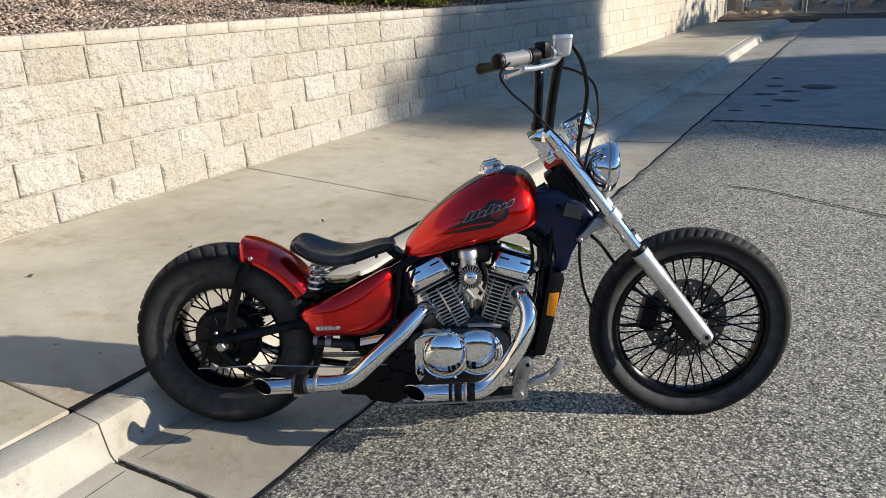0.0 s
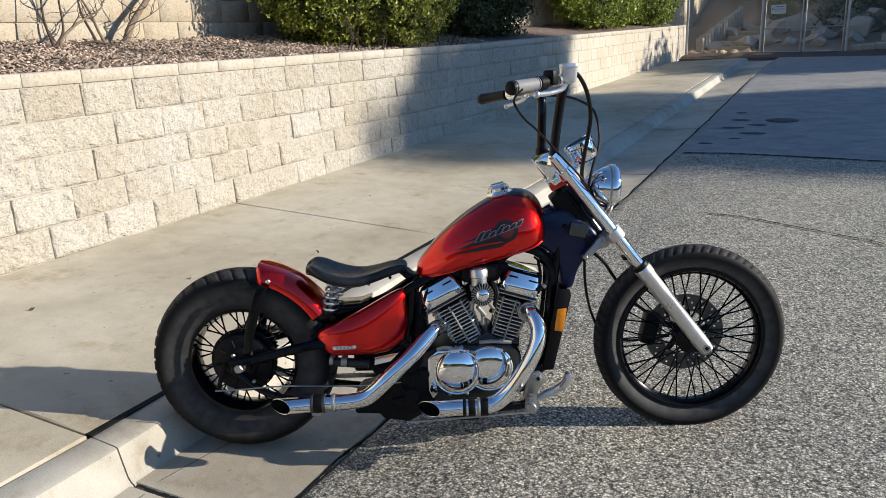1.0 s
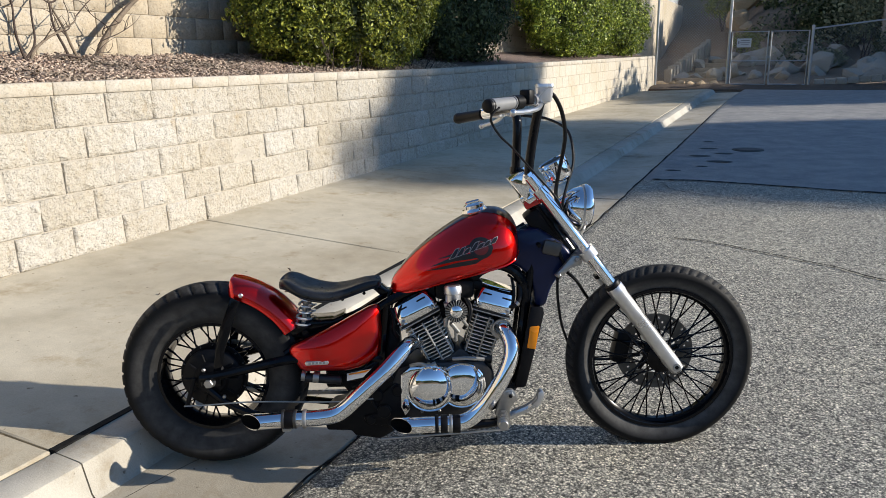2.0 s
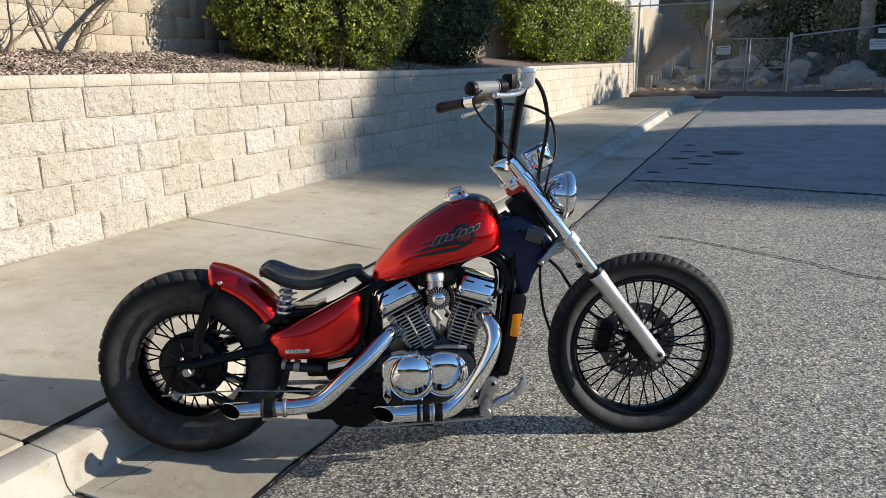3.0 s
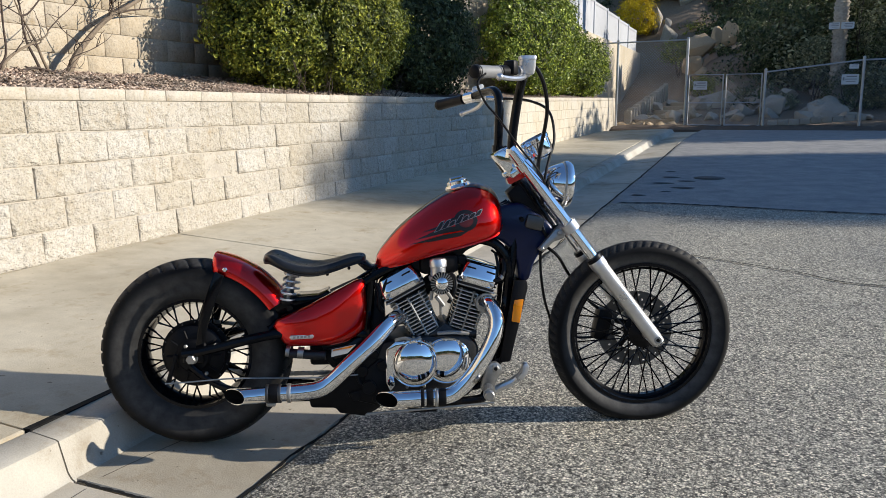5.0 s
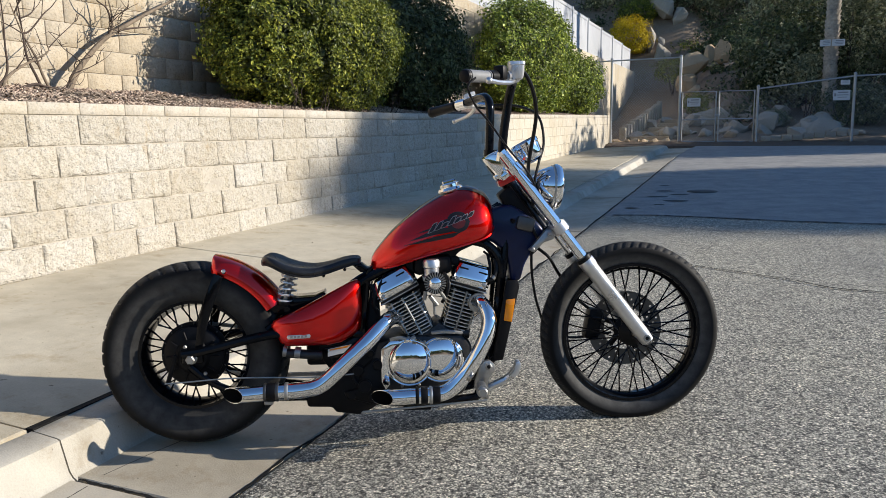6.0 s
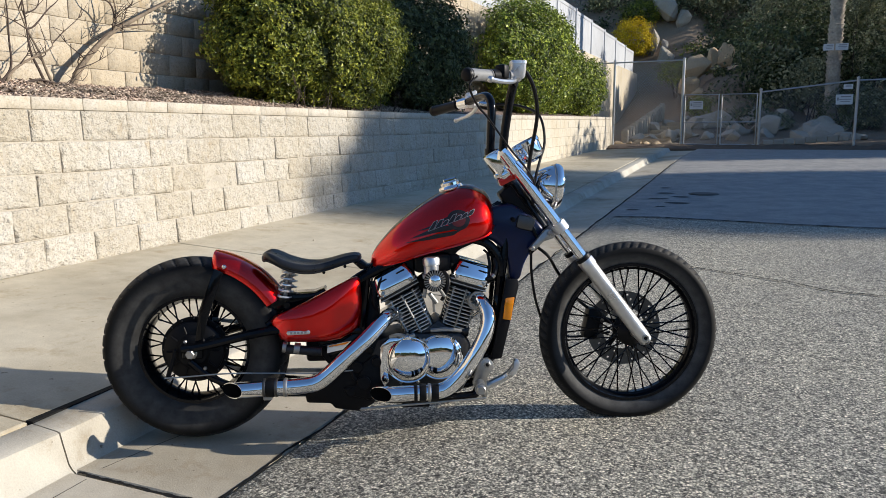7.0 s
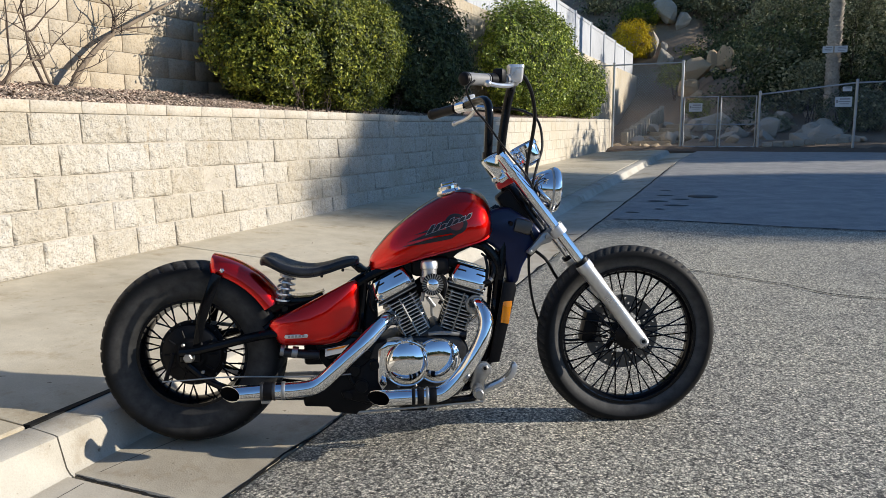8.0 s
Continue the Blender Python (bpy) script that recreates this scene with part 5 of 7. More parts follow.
FT = [(0.254, 0.024), (0.262, 0.0295), (0.275, 0.0385), (0.287, 0.0465), (0.298, 0.0510), (0.305, 0.0520), (0.315, 0.0480), (0.3235, 0.040), (0.331, 0.028), (0.3365, 0.014)]
RT = [(0.190, 0.052), (0.198, 0.06), (0.220, 0.0725), (0.246, 0.081), (0.270, 0.0865), (0.287, 0.0865), (0.301, 0.0805), (0.313, 0.067), (0.3215, 0.047), (0.327, 0.023)]
REAR, FRONT = (0.008, 0.355, 0.0), (1.609, 0.380, 0.0)
rear = wheel(REAR, 0.329, (0.058, 0.1895), [(r, -a) for r, a in RT] + [(0.329, 0)] + [(r, a) for r, a in RT[::-1]],
             rear_groove, [(0.0, -0.07), (0.03, -0.07), (0.052, -0.045), (0.052, -0.038), (0.036, -0.03), (0.036, 0.03), (0.052, 0.038), (0.052, 0.045), (0.03, 0.07), (0.0, 0.07)], 40, "black spoked rear wheel with a fat tyre")
front = wheel(FRONT, 0.338, (0.033, 0.254), [(r, -a) for r, a in FT] + [(0.338, 0)] + [(r, a) for r, a in FT[::-1]],
              front_groove, [(0.0, -0.06), (0.02, -0.06), (0.05, -0.034), (0.05, -0.028), (0.028, -0.02), (0.028, 0.02), (0.05, 0.028), (0.05, 0.034), (0.02, 0.06), (0.0, 0.06)], 44, "black spoked front wheel with a tall narrow tyre")
# drilled brake disc on the far side of the front wheel
bm = bmesh.new()
rads = [0.082, 0.092, 0.1, 0.108, 0.116, 0.124, 0.132, 0.142]
vs = [[[bm.verts.new((r * math.cos(2 * math.pi * k / 96), y, r * math.sin(2 * math.pi * k / 96))) for k in range(96)] for r in rads] for y in (0.052, 0.057)]
for i in range(7):
    for k in range(96):
        hole = (k % 6 == 0 and i == 1) or (k % 6 == 2 and i == 3) or (k % 6 == 4 and i == 5)
        j = (k + 1) % 96
        if hole:
            q = [vs[0][i][k], vs[0][i][j], vs[0][i + 1][j], vs[0][i + 1][k]]
            o = [vs[1][i][k], vs[1][i][j], vs[1][i + 1][j], vs[1][i + 1][k]]
            for a in range(4):
                bm.faces.new((q[a], q[(a + 1) % 4], o[(a + 1) % 4], o[a]))
            continue
        for y in (0, 1):
            bm.faces.new((vs[y][i][k], vs[y][i][j], vs[y][i + 1][j], vs[y][i + 1][k]))
bp("brake_disc", bm, DISC, "drilled steel brake disc", front)
bm = bmesh.new()
for k in range(5):
    a = 2 * math.pi * k / 5
    tube(bm, [(0.03 * math.cos(a), 0.05, 0.03 * math.sin(a)), (0.088 * math.cos(a + 0.2), 0.054, 0.088 * math.sin(a + 0.2))], 0.011, 6)
lathe(bm, [(0.04, 0.044), (0.046, 0.05), (0.046, 0.058), (0.03, 0.062), (0.0, 0.062)], 24)
bp("disc_carrier", bm, SATIN, "", front)
for k in range(5):
    a = 2 * math.pi * k / 5 + 0.2
    bp("bolt", lathe(bmesh.new(), [(0, 0.045), (0.007, 0.045), (0.007, 0.05), (0, 0.051)], 6, (0.088 * math.cos(a), 0, 0.088 * math.sin(a))), STEEL, "", front)
bm = box(bmesh.new(), (-0.125, 0.06, 0.02), (0.06, 0.06, 0.12), 0.015, Matrix.Rotation(0.2, 3, "Y"), 2)
bp("brake_caliper", bm, SATIN, "", front)
# rear disc behind the drum, with slots round its edge
bm = lathe(bmesh.new(), [(0.085, -0.034), (0.116, -0.034), (0.118, -0.036), (0.118, -0.040), (0.116, -0.042), (0.085, -0.042)], 48)
bp("brake_plate", bm, SATIN, "", rear)
for k in range(16):
    a = 2 * math.pi * k / 16
    bm = box(bmesh.new(), (0.111 * math.cos(a), -0.0425, 0.111 * math.sin(a)), (0.008, 0.004, 0.005), 0.0015, Matrix.Rotation(-a + 0.4, 3, "Y"))
    bp("rib", bm, DISC, "", rear)
# rear drum
bm = lathe(bmesh.new(), [(0, -0.04), (0.098, -0.04), (0.104, -0.048), (0.104, -0.066), (0.094, -0.074), (0.06, -0.078), (0.05, -0.09), (0.028, -0.094), (0.0, -0.094)], 40)
bp("brake_drum", bm, SATIN, "satin black rear drum brake", rear)
for k in range(10):
    a = 2 * math.pi * k / 10
    bm = box(bmesh.new(), (0.078 * math.cos(a), -0.0775, 0.078 * math.sin(a)), (0.03, 0.008, 0.006), 0.002, Matrix.Rotation(-a, 3, "Y"))
    bp("rib", bm, SATIN, "", rear)
bm = box(bmesh.new(), (-0.07, -0.098, -0.04), (0.016, 0.01, 0.11), 0.004, Matrix.Rotation(0.3, 3, "Y"))
bp("brake_arm", bm, SATIN, "", rear)
# sprocket and chain
bm = bmesh.new()
n = 42
ring = [[(r * math.cos(2 * math.pi * k / (2 * n)), y, r * math.sin(2 * math.pi * k / (2 * n))) for k in range(2 * n) for r in [0.098 if k % 2 else 0.088]] for y in (0.078, 0.085)]
rings(bm, ring)
bp("sprocket", bm, SATIN, "", rear)
bm = bmesh.new()
loop = [P(0.01 + 0.094 * math.cos(a), 0.362 + 0.094 * math.sin(a), -0.0815) for a in [math.pi * (0.55 + i * 0.9 / 10) for i in range(11)]]
lower = [P(0.05 + (0.60 - 0.05) * i / 24, 0.236 + 0.026 * max(0.0, 1 - i / 6), -0.0815) for i in range(25)]
upper = [P(0.60 - (0.60 - 0.0) * i / 24, 0.36 + 0.094 * i / 24, -0.0815) for i in range(24)]
path = upper + loop + lower
for a, b in zip(path, path[1:]):
    d = b - a
    m = d.to_track_quat("X", "Z").to_matrix()
    for off in (-0.006, 0.006):
        box(bm, (a + b) / 2 + Vector((0, off, 0)), (d.length * 0.86, 0.003, 0.013), 0, m)
    tube(bm, [a + Vector((0, -0.008, 0)), a + Vector((0, 0.008, 0))], 0.006, 6)
bp("chain", bm, STEEL, "drive chain")
# axle nuts
bp("axle_nut", disc((0.01, 0.355), 0.016, 0.11, 0.135, 6, 0.002), STEEL, "plated axle nut")
bp("axle_washer", disc((0.01, 0.355), 0.021, 0.105, 0.112), STEEL)
bolt((-0.012, 0.398, 0.098), 0.007)
bolt((0.055, 0.30, 0.105), 0.007)

# swingarm, struts, frame
for w_ in (0.118, -0.118):
    bp("swingarm", pipe([(-0.02, 0.372, w_ * 0.9), (0.06, 0.385, w_ * 0.95), (0.29, 0.44, w_), (0.5, 0.44, w_ * 0.8), (0.6, 0.42, w_ * 0.6)], 0.018, 10), BLACK, "black swingarm tube")
    bp("lower_arm", pipe([(0.0, 0.325, w_ * 0.85), (0.061, 0.275, w_ * 0.88), (0.147, 0.235, w_ * 0.9), (0.29, 0.205, w_ * 0.85), (0.5, 0.19, w_ * 0.6)], 0.0125, 8), BLACK)
    bm = box(bmesh.new(), P(0.012, 0.362, w_ * 0.88), (0.075, 0.012, 0.055), 0.008, None, 2)
    bp("axle_plate", bm, BLACK)
    bm = prism(bmesh.new(), [(0.022, 0.39), (0.046, 0.385), (0.068, 0.48), (0.096, 0.56), (0.128, 0.645), (0.098, 0.66), (0.062, 0.57), (0.036, 0.49)], -w_ * 0.9, -w_ * 0.84, 0.002)
    bp("fender_strut", bm, BLACK, "blue-black fender strut")
    bp("frame_rail", pipe([(1.12, 0.86, w_ * 0.25), (0.95, 0.76, w_ * 0.3), (0.65, 0.635, w_ * 0.45), (0.5, 0.545, w_ * 0.6), (0.33, 0.49, w_ * 0.62), (0.27, 0.45, w_ * 0.7)], 0.016, 10), BLACK, "black frame tube")
    bp("down_tube", pipe([(1.14, 0.80, w_ * 0.3), (1.115, 0.62, w_ * 0.45), (1.07, 0.36, w_ * 0.5), (1.03, 0.2, w_ * 0.6), (0.96, 0.165, w_ * 0.65), (0.66, 0.168, w_ * 0.65), (0.6, 0.22, w_ * 0.65), (0.6, 0.42, w_ * 0.6), (0.62, 0.62, w_ * 0.45)], 0.016, 10), BLACK, "black frame cradle tube")
bp("cross_brace", tube(bmesh.new(), [P(0.34, 0.52, 0.075), P(0.34, 0.52, -0.075)], 0.012, 8), BLACK)
bm = prism(bmesh.new(), [(0.255, 0.53), (0.30, 0.555), (0.43, 0.56), (0.47, 0.575), (0.47, 0.55), (0.36, 0.505), (0.27, 0.50)], -0.06, 0.06, 0.006)
bp("seat_plate", bm, BLACK, "black plate carrying the seat springs")

# rear fender: short arc hugging the tyre
bm = bmesh.new()
loops = []
N = 22
for i in range(N + 1):
    a = radians(78 - (78 - 32) * i / N)
    sec = []
    taper = 1.0 - 0.35 * max(0, (0.12 - i / N) / 0.12) ** 2
    for sgn, r in ((1, 0.0), (-1, -0.005)):
        row = []
        for j in range(15):
            v = -1 + 2 * j / 14
            w_ = 0.091 * taper * math.copysign(abs(math.sin(v * math.pi / 2)) ** 0.78, v)
            rr = 0.367 + r - 0.055 * (1 - math.cos(v * math.pi / 2)) ** 1.4
            row.append(P(0.01 + rr * math.cos(a), 0.357 + rr * math.sin(a), w_ * (1 if r == 0 else 0.955)))
        sec += row if sgn > 0 else row[::-1]
    loops.append(sec)
rings(bm, loops)
fender = bp("rear_fender", bm, RED, "short candy red rear fender", None, 0.8)
bolt((0.130, 0.664, 0.09), 0.009, 0.01, CHROME)
# seat
bm = bmesh.new()
st = [(0.250, 0.700, 0.006), (0.256, 0.707, 0.05), (0.274, 0.714, 0.082), (0.302, 0.706, 0.102), (0.34, 0.688, 0.110), (0.39, 0.674, 0.107), (0.44, 0.671, 0.094), (0.49, 0.680, 0.077), (0.54, 0.694, 0.062), (0.575, 0.699, 0.052), (0.594, 0.697, 0.042), (0.602, 0.691, 0.01)]
st = smooth_path(st, 3)
loops = []
for q in st:
    s, zc, hw = q
    hw = max(hw, 0.004)
    t = min(1.0, hw / 0.06)
    drop = 0.006 * min(1, hw / 0.12)
    sec = []
    for v, dz in ((0, -0.012), (0.35, -0.010), (0.65, -0.004), (0.82, -0.001), (0.93, -0.003), (0.985, -0.009), (1.0, -0.016), (0.985, -0.024), (0.93, -0.030), (0.85, -0.030), (0.8, -0.027), (0.4, -0.025), (0, -0.025)):
        sec.append((v * hw, zc + (dz * t) - drop * v * v))
    ring = [P(s, z, w_) for w_, z in sec] + [P(s, z, -w_) for w_, z in sec[-2:0:-1]]
    loops.append(ring)
rings(bm, loops)
seat = bp("seat", bm, LEATHER, "black leather solo seat", None, 1.2)
edge = []
for q in st[1:-1]:
    s, zc, hw = q
    edge.append((s, zc - 0.028 * min(1, hw / 0.06) - 0.006 * min(1, hw / 0.12), hw * 0.965))
bm = tube(bmesh.new(), [P(s, z, w_ + 0.001) for s, z, w_ in edge] + [P(s, z, -w_ - 0.001) for s, z, w_ in edge[::-1]], 0.0035, 6)
bp("piping", bm, LEATHER, "", seat)
for w_ in (0.055, -0.055):
    path = [P(0.330 + 0.016 * f + (0.026 - 0.005 * f) * math.cos(9 * math.pi * f), 0.546 + 0.098 * f, w_ + (0.026 - 0.005 * f) * math.sin(9 * math.pi * f)) for f in [i / 110 for i in range(111)]]
    bp("seat_spring", tube(bmesh.new(), path, 0.0042, 6), BRIGHT, "chrome coil spring under the seat")
    bp("spring_rod", pipe([(0.330, 0.54, w_), (0.346, 0.65, w_)], 0.008, 10), STEEL)
    bp("spring_cup", lathe(bmesh.new(), [(0.0, -0.004), (0.031, -0.004), (0.032, 0.004), (0.0, 0.004)], 20, P(0.330, 0.545, w_), "Z"), BLACK)
bm = prism(bmesh.new(), [(0.565, 0.672), (0.605, 0.672), (0.625, 0.655), (0.64, 0.66), (0.64, 0.645), (0.6, 0.64)], -0.03, 0.03, 0.003)
bp("seat_hinge", bm, BLACK)
for s in (0.47, 0.545, 0.59):
    bolt((s, 0.635 + (s - 0.47) * 0.27, 0.05), 0.006, 0.012, BLACK)

# tank
TK = [Vector(q) for q in ((0.636, 0.676, 0.658), (0.645, 0.700, 0.651), (0.668, 0.733, 0.648), (0.727, 0.797, 0.66), (0.821, 0.868, 0.688), (0.915, 0.919, 0.712), (0.985, 0.936, 0.73), (1.035, 0.925, 0.742), (1.066, 0.897, 0.757), (1.084, 0.858, 0.782), (1.089, 0.826, 0.806))]
TH = [0.012, 0.04, 0.062, 0.092, 0.118, 0.134, 0.139, 0.13, 0.107, 0.066, 0.012]
TK = smooth_path(TK, 4)
TH = [p.y for p in smooth_path([(i, h, 0) for i, h in enumerate(TH)], 4)]
SHAPE = [(0.0, 0.0), (0.0, 0.55), (0.015, 0.80), (0.07, 0.93), (0.17, 0.99), (0.3, 1.0), (0.42, 0.985), (0.54, 0.93), (0.66, 0.835), (0.77, 0.70), (0.86, 0.545), (0.93, 0.385), (0.975, 0.23), (0.995, 0.1), (1.0, 0.0)]


def tank_half(s, z):
    """Half-width of the tank at a place on its side."""
    for i in range(len(TK) - 1):
        if TK[i].x <= s <= TK[i + 1].x:
            t = (s - TK[i].x) / max(1e-6, TK[i + 1].x - TK[i].x)
            q = TK[i].lerp(TK[i + 1], t)
            hw = TH[i] + (TH[i + 1] - TH[i]) * t
            return hw * along(SHAPE[2:], (z - q.z) / (q.y - q.z))
    return 0.1


bm = bmesh.new()
loops = []
for q, hw in zip(TK, TH):
    r = [(q.z + (q.y - q.z) * h, hw * f) for h, f in SHAPE]
    loops.append([P(q.x, z, w_) for z, w_ in r] + [P(q.x, z, -w_) for z, w_ in r[-2:0:-1]])
rings(bm, loops)
bmesh.ops.remove_doubles(bm, verts=bm.verts, dist=1e-5)
tank = bp("fuel_tank", bm, RED, "candy red teardrop fuel tank", None, 1.3)
# seam lip
lip = [P(q.x, q.z + 0.006, hw * 0.86) for q, hw in list(zip(TK, TH))[1:-3]]
bp("seam", tube(bmesh.new(), lip, 0.004, 6), RED, "", tank)
bm = lathe(bmesh.new(), [(0.045, -0.006), (0.047, 0.0), (0.042, 0.008), (0.036, 0.01), (0.036, 0.02), (0.03, 0.024), (0.012, 0.025), (0.0, 0.025)], 28, (0, 0, 0), "Z")
cap = bp("filler_cap", bm, CHROME, "chrome filler cap", tank)
cap.location, cap.rotation_euler = P(0.935, 0.925, 0), (0, radians(-13), 0)
bm = box(bmesh.new(), (0, 0, 0.029), (0.05, 0.012, 0.012), 0.004)
bp("cap_lever", bm, CHROME, "", cap)


def on_tank(name, outline, mat_, lift, label=""):
    """A thin painted shape lying on the tank's right side."""
    xs_ = [p[0] for p in outline]
    n = 14
    bm = bmesh.new()
    rows = []
    x0, x1 = min(xs_), max(xs_)

    def span(x):
        zs = []
        for (ax, az), (bx_, bz) in zip(outline, outline[1:] + outline[:1]):
            if min(ax, bx_) <= x <= max(ax, bx_) and ax != bx_:
                zs.append(az + (bz - az) * (x - ax) / (bx_ - ax))
        return (min(zs), max(zs)) if zs else (0, 0)
    for i in range(n + 1):
        x = x0 + (x1 - x0) * (0.002 + 0.996 * i / n)
        lo, hi = span(x)
        rows.append([bm.verts.new(P(x, lo + (hi - lo) * j / 4, tank_half(x, lo + (hi - lo) * j / 4) + lift)) for j in range(5)])
    for a, b in zip(rows, rows[1:]):
        for j in range(4):
            bm.faces.new((a[j], b[j], b[j + 1], a[j + 1]))
    return bp(name, bm, mat_, label, tank, 3)


# dark band for the paint's grazing-view darkening along the ridge, wider at the front
bm = bmesh.new()
rows = []
for i in range(2, len(TK) - 2):
    q, hw = TK[i], TH[i]
    edge_h = 0.955 - 0.10 * max(0.0, (q.x - 0.95) / 0.13)
    hs = [1.0 - (1.0 - edge_h) * (j / 5) ** 2 for j in range(6)]
    side = [(q.z + (q.y - q.z) * h_ + 0.0012, hw * along([(0.93, 0.385), (0.975, 0.23), (0.995, 0.1), (1.0, 0.0)] if h_ > 0.93 else SHAPE[6:], h_) + 0.0008 * (h_ < 1)) for h_ in hs]
    rows.append([bm.verts.new(P(q.x, z, -w_)) for z, w_ in side[:0:-1]] + [bm.verts.new(P(q.x, z, w_)) for z, w_ in side])
for a, b in zip(rows, rows[1:]):
    for j in range(len(a) - 1):
        bm.faces.new((a[j], b[j], b[j + 1], a[j + 1]))
bp("ridge_band", bm, RIDGE_DARKENING, "dark band standing for the paint's darkening at grazing angles", tank, 3)


def lean_line(f, h):
    """A place along the emblem's slanting axis, h above it."""
    return (0.845 + 0.165 * f + 0.55 * h, 0.789 + 0.058 * f + h)


on_tank("decal_streak", [(0.775, 0.752), (0.86, 0.772), (0.93, 0.782), (0.96, 0.80), (0.88, 0.795), (0.84, 0.781)], DECAL, 0.0012, "black flame streak")
on_tank("decal_streak", [(0.755, 0.737), (0.84, 0.748), (0.93, 0.763), (0.96, 0.782), (0.87, 0.768)], DECAL, 0.0012)
on_tank("decal_streak", [(0.80, 0.778), (0.86, 0.80), (0.905, 0.826), (0.93, 0.832), (0.89, 0.808), (0.85, 0.788)], DECAL, 0.0012)
cx, cz = 0.948, 0.815
on_tank("decal_emblem", [(cx + 0.041 * math.cos(a), cz + 0.036 * math.sin(a)) for a in [2 * math.pi * k / 20 + 0.01 for k in range(20)]], DECAL, 0.0016, "round dark emblem")
on_tank("emblem_field", [(cx + 0.026 * math.cos(a), cz + 0.023 * math.sin(a)) for a in [2 * math.pi * k / 20 + 0.01 for k in range(20)]], DECAL_RED, 0.0019, "dull red field")
for k in range(7):
    f0 = 0.02 + 0.138 * k
    tall = (0.019, 0.016, 0.006, 0.017, 0.006, 0.006, 0.007)[k]
    for grow, m_, lift in ((0.0016, DECAL_SILVER, 0.0022), (0.0, DECAL, 0.003)):
        fg = grow / 0.165
        on_tank("decal_stroke", [lean_line(f0 - fg, -0.011 - grow), lean_line(f0 + 0.105 + fg, -0.011 - grow), lean_line(f0 + 0.112 + fg, 0.0), lean_line(f0 + 0.095 + fg, tall + grow), lean_line(f0 + 0.025 - fg, tall + grow), lean_line(f0 + 0.004 - fg, 0.0)], m_, lift, "slanting silver-edged dark stroke" if k == 0 else "")

# side covers
SC = [(0.286, 0.471), (0.296, 0.490), (0.361, 0.518), (0.458, 0.564), (0.563, 0.615), (0.588, 0.621), (0.600, 0.612), (0.602, 0.575), (0.605, 0.535), (0.602, 0.480), (0.598, 0.446), (0.574, 0.420), (0.532, 0.397), (0.48, 0.388), (0.338, 0.392), (0.318, 0.405), (0.301, 0.440)]
for sgn in (1, -1):
    bm = bmesh.new()
    cxs, czs = sum(p[0] for p in SC) / len(SC), sum(p[1] for p in SC) / len(SC)

    def scaled(k, w_):
        return [P(cxs + (x - cxs) * k, czs + (z - czs) * k - (0.05 if sgn < 0 else 0.0), sgn * (w_ - 0.036 * max(0.0, (cxs + (x - cxs) * k - 0.42) / 0.18) ** 1.1)) for x, z in SC]
    rings(bm, [scaled(0.97, 0.085), scaled(1.0, 0.095), scaled(1.0, 0.112), scaled(0.985, 0.121), scaled(0.95, 0.129), scaled(0.88, 0.1365), scaled(0.76, 0.1435), scaled(0.6, 0.149), scaled(0.4, 0.153), scaled(0.18, 0.155)])
    cover = bp("side_cover", bm, RED, "candy red side cover with a small silver badge", None, 1.2)
    if sgn > 0:
        bm = prism(bmesh.new(), [(0.349, 0.4265), (0.423, 0.4295), (0.4265, 0.437), (0.423, 0.4445), (0.348, 0.4415), (0.3445, 0.434)], -0.132, -0.1505, 0.001)
        badge = bp("badge", bm, ALLOY, "silver maker's badge", cover)
        for k in range(5):
            s0 = 0.357 + 0.0122 * k
            bm = prism(bmesh.new(), [(s0 + 0.0, 0.4305 + 0.0006 * k), (s0 + 0.008, 0.4308 + 0.0006 * k), (s0 + 0.0085, 0.4395 + 0.0006 * k), (s0 + 0.0005, 0.4392 + 0.0006 * k)], -0.1503, -0.1511)
            bp("bar", bm, SIGN_INK, "", cover)

# rear peg cylinder, sticker, hanger
bp("passenger_peg", pipe([(0.335, 0.362, 0.1), (0.46, 0.350, 0.1)], 0.017, 12), CASE, "folded black passenger peg")
bp("peg_end", pipe([(0.325, 0.372, 0.1), (0.338, 0.37, 0.1)], 0.022, 12), STEEL)
bp("peg_collar", pipe([(0.365, 0.365, 0.1), (0.385, 0.362, 0.1)], 0.0215, 12), STEEL)
bm = prism(bmesh.new(), [(0.46, 0.37), (0.53, 0.385), (0.60, 0.43), (0.62, 0.36), (0.56, 0.29), (0.5, 0.30)], -0.085, -0.06, 0.006)
bp("peg_bracket", bm, BLACK)
bm = prism(bmesh.new(), [(0.478, 0.34), (0.535, 0.352), (0.565, 0.385), (0.48, 0.368)], -0.0855, -0.0875)
bp("sticker", bm, WHITE, "white and orange warning sticker")
bm = prism(bmesh.new(), [(0.485, 0.362), (0.545, 0.372), (0.560, 0.383), (0.486, 0.3665)], -0.0876, -0.089)
bp("sticker_band", bm, AMBER)
bp("brake_rod", pipe([(-0.083, 0.27, 0.115), (-0.002, 0.275, 0.12), (0.162, 0.283, 0.12), (0.437, 0.277, 0.12), (0.6, 0.28, 0.1)], 0.0026, 6), STEEL, "thin steel brake rod")

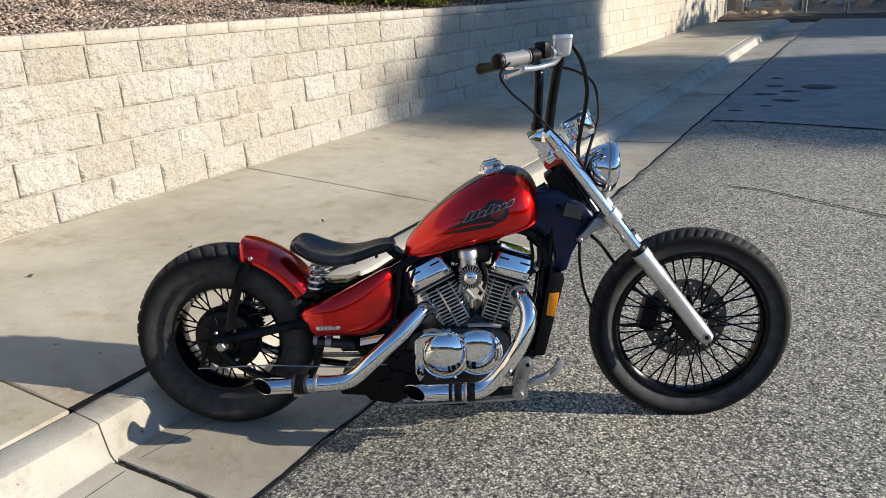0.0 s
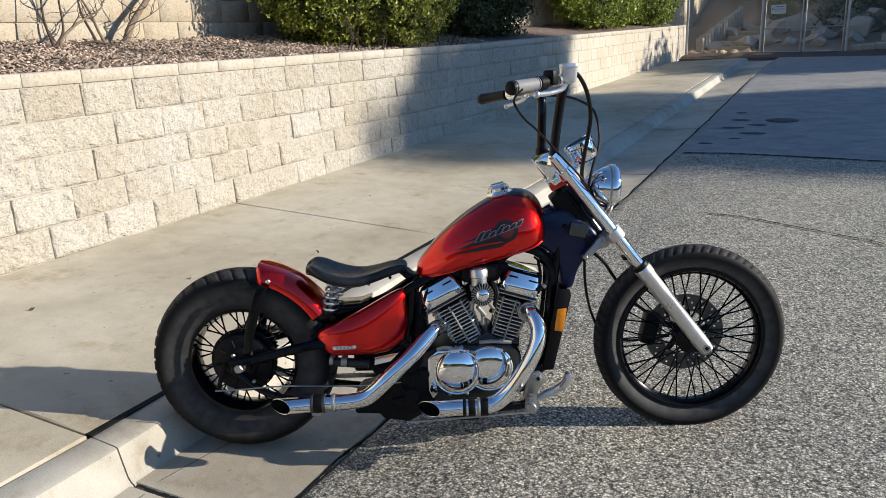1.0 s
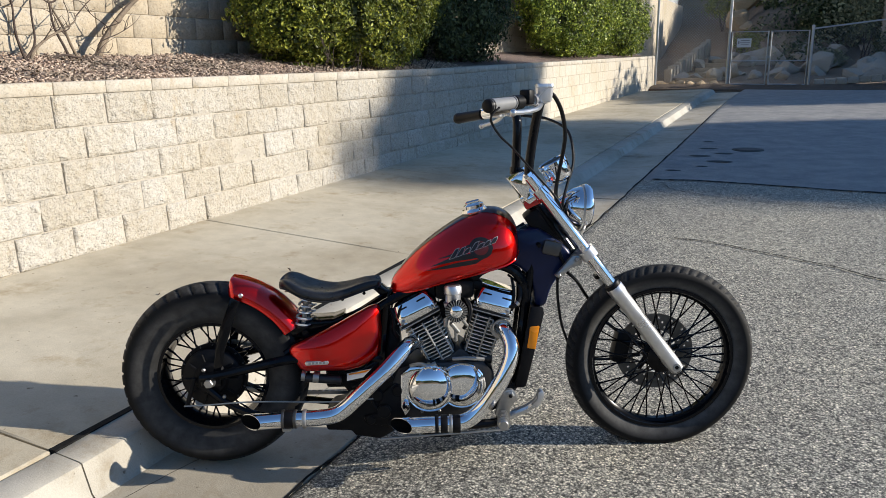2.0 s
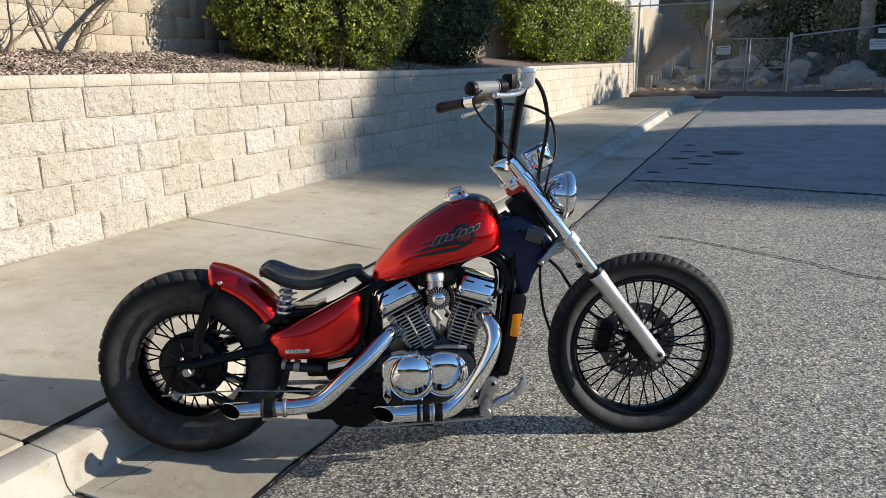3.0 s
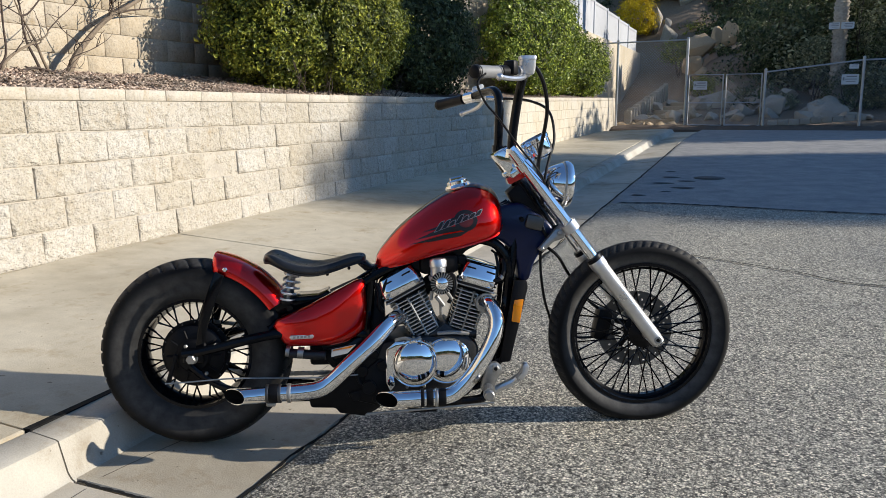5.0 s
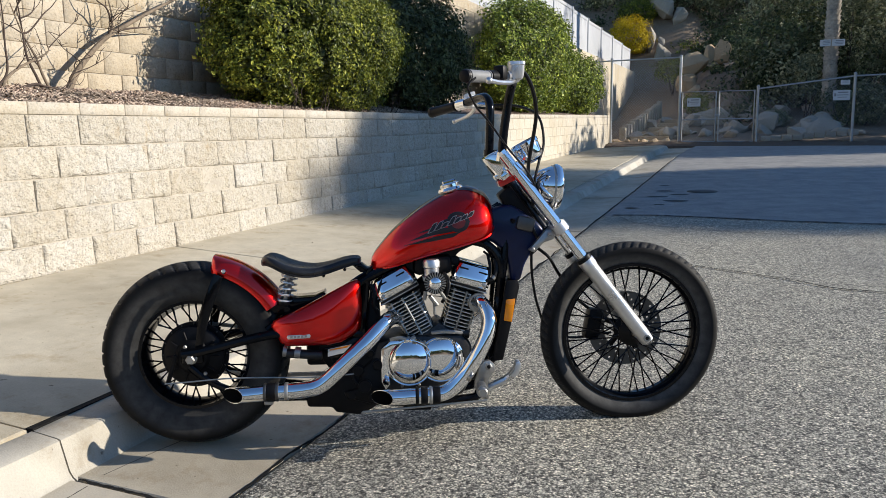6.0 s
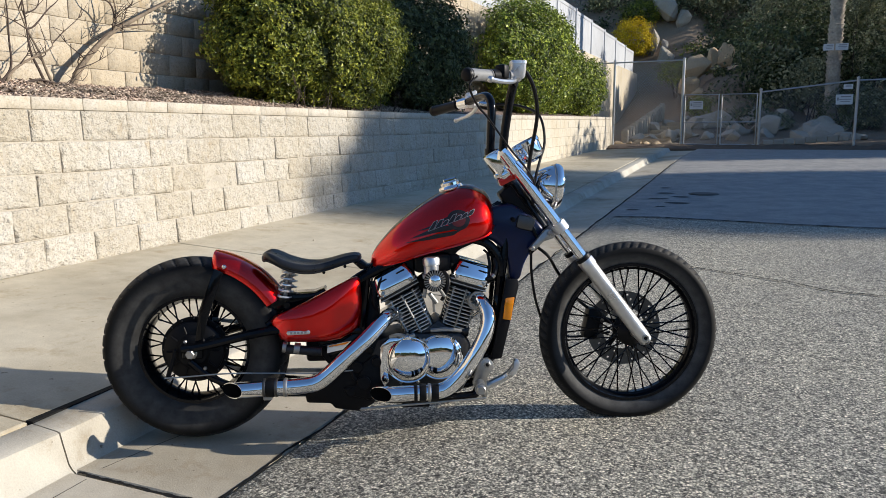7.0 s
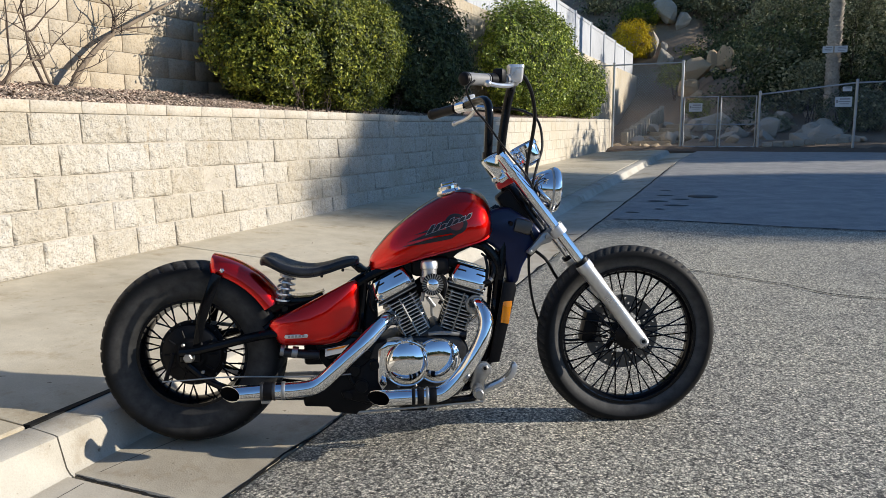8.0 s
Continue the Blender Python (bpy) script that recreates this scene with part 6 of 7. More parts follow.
# engine
case = bmesh.new()
prism(case, [(0.655, 0.39), (0.72, 0.41), (0.96, 0.41), (0.995, 0.37), (1.0, 0.26), (0.96, 0.185), (0.70, 0.18), (0.635, 0.22), (0.63, 0.33)], -0.1, 0.1, 0.015)
engine = bp("crankcase", case, CASE, "cast alloy crankcase")
bm = prism(bmesh.new(), [(0.60, 0.30), (0.65, 0.34), (0.69, 0.30), (0.69, 0.19), (0.63, 0.165), (0.54, 0.19), (0.53, 0.215), (0.58, 0.225)], -0.105, -0.07, 0.01)
bp("sprocket_housing", bm, SATIN, "black housing behind the crankcase")
bp("inner_frame", prism(bmesh.new(), [(0.50, 0.33), (0.61, 0.41), (0.635, 0.60), (0.66, 0.60), (0.67, 0.42), (0.645, 0.20), (0.54, 0.19), (0.52, 0.25)], -0.055, 0.055, 0.008), SATIN)
bp("engine_guard", prism(bmesh.new(), [(0.511, 0.285), (0.60, 0.385), (0.665, 0.395), (0.66, 0.30), (0.655, 0.20), (0.645, 0.155), (0.60, 0.129), (0.588, 0.125), (0.502, 0.138), (0.489, 0.157), (0.403, 0.161), (0.394, 0.206), (0.42, 0.235), (0.47, 0.245)], -0.096, 0.05, 0.008), SATIN, "black guard behind the crankcase")
for c_, r_ in (((0.585, 0.29), 0.02), ((0.56, 0.2), 0.016), ((0.63, 0.19), 0.014), ((0.63, 0.35), 0.013)):
    bp("guard_boss", disc(c_, r_, 0.094, 0.108), SATIN)
bp("guard_rib", pipe([(0.56, 0.30, 0.097), (0.575, 0.25, 0.1), (0.61, 0.235, 0.1), (0.635, 0.26, 0.097)], 0.007, 8), SATIN)
bp("peg_hanger", prism(bmesh.new(), [(0.443, 0.392), (0.62, 0.41), (0.60, 0.36), (0.532, 0.312), (0.481, 0.296), (0.46, 0.325)], -0.078, -0.05, 0.005), SATIN)
bp("housing_boss", disc((0.607, 0.235), 0.024, 0.1, 0.12), SATIN)
bp("housing_boss", disc((0.655, 0.31), 0.018, 0.1, 0.118), SATIN)


def dome(c, rx, rz, w0, depth, tilt, mat_, label, name):
    """A domed oval cover with a raised rim."""
    bm = bmesh.new()
    loops = []
    for k, d in ((1.04, 0.0), (1.05, 0.012), (1.0, 0.018), (0.96, 0.016), (0.94, 0.018), (0.9, 0.024), (0.8, 0.032), (0.65, 0.039), (0.45, 0.044), (0.2, 0.047), (0.02, 0.047)):
        ring = []
        for i in range(40):
            a = 2 * math.pi * i / 40
            x, z = rx * k * math.cos(a), rz * k * math.sin(a)
            ring.append(P(c[0] + x * math.cos(tilt) - z * math.sin(tilt), c[1] + x * math.sin(tilt) + z * math.cos(tilt), w0 + d * depth))
        loops.append(ring)
    rings(bm, loops)
    return bp(name, bm, mat_, label)


dome((0.768, 0.318), 0.083, 0.085, 0.1, 1.0, 0.0, CHROME, "polished chrome clutch cover", "clutch_cover")
dome((0.882, 0.320), 0.080, 0.080, 0.094, 0.62, 0.2, CHROME, "polished chrome case cover", "case_cover")
bm = prism(bmesh.new(), [(0.665, 0.37), (0.70, 0.40), (0.75, 0.40), (0.75, 0.37), (0.71, 0.36), (0.69, 0.30), (0.70, 0.24), (0.68, 0.215), (0.665, 0.25)], -0.118, -0.09, 0.008)
bp("case_rim", bm, CHROME, "chrome rim round the case cover")
for a in range(9):
    t = 2 * math.pi * a / 9 + 0.2
    bolt((0.768 + 0.089 * math.cos(t), 0.318 + 0.091 * math.sin(t), 0.108), 0.006, 0.008, STEEL)
bp("oil_cap", disc((0.765, 0.39), 0.016, 0.09, 0.125), CHROME)
bp("linkage", pipe([(0.70, 0.402, 0.11), (0.735, 0.41, 0.115), (0.765, 0.402, 0.115), (0.79, 0.41, 0.11)], 0.007, 8), STEEL)
bp("linkage", pipe([(0.85, 0.42, 0.1), (0.90, 0.425, 0.11), (0.96, 0.415, 0.1)], 0.007, 8), STEEL)
bp("starter", pipe([(0.88, 0.415, 0.06), (0.99, 0.405, 0.06)], 0.02, 12), CASE)

FIN_MESH = {}
for sgn, base, V, wide in ((-1, (0.826, 0.391), radians(27.0), 0.96), (1, (0.928, 0.391), radians(18.0), 0.88)):
    ax = Vector((sgn * math.sin(V), 0, math.cos(V)))
    rot = Matrix.Rotation(sgn * V, 3, "Y")
    o = P(base[0], base[1], 0)
    bm = tube(bmesh.new(), [o - ax * 0.02, o + ax * 0.2], 0.055, 24)
    cyl = bp("cylinder", bm, SATIN, "air-cooled cylinder with thin metal fins")
    for k in range(13):
        h = 0.012 + 0.0132 * k
        l = (0.100 + 0.0036 * k) * wide
        key = round(l, 4)
        if key not in FIN_MESH:
            b2 = bmesh.new()
            b2 = prism(b2, [(-l / 2, -0.0018), (l / 2, -0.0018), (l / 2, 0.0018), (-l / 2, 0.0018)], -0.078, 0.078)
            es = [e for e in b2.edges if abs(e.verts[0].co.z - e.verts[1].co.z) > 0.002]
            bmesh.ops.bevel(b2, geom=es, offset=0.02, segments=3, affect="EDGES", profile=0.5)
            FIN_MESH[key] = finish(b2, "fin", 0.5)
            FIN_MESH[key].materials.append(FIN)
        ob = part("fin", FIN_MESH[key], FIN, cyl)
        ob.matrix_local = Matrix.Translation(o + ax * h) @ rot.to_4x4()
    for dx, dw in ((-0.045, 0.07), (0.045, 0.07), (0.0, 0.079)):
        p = o + rot @ Vector((dx, -dw, 0.0))
        part("stud", tube(bmesh.new(), [p, p + ax * 0.178], 0.004, 6), STEEL, cyl)
    hc = o + ax * 0.205
    bm = box(bmesh.new(), hc, (0.152 * wide, 0.165, 0.042), 0.01, rot, 2)
    head = bp("cylinder_head", bm, CASE, "cast alloy cylinder head")
    for k in range(3):
        bm = box(bmesh.new(), hc + ax * (-0.014 + 0.013 * k), (0.16 * wide, 0.172, 0.004), 0.001, rot)
        bp("fin", bm, FIN, "", head)
    bm = bmesh.new()
    lo = []
    for k, (l, w_, d) in enumerate(((0.163, 0.19, -0.024), (0.168, 0.196, -0.018), (0.168, 0.196, 0.0), (0.165, 0.190, 0.007), (0.158, 0.175, 0.024), (0.148, 0.157, 0.042), (0.135, 0.12, 0.049), (0.12, 0.08, 0.051))):
        ring = []
        for i in range(32):
            a = 2 * math.pi * i / 32
            ca, sa = math.cos(a), math.sin(a)
            e = 0.38
            ring.append(hc + ax * (0.024 + d) + rot @ Vector((wide * l / 2 * math.copysign(abs(ca) ** e, ca), w_ / 2 * math.copysign(abs(sa) ** e, sa), 0)))
        lo.append(ring)
    rings(bm, lo)
    cov = bp("rocker_cover", bm, CHROME, "chrome rocker cover", None, 0.5)
    for k in (-1, 1):
        bm = box(bmesh.new(), hc + ax * 0.052 + rot @ Vector((0.036 * k, -0.085, 0)), (0.034, 0.008, 0.005), 0.002, rot)
        bp("slot", bm, SATIN, "", cov)
    for k in (-1, 1):
        c_ = hc + ax * 0.012 + rot @ Vector((0.058 * k * wide, -0.097, 0))
        b2 = lathe(bmesh.new(), [(0, 0.0), (0.007, 0.0), (0.007, -0.008), (0, -0.01)], 6, c_)
        bp("bolt", b2, STEEL, "", cov)
    bp("plug_lead", pipe([(hc.x + 0.075 * sgn, hc.z - 0.01, 0.03), (hc.x + 0.10 * sgn, hc.z + 0.01, 0.045), (hc.x + 0.105 * sgn, hc.z + 0.07, 0.04), (hc.x + 0.06 * sgn, hc.z + 0.11, 0.02)], 0.0042, 8), HOSE, "black ignition lead")

bp("cylinder_base", prism(bmesh.new(), [(0.80, 0.40), (0.955, 0.40), (0.915, 0.425), (0.878, 0.455), (0.84, 0.425)], -0.085, 0.085, 0.006), CASE, "cast base between the cylinders")
# carburettor
bp("carburettor", disc((0.86, 0.60), 0.03, 0.02, 0.15), CAST, "small alloy carburettor between the cylinders")
bm = lathe(bmesh.new(), [(0.0, -0.14), (0.037, -0.142), (0.038, -0.158), (0.03, -0.162), (0.0, -0.162)], 32, (0.862, 0, 0.608))
cc = bp("carburettor_cover", bm, SATIN, "round finned cover")
bp("cover_dome", lathe(bmesh.new(), [(0.0215, -0.16), (0.022, -0.168), (0.018, -0.173), (0.009, -0.176), (0.0, -0.177)], 28, (0.862, 0, 0.608)), CHROME, "chrome dome", cc)
for k in range(24):
    a = 2 * math.pi * k / 24
    bm = box(bmesh.new(), P(0.862 + 0.0305 * math.cos(a), 0.608 + 0.0305 * math.sin(a), 0.165), (0.015, 0.012, 0.0032), 0, Matrix.Rotation(-a, 3, "Y"))
    bp("rib", bm, STEEL, "", cc)
bm = lathe(bmesh.new(), [(0, -0.045), (0.031, -0.045), (0.033, -0.03), (0.027, -0.026), (0.027, 0.0), (0.031, 0.003), (0.031, 0.022), (0.026, 0.03), (0.01, 0.033), (0, 0.033)], 28, P(0.853, 0.655, 0.1), "Z")
bp("carburettor_top", bm, ALLOY, "silver vacuum cap")
for a, b, r in (((0.845, 0.56, 0.13), (0.87, 0.525, 0.12), 0.012), ((0.88, 0.575, 0.13), (0.90, 0.545, 0.11), 0.009), ((0.83, 0.575, 0.12), (0.825, 0.545, 0.12), 0.01), ((0.86, 0.545, 0.12), (0.862, 0.49, 0.11), 0.008)):
    bp("fitting", pipe([a, b], r * 0.7, 10), CAST)
bp("intake", pipe([(0.80, 0.56, 0.0), (0.86, 0.6, 0.02), (0.93, 0.56, 0.0)], 0.03, 12), SATIN)
bp("air_box", box(bmesh.new(), P(0.86, 0.66, 0.0), (0.14, 0.15, 0.07), 0.02, None, 2), SATIN, "black air box under the tank")
bp("backbone", prism(bmesh.new(), [(0.64, 0.64), (0.80, 0.63), (0.92, 0.662), (0.96, 0.702), (1.04, 0.735), (1.04, 0.765), (0.9, 0.72), (0.7, 0.67)], -0.05, 0.05, 0.008), SATIN, "black frame backbone under the tank")
bp("coil", box(bmesh.new(), P(0.93, 0.672, 0.03), (0.06, 0.05, 0.035), 0.012, Matrix.Rotation(0.25, 3, "Y"), 2), SATIN)


# exhausts
def exhaust(pts, r, cut, label):
    path = smooth_path([P(*p) for p in pts], 8)
    bm = bmesh.new()
    seg = 24
    up = Vector((0, 0, 1))
    outer = []
    n = len(path)
    for i, p in enumerate(path):
        d = (path[min(i + 1, n - 1)] - path[max(i - 1, 0)]).normalized()
        a = (up - d * up.dot(d)).normalized()
        b = d.cross(a)
        ring = []
        for k in range(seg):
            t = 2 * math.pi * k / seg
            o = math.cos(t) * a + math.sin(t) * b
            q = p + r * o
            start = path[-1].x + 2.2 * cut
            if p.x < start:
                end = path[-1].x + cut * (0.5 - 0.5 * o.y)
                q.x = start + (end - start) * (start - p.x) / (start - path[-1].x)
            ring.append(q)
        outer.append(ring)
    c = path[-1]
    rim0 = [p + (Vector((p.x, c.y, c.z)) - p) * 0.03 + Vector((-0.0008, 0, 0)) for p in outer[-1]]
    rim1 = [p + (Vector((p.x, c.y, c.z)) - p) * 0.1 for p in outer[-1]]
    inw = path[-8] - path[-1]
    deep = [Vector((p.x, c.y, c.z)) + (p - Vector((p.x, c.y, c.z))) * 0.8 + inw.normalized() * 0.1 for p in rim1]
    outer += [rim0, rim1, deep]
    rings(bm, outer)
    me_ob = bp("exhaust_pipe", bm, CHROME, label, None, 0.8)
    me_ob.data.materials.append(SOOT)
    for f in me_ob.data.polygons[-seg - 2:]:
        f.material_index = 1
    return me_ob


ex1 = exhaust([(0.735, 0.475, 0.05), (0.705, 0.482, 0.09), (0.667, 0.458, 0.138), (0.611, 0.402, 0.175), (0.532, 0.328, 0.195), (0.462, 0.27, 0.2), (0.40, 0.255, 0.2), (0.30, 0.252, 0.203), (0.22, 0.249, 0.206), (0.128, 0.247, 0.21)], 0.0275, 0.075, "chrome rear exhaust pipe with a slash-cut tip")
ex2 = exhaust([(1.0, 0.525, 0.06), (1.032, 0.518, 0.11), (1.05, 0.478, 0.15), (1.042, 0.425, 0.17), (1.008, 0.355, 0.18), (0.96, 0.283, 0.18), (0.905, 0.23, 0.18), (0.85, 0.216, 0.182), (0.76, 0.214, 0.185), (0.70, 0.213, 0.186), (0.63, 0.213, 0.188)], 0.0275, 0.075, "chrome front exhaust pipe with a slash-cut tip")


def band(s, l, z, w_, r, mat_, parent, name="clamp"):
    bm = lathe(bmesh.new(), [(0.026, -l / 2), (r, -l / 2), (r + 0.0012, -l / 2 + 0.003), (r + 0.0012, l / 2 - 0.003), (r, l / 2), (0.026, l / 2)], 28, P(s, z, w_), "X")
    return bp(name, bm, mat_, "", parent)


for s, l, m_, r in ((0.274, 0.01, DISC, 0.031), (0.294, 0.03, SATIN, 0.0305), (0.314, 0.01, DISC, 0.031), (0.345, 0.012, STEEL, 0.031)):
    band(s, l, 0.2522, 0.2026, r, m_, ex1)
bm = box(bmesh.new(), P(0.285, 0.218, 0.21), (0.03, 0.014, 0.014), 0.003)
bp("clamp_bolt", bm, STEEL, "", ex1)
for s, l, m_, r in ((0.79, 0.012, SATIN, 0.0305), (0.815, 0.024, SATIN, 0.0305), (0.858, 0.026, SATIN, 0.0305), (0.838, 0.01, STEEL, 0.031)):
    band(s, l, 0.215, 0.1835, r, m_, ex2)
bp("flange", lathe(bmesh.new(), [(0.02, -0.006), (0.034, -0.006), (0.036, 0.0), (0.034, 0.006), (0.02, 0.006)], 20, P(1.02, 0.52, 0.092)), STEEL, "", ex2)
bm = prism(bmesh.new(), [(0.592, 0.156), (0.60, 0.165), (0.98, 0.186), (1.04, 0.190), (1.04, 0.183), (0.66, 0.160)], -0.178, -0.17, 0.002)
bp("brake_link", bm, STEEL, "flat steel link bar under the pipes")
bm = box(bmesh.new(), P(0.79, 0.166, 0.165), (0.1, 0.012, 0.014), 0.003)
bp("mount", bm, SATIN)

# footpeg and pedal
bm = prism(bmesh.new(), [(0.992, 0.235), (1.004, 0.222), (1.030, 0.185), (1.048, 0.182), (1.046, 0.255), (1.072, 0.290), (1.068, 0.312), (1.050, 0.328), (1.028, 0.324), (1.012, 0.300)], -0.165, -0.145, 0.007)
plate = bp("peg_plate", bm, STEEL, "alloy footpeg plate")
bolt((1.046, 0.306, 0.165), 0.014, 0.008, STEEL, plate)
bolt((1.046, 0.306, 0.172), 0.007, 0.006, SATIN, plate)
peg = bp("footpeg", tube(bmesh.new(), [P(1.022, 0.232, 0.15), P(1.018, 0.238, 0.19), P(1.014, 0.240, 0.258), P(1.0135, 0.2403, 0.264), P(1.0133, 0.2404, 0.267)], [0.014, 0.015, 0.0165, 0.0165, 0.013], 18), STEEL, "knurled metal footpeg")
for k in range(6):
    bm = lathe(bmesh.new(), [(0.014, -0.0035), (0.0185 + 0.0006 * k, -0.003), (0.0185 + 0.0006 * k, 0.003), (0.014, 0.0035)], 18, P(1.0195 - 0.001 * k, 0.236 + 0.0008 * k, 0.172 + 0.0145 * k))
    bp("peg_ring", bm, STEEL, "", peg)
bm = tube(bmesh.new(), smooth_path([P(1.04, 0.212, 0.13), P(1.075, 0.232, 0.135), P(1.11, 0.25, 0.14), P(1.14, 0.278, 0.15), P(1.155, 0.312, 0.155)], 4), [0.012 + 0.003 * math.sin(i * 0.2) for i in range(17)], 10)
pedal = bp("brake_pedal", bm, ALLOY, "alloy brake pedal")
bm = bmesh.new()
tip = [(1.118, 0.268), (1.138, 0.290), (1.142, 0.318), (1.158, 0.322), (1.164, 0.302), (1.152, 0.272), (1.132, 0.254)]
prism(bm, tip, -0.172, -0.138, 0.005)
bp("pedal_pad", bm, ALLOY, "", pedal)
bp("side_stand", pipe([(0.98, 0.18, -0.1), (0.95, 0.10, -0.17), (0.92, 0.03, -0.23)], 0.012, 8), BLACK, "side stand on the far side")

# radiator
RA = [(1.13, 0.59), (1.168, 0.585), (1.106, 0.31), (1.072, 0.31)]
bp("radiator", prism(bmesh.new(), RA, -0.092, 0.10, 0.006), SATIN, "black radiator with side shrouds")
bp("radiator_shroud", prism(bmesh.new(), [(1.122, 0.60), (1.166, 0.598), (1.17, 0.575), (1.108, 0.31), (1.066, 0.307), (1.09, 0.42)], -0.108, -0.093, 0.006), SATIN)
bp("side_reflector", prism(bmesh.new(), [(1.120, 0.531), (1.153, 0.534), (1.140, 0.45), (1.110, 0.456)], -0.116, -0.107, 0.003), AMBER, "amber side reflector")
for k in range(18):
    f = k / 17
    bm = tube(bmesh.new(), [P(1.162 - 0.056 * f, 0.57 - 0.245 * f, -0.095), P(1.162 - 0.056 * f, 0.57 - 0.245 * f, 0.088)], 0.004, 5)
    bp("core_row", bm, CAST)
bp("radiator_hose", pipe([(1.10, 0.33, 0.05), (1.04, 0.28, 0.08), (0.99, 0.25, 0.09)], 0.016, 10), HOSE)
for w_ in (0.058, -0.058):
    bp("frame_loop", pipe([(1.0, 0.742, w_ * 0.8), (1.05, 0.728, w_), (1.085, 0.70, w_), (1.104, 0.66, w_), (1.106, 0.60, w_), (1.098, 0.52, w_)], 0.017, 10), BLACK, "black curved frame tube")
bp("coolant_hose", pipe([(1.0, 0.60, 0.07), (1.04, 0.595, 0.085), (1.075, 0.605, 0.085), (1.09, 0.635, 0.075), (1.088, 0.67, 0.06)], 0.008, 8), HOSE)
bp("coolant_hose", pipe([(1.02, 0.56, 0.06), (1.055, 0.59, 0.075), (1.068, 0.64, 0.07), (1.062, 0.69, 0.05)], 0.0055, 8), HOSE)
bp("hose_clip", pipe([(1.074, 0.604, 0.085), (1.082, 0.612, 0.083)], 0.0095, 10), STEEL)

# neck covers
NC = [(1.06, 0.845), (1.10, 0.862), (1.15, 0.866), (1.188, 0.845), (1.25, 0.80), (1.275, 0.770), (1.236, 0.709), (1.200, 0.65), (1.182, 0.585), (1.145, 0.586), (1.138, 0.655), (1.118, 0.702), (1.085, 0.730), (1.04, 0.745), (1.04, 0.79)]
bp("neck_cover", prism(bmesh.new(), NC, -0.058, 0.058, 0.016, 3), SKY_BLACK, "glossy black frame neck cover, coloured blue for the reflected sky")
bp("head_block", prism(bmesh.new(), [(1.104, 0.90), (1.15, 0.935), (1.25, 0.80), (1.18, 0.79)], -0.04, 0.04, 0.01), SATIN)
bp("ignition_box", box(bmesh.new(), P(1.20, 0.796, 0.064), (0.066, 0.022, 0.05), 0.009, Matrix.Rotation(0.25, 3, "Y"), 2), DISC, "grey ignition box")
bp("ignition_lock", pipe([(1.152, 0.81, 0.055), (1.156, 0.806, 0.068)], 0.008, 12), SATIN)
bp("red_cover", box(bmesh.new(), P(1.135, 0.952, 0.03), (0.065, 0.06, 0.025), 0.006, Matrix.Rotation(-0.45, 3, "Y"), 2), LAMP_RED, "small red lens by the steering head")
bp("chrome_bracket", box(bmesh.new(), P(1.112, 0.972, 0.03), (0.05, 0.07, 0.018), 0.005, Matrix.Rotation(-0.45, 3, "Y"), 2), CHROME)
bp("horn", disc((1.27, 0.76), 0.035, -0.02, 0.02), BLACK)

# fork
T0, T1 = Vector((1.115, 0, 1.045)), Vector((1.648, 0, 0.362))
FD = (T1 - T0).normalized()
for w_ in (0.092, -0.092):
    a = P(T0.x, T0.z, w_)
    b = P(T1.x, T1.z, w_)
    split = a.lerp(b, 0.555)
    leg = bp("fork_tube", tube(bmesh.new(), [a, split + FD * 0.05], 0.0195, 20), CHROME, "chrome fork tube")
    bm = tube(bmesh.new(), [split, split + FD * 0.006, split + FD * 0.03, split + FD * 0.04, b - FD * 0.03, b, b + FD * 0.012], [0.027, 0.030, 0.030, 0.0275, 0.0265, 0.024, 0.012], 22)
    bp("fork_slider", bm, ALLOY, "satin aluminium fork slider", leg)
    bp("dust_seal", tube(bmesh.new(), [split - FD * 0.012, split + FD * 0.004], 0.0285, 20), SATIN, "", leg)
    bp("fork_cap", tube(bmesh.new(), [a - FD * 0.012, a + FD * 0.004], 0.017, 6), CHROME, "", leg)
    bm = lathe(bmesh.new(), [(0, -w_ - 0.0265), (0.014, -w_ - 0.0265), (0.014, -w_ - 0.029), (0.009, -w_ - 0.0295), (0.008, -w_ - 0.026), (0, -w_ - 0.026)], 20, (1.638, 0, 0.376))
    bp("axle_end", bm, STEEL, "", leg)
bolt((1.638, 0.376, 0.117), 0.007, 0.004, SATIN)
bp("front_axle", tube(bmesh.new(), [P(1.609, 0.384, 0.1), P(1.609, 0.384, -0.1)], 0.011, 12), STEEL)
for f, th in ((0.075, 0.028), (0.384, 0.034)):
    c = T0.lerp(T1, f)
    bm = bmesh.new()
    q = FD.to_track_quat("Z", "Y").to_matrix()
    for w_ in (0.092, -0.092):
        tube(bm, [P(c.x, c.z, w_) - FD * th / 2, P(c.x, c.z, w_) + FD * th / 2], 0.03, 20)
    back = Vector((-FD.z, 0, FD.x)) * -1
    box(bm, c + Vector((-0.028 * abs(FD.z), 0, -0.028 * FD.x)), (0.06, 0.19, th * 0.85), 0.008, Matrix.Rotation(math.atan2(FD.x, -FD.z) * -1, 3, "Y"), 2)
    bp("triple_clamp", bm, ALLOY if f > 0.2 else CHROME, "polished alloy fork clamp", None, 0.5)
bp("steering_stem", tube(bmesh.new(), [Vector((1.09, 0, 1.02)), Vector((1.285, 0, 0.755))], 0.028, 16), BLACK)
c = T0.lerp(T1, 0.36)
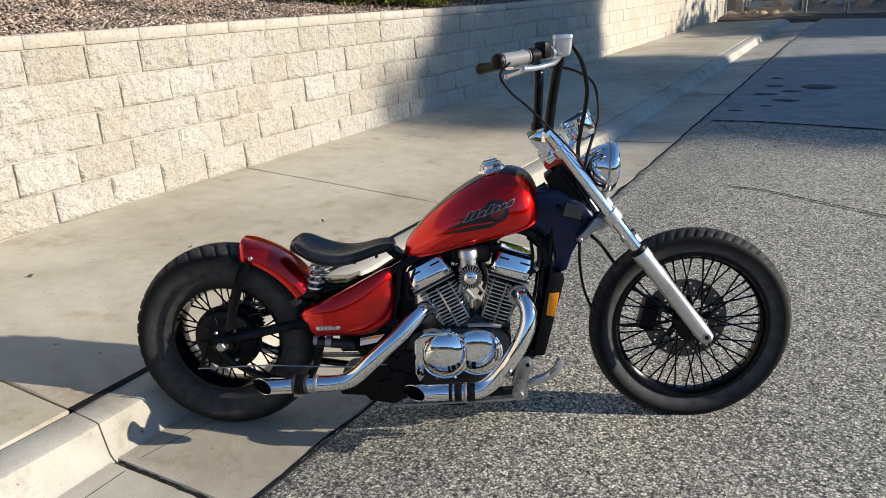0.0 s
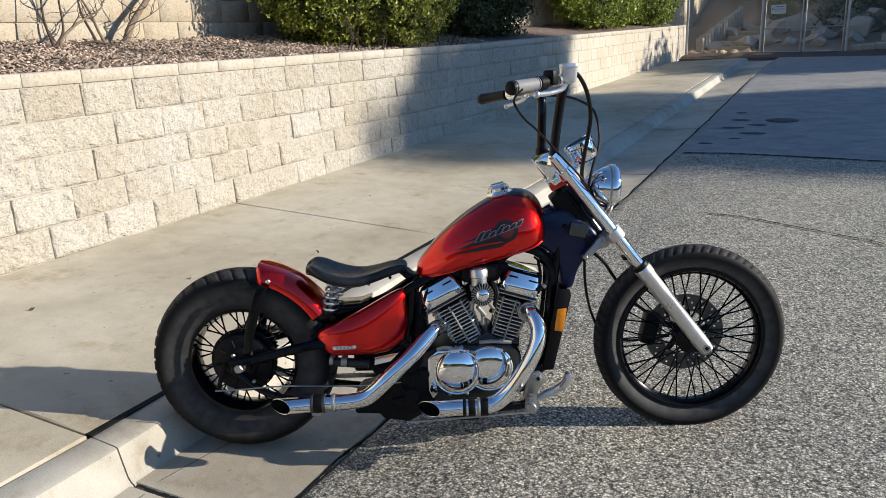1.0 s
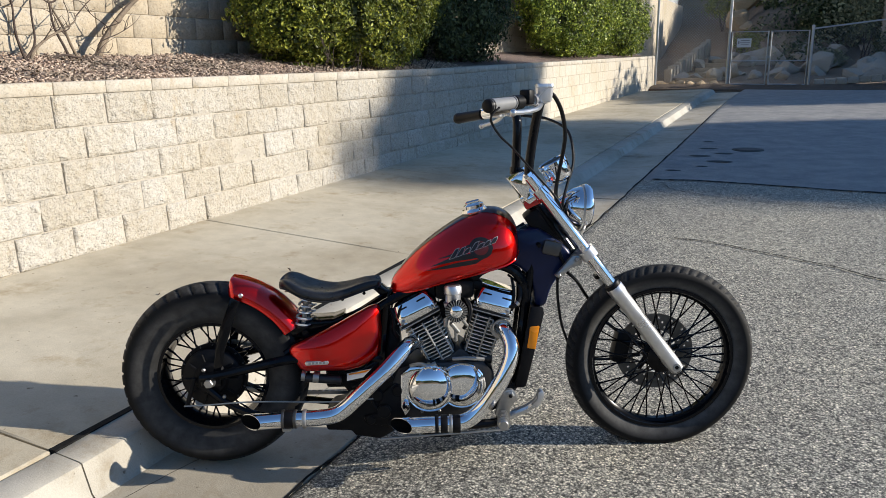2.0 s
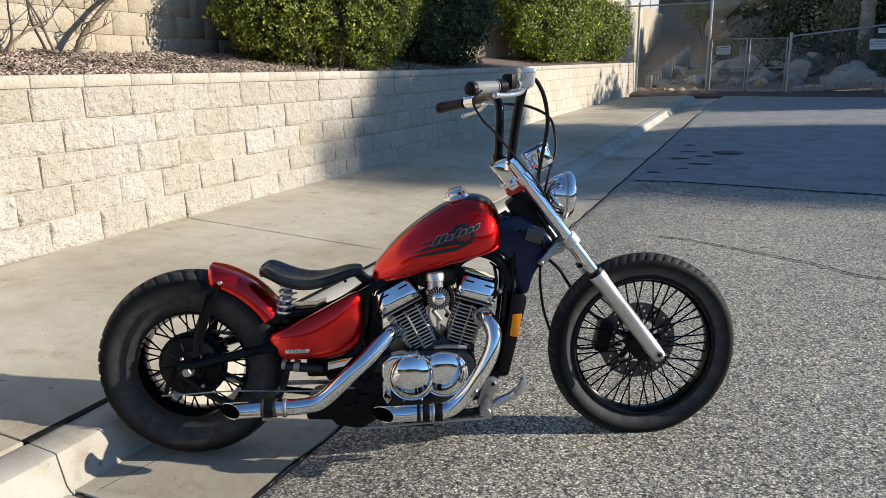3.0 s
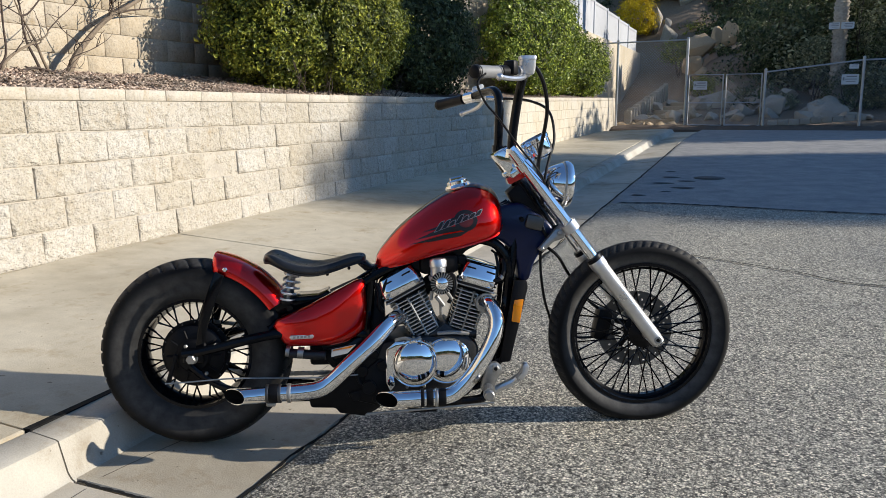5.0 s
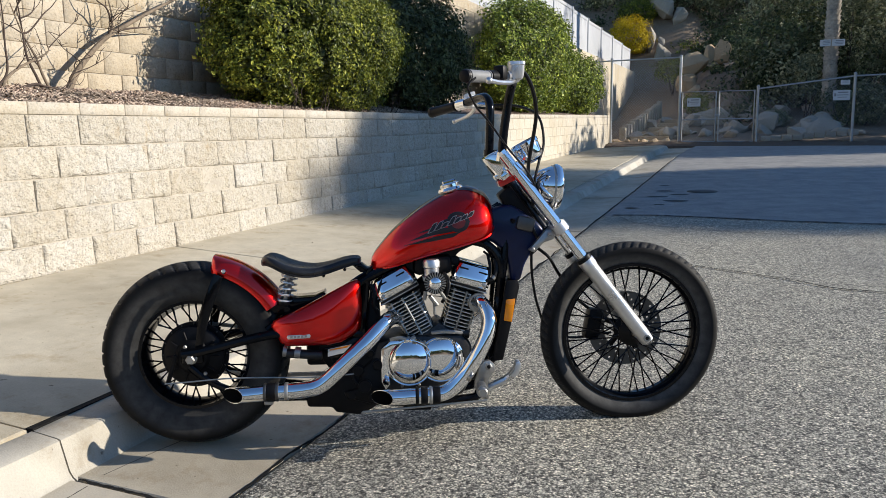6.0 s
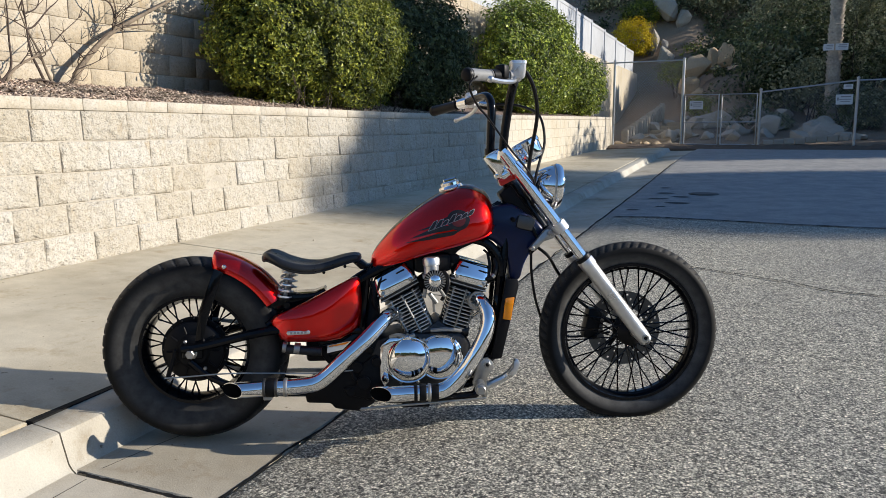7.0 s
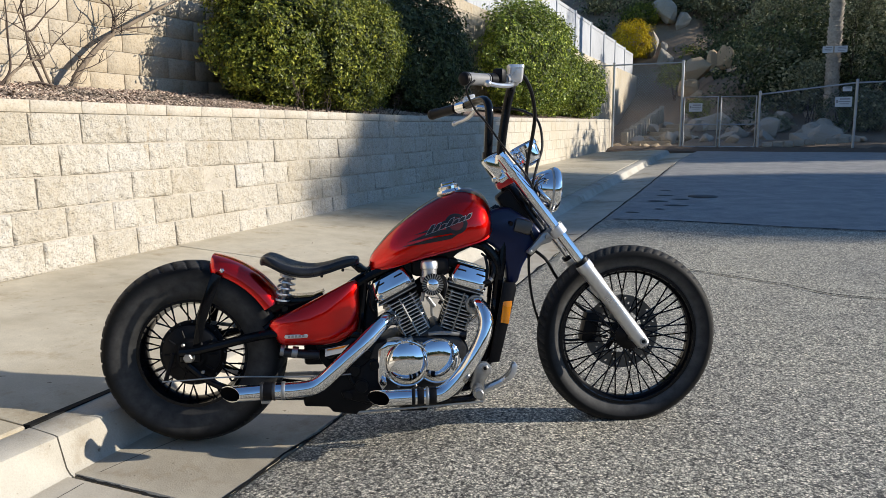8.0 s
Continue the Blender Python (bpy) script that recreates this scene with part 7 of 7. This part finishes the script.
bm = prism(bmesh.new(), [(1.205, 0.705), (1.222, 0.722), (1.268, 0.775), (1.305, 0.775), (1.30, 0.742), (1.262, 0.73), (1.225, 0.694)], -0.095, -0.072, 0.005)
bp("lower_bracket", bm, STEEL, "alloy bracket on the lower clamp")
bolt((1.219, 0.708, 0.1), 0.008)
bolt((1.283, 0.763, 0.1), 0.009)
bp("clamp_plate", prism(bmesh.new(), [(1.049, 1.03), (1.106, 1.066), (1.138, 1.036), (1.15, 0.99), (1.108, 0.96)], -0.075, 0.075, 0.008), CHROME, "chrome riser plate on the top clamp")

# headlight, gauge
hl = Matrix.Translation(P(1.310, 0.926, 0)) @ Matrix.Rotation(radians(4), 4, "Y") @ Matrix.Scale(0.93, 4)
bm = lathe(bmesh.new(), [(0.0, -0.098), (0.018, -0.096), (0.034, -0.086), (0.052, -0.066), (0.068, -0.040), (0.078, -0.014), (0.082, 0.004), (0.0825, 0.012)], 44, (0, 0, 0), "X")
h_ob = bp("headlight", bm, CHROME, "round chrome headlight")
h_ob.matrix_local = hl
bp("rim", lathe(bmesh.new(), [(0.081, 0.006), (0.087, 0.004), (0.0895, 0.012), (0.088, 0.022), (0.083, 0.03), (0.078, 0.03), (0.079, 0.014)], 44, (0, 0, 0), "X", True), CHROME, "", h_ob)
bp("gasket", lathe(bmesh.new(), [(0.0815, -0.004), (0.0845, -0.004), (0.0845, 0.004), (0.0815, 0.004)], 44, (0, 0, 0), "X", True), STEEL, "", h_ob)
bp("lens", lathe(bmesh.new(), [(0.079, 0.026), (0.065, 0.036), (0.045, 0.043), (0.02, 0.047), (0.0, 0.048)], 36, (0, 0, 0), "X"), GLASS, "clear glass lens", h_ob)
bp("reflector", lathe(bmesh.new(), [(0.077, 0.02), (0.06, -0.015), (0.03, -0.04), (0.0, -0.05)], 36, (0, 0, 0), "X"), CHROME, "", h_ob)
bp("headlight_bracket", pipe([(1.306, 0.847, 0.0), (1.305, 0.81, 0.0), (1.30, 0.785, 0.0)], 0.014, 8), STEEL)
gm = Matrix.Translation(P(1.223, 1.055, 0)) @ Matrix.Rotation(radians(-28), 4, "Y")
bm = lathe(bmesh.new(), [(0.0, -0.045), (0.026, -0.042), (0.042, -0.03), (0.048, -0.014), (0.049, 0.02), (0.052, 0.024), (0.052, 0.036), (0.048, 0.039), (0.044, 0.036), (0.0, 0.035)], 36, (0, 0, 0), "Z")
g_ob = bp("speedometer", bm, CHROME, "small chrome speedometer")
g_ob.matrix_local = gm
bp("dial", lathe(bmesh.new(), [(0.0, 0.0365), (0.043, 0.0365), (0.043, 0.0355)], 30, (0, 0, 0), "Z"), SATIN, "", g_ob)
bp("gauge_bracket", pipe([(1.20, 1.02, 0.0), (1.19, 0.99, 0.02), (1.16, 0.985, 0.03)], 0.01, 8), CHROME)

# handlebar
R_BAR = [(1.112, 1.02, 0.07), (1.122, 1.12, 0.071), (1.137, 1.22, 0.073), (1.147, 1.272, 0.082), (1.147, 1.296, 0.115), (1.115, 1.298, 0.19), (1.06, 1.291, 0.272), (0.957, 1.284, 0.388)]
L_BAR = [(1.088, 1.04, -0.07), (1.091, 1.12, -0.071), (1.094, 1.20, -0.075), (1.092, 1.24, -0.09), (1.081, 1.262, -0.13), (1.058, 1.262, -0.2), (1.012, 1.25, -0.29), (0.901, 1.231, -0.418)]
for pts, lab in ((R_BAR, "tall black handlebar"), (L_BAR, "tall black handlebar")):
    bp("handlebar", pipe(pts, 0.016, 14, 8), BLACK, lab)
    a, b = Vector(pts[0]), Vector(pts[1])
    bp("riser", pipe([pts[0], tuple(a.lerp(b, 0.3))], 0.021, 14), CHROME if pts is R_BAR else BLACK, "chrome riser clamp")


def grip(p0, p1, mat_, label):
    a, b = P(*p0), P(*p1)
    d = (b - a)
    path = [a.lerp(b, f) for f in (0, 0.01, 0.04, 0.05, 0.5, 0.95, 0.97, 1.0)]
    g = bp("grip", tube(bmesh.new(), path, [0.014, 0.021, 0.021, 0.0185, 0.0195, 0.0205, 0.0215, 0.0205], 18), mat_, label)
    n_ = d.normalized()
    bp("end_cap", tube(bmesh.new(), [b - n_ * 0.014, b - n_ * 0.012, b, b + n_ * 0.006, b + n_ * 0.01], [0.0195, 0.0212, 0.0212, 0.019, 0.012], 18), SATIN, "black end cap", g)
    return g


grip((1.035, 1.289, 0.30), (0.952, 1.283, 0.392), SHEEN_GRIP, "rubber throttle grip, coloured grey for the sun's sheen")
grip((0.99, 1.246, -0.315), (0.898, 1.2305, -0.423), RUBBER, "black rubber clutch grip")
bp("switch_housing", pipe([(1.038, 1.289, 0.297), (1.062, 1.291, 0.27)], 0.022, 14), SATIN, "black throttle housing")
bp("switch_housing", pipe([(0.997, 1.2475, -0.308), (1.027, 1.252, -0.27)], 0.021, 14), CHROME, "silver clutch clamp")
bm = bmesh.new()
loops = []
for z_, k_ in ((1.288, 0.7), (1.292, 0.82), (1.302, 0.92), (1.316, 0.98), (1.332, 1.0), (1.334, 1.07), (1.342, 1.08), (1.345, 1.02)):
    loops.append([P(1.142 + 0.026 * k_ * math.copysign(abs(math.cos(a)) ** 0.45, math.cos(a)), z_, 0.222 + 0.027 * k_ * math.copysign(abs(math.sin(a)) ** 0.45, math.sin(a))) for a in [2 * math.pi * i / 24 for i in range(24)]])
rings(bm, loops)
bp("brake_reservoir", bm, BRIGHT, "silver brake fluid reservoir")
bp("bar_clamp", box(bmesh.new(), P(1.105, 1.293, 0.225), (0.05, 0.05, 0.03), 0.008, Matrix.Rotation(0.9, 3, "Z"), 2), BRIGHT)
bp("switch_box", box(bmesh.new(), P(1.083, 1.305, 0.262), (0.035, 0.04, 0.046), 0.008, Matrix.Rotation(0.9, 3, "Z"), 2), SATIN)
bp("master_cylinder", pipe([(1.10, 1.295, 0.25), (1.15, 1.30, 0.17)], 0.018, 12), ALLOY)


def lever(pts, label):
    bm = pipe(pts, [0.0075] * 13, 8, 6) if len(pts) == 3 else pipe(pts, 0.0075, 8, 6)
    e = P(*pts[-1])
    bmesh.ops.create_icosphere(bm, subdivisions=2, radius=0.011, matrix=Matrix.Translation(e))
    return bp("lever", bm, ALLOY, label)


lever([(1.135, 1.285, 0.22), (1.11, 1.27, 0.30), (1.06, 1.262, 0.38), (1.02, 1.262, 0.44)], "alloy brake lever")
lever([(1.05, 1.248, -0.27), (1.075, 1.252, -0.33), (1.055, 1.217, -0.42), (0.998, 1.195, -0.485)], "alloy clutch lever")
bp("clutch_perch", box(bmesh.new(), P(1.042, 1.255, -0.275), (0.05, 0.05, 0.046), 0.01, Matrix.Rotation(-0.6, 3, "Z"), 2), BRIGHT)
bp("perch_cap", box(bmesh.new(), P(1.04, 1.285, -0.28), (0.045, 0.03, 0.016), 0.005, Matrix.Rotation(-0.3, 3, "Y"), 2), WHITE)
bp("cable_adjuster", pipe([(1.07, 1.246, -0.262), (1.11, 1.242, -0.25)], 0.009, 10), CHROME)

# cables and hoses
bp("brake_hose", pipe([(1.155, 1.315, 0.2), (1.176, 1.309, 0.2), (1.205, 1.261, 0.18), (1.223, 1.195, 0.15), (1.225, 1.138, 0.12), (1.212, 1.039, 0.09), (1.21, 0.978, 0.07), (1.225, 0.92, 0.06), (1.23, 0.86, 0.05)], 0.0068, 8), HOSE, "black brake hose")
bp("clutch_cable", pipe([(1.10, 1.241, -0.25), (1.16, 1.237, -0.2), (1.213, 1.228, -0.15), (1.263, 1.199, -0.08), (1.279, 1.156, -0.03), (1.281, 1.082, 0), (1.258, 1.019, 0.03), (1.239, 0.958, 0.05), (1.23, 0.88, 0.04)], 0.005, 8), HOSE, "black clutch cable")
bp("throttle_cable", pipe([(0.985, 1.278, 0.385), (0.963, 1.258, 0.4), (0.961, 1.236, 0.395), (0.994, 1.191, 0.33), (1.035, 1.154, 0.28), (1.124, 1.062, 0.16), (1.184, 0.999, 0.125), (1.222, 0.945, 0.105), (1.24, 0.88, 0.06)], 0.0036, 8), HOSE, "thin black throttle cable")
bp("speedometer_cable", pipe([(1.222, 0.699, 0.06), (1.223, 0.626, 0.06), (1.238, 0.538, 0.04), (1.263, 0.466, 0.0), (1.305, 0.39, -0.06), (1.40, 0.345, -0.075), (1.56, 0.36, -0.07)], 0.005, 8), HOSE, "black speedometer cable")
bp("brake_hose", pipe([(1.26, 0.70, -0.02), (1.30, 0.665, 0.0), (1.345, 0.60, -0.04), (1.42, 0.5, -0.06), (1.52, 0.42, -0.07)], 0.006, 8), HOSE, "lower brake hose")
bp("wire_loom", pipe([(1.21, 0.82, 0.05), (1.23, 0.77, 0.07), (1.25, 0.72, 0.06), (1.22, 0.68, 0.04)], 0.006, 8), HOSE)
bp("battery_tray", box(bmesh.new(), P(0.485, 0.35, 0.0), (0.17, 0.1, 0.1), 0.012, None, 2), SATIN)
bp("hose_loop", pipe([(0.635, 0.60, 0.06), (0.648, 0.57, 0.075), (0.645, 0.53, 0.08), (0.66, 0.50, 0.07)], 0.007, 8), HOSE)
bp("hose_loop", pipe([(0.70, 0.64, 0.04), (0.68, 0.62, 0.07), (0.665, 0.585, 0.085), (0.67, 0.55, 0.08)], 0.006, 8), HOSE)
bp("breather_hose", pipe([(0.90, 0.63, 0.08), (0.915, 0.60, 0.1), (0.905, 0.56, 0.11), (0.89, 0.53, 0.1)], 0.007, 8), HOSE)
bp("battery_box", box(bmesh.new(), P(0.52, 0.48, 0.0), (0.18, 0.15, 0.13), 0.015, Matrix.Rotation(-0.35, 3, "Y"), 2), SATIN)


# wheelbase: the front end is drawn in a little towards the middle
def drawn_in(x):
    return x if x < MIDDLE else MIDDLE + (x - MIDDLE) * 0.988


def sag(x, z):
    """The body sits a little lower towards the tail."""
    return -0.009 * max(0.0, min(1.0, (1.05 - x) / 0.4)) * max(0.0, min(1.0, (z - 0.36) / 0.1))


def settle(owner):
    for ob in owner.children:
        if ob.location.length > 1e-6:
            if not ob.name.startswith("wheel"):
                ob.location.z += sag(ob.location.x, ob.location.z)
            ob.location.x = drawn_in(ob.location.x)
            continue
        for v in ob.data.vertices:
            v.co.z += sag(v.co.x, v.co.z)
            v.co.x = drawn_in(v.co.x)
        settle(ob)


settle(bike)
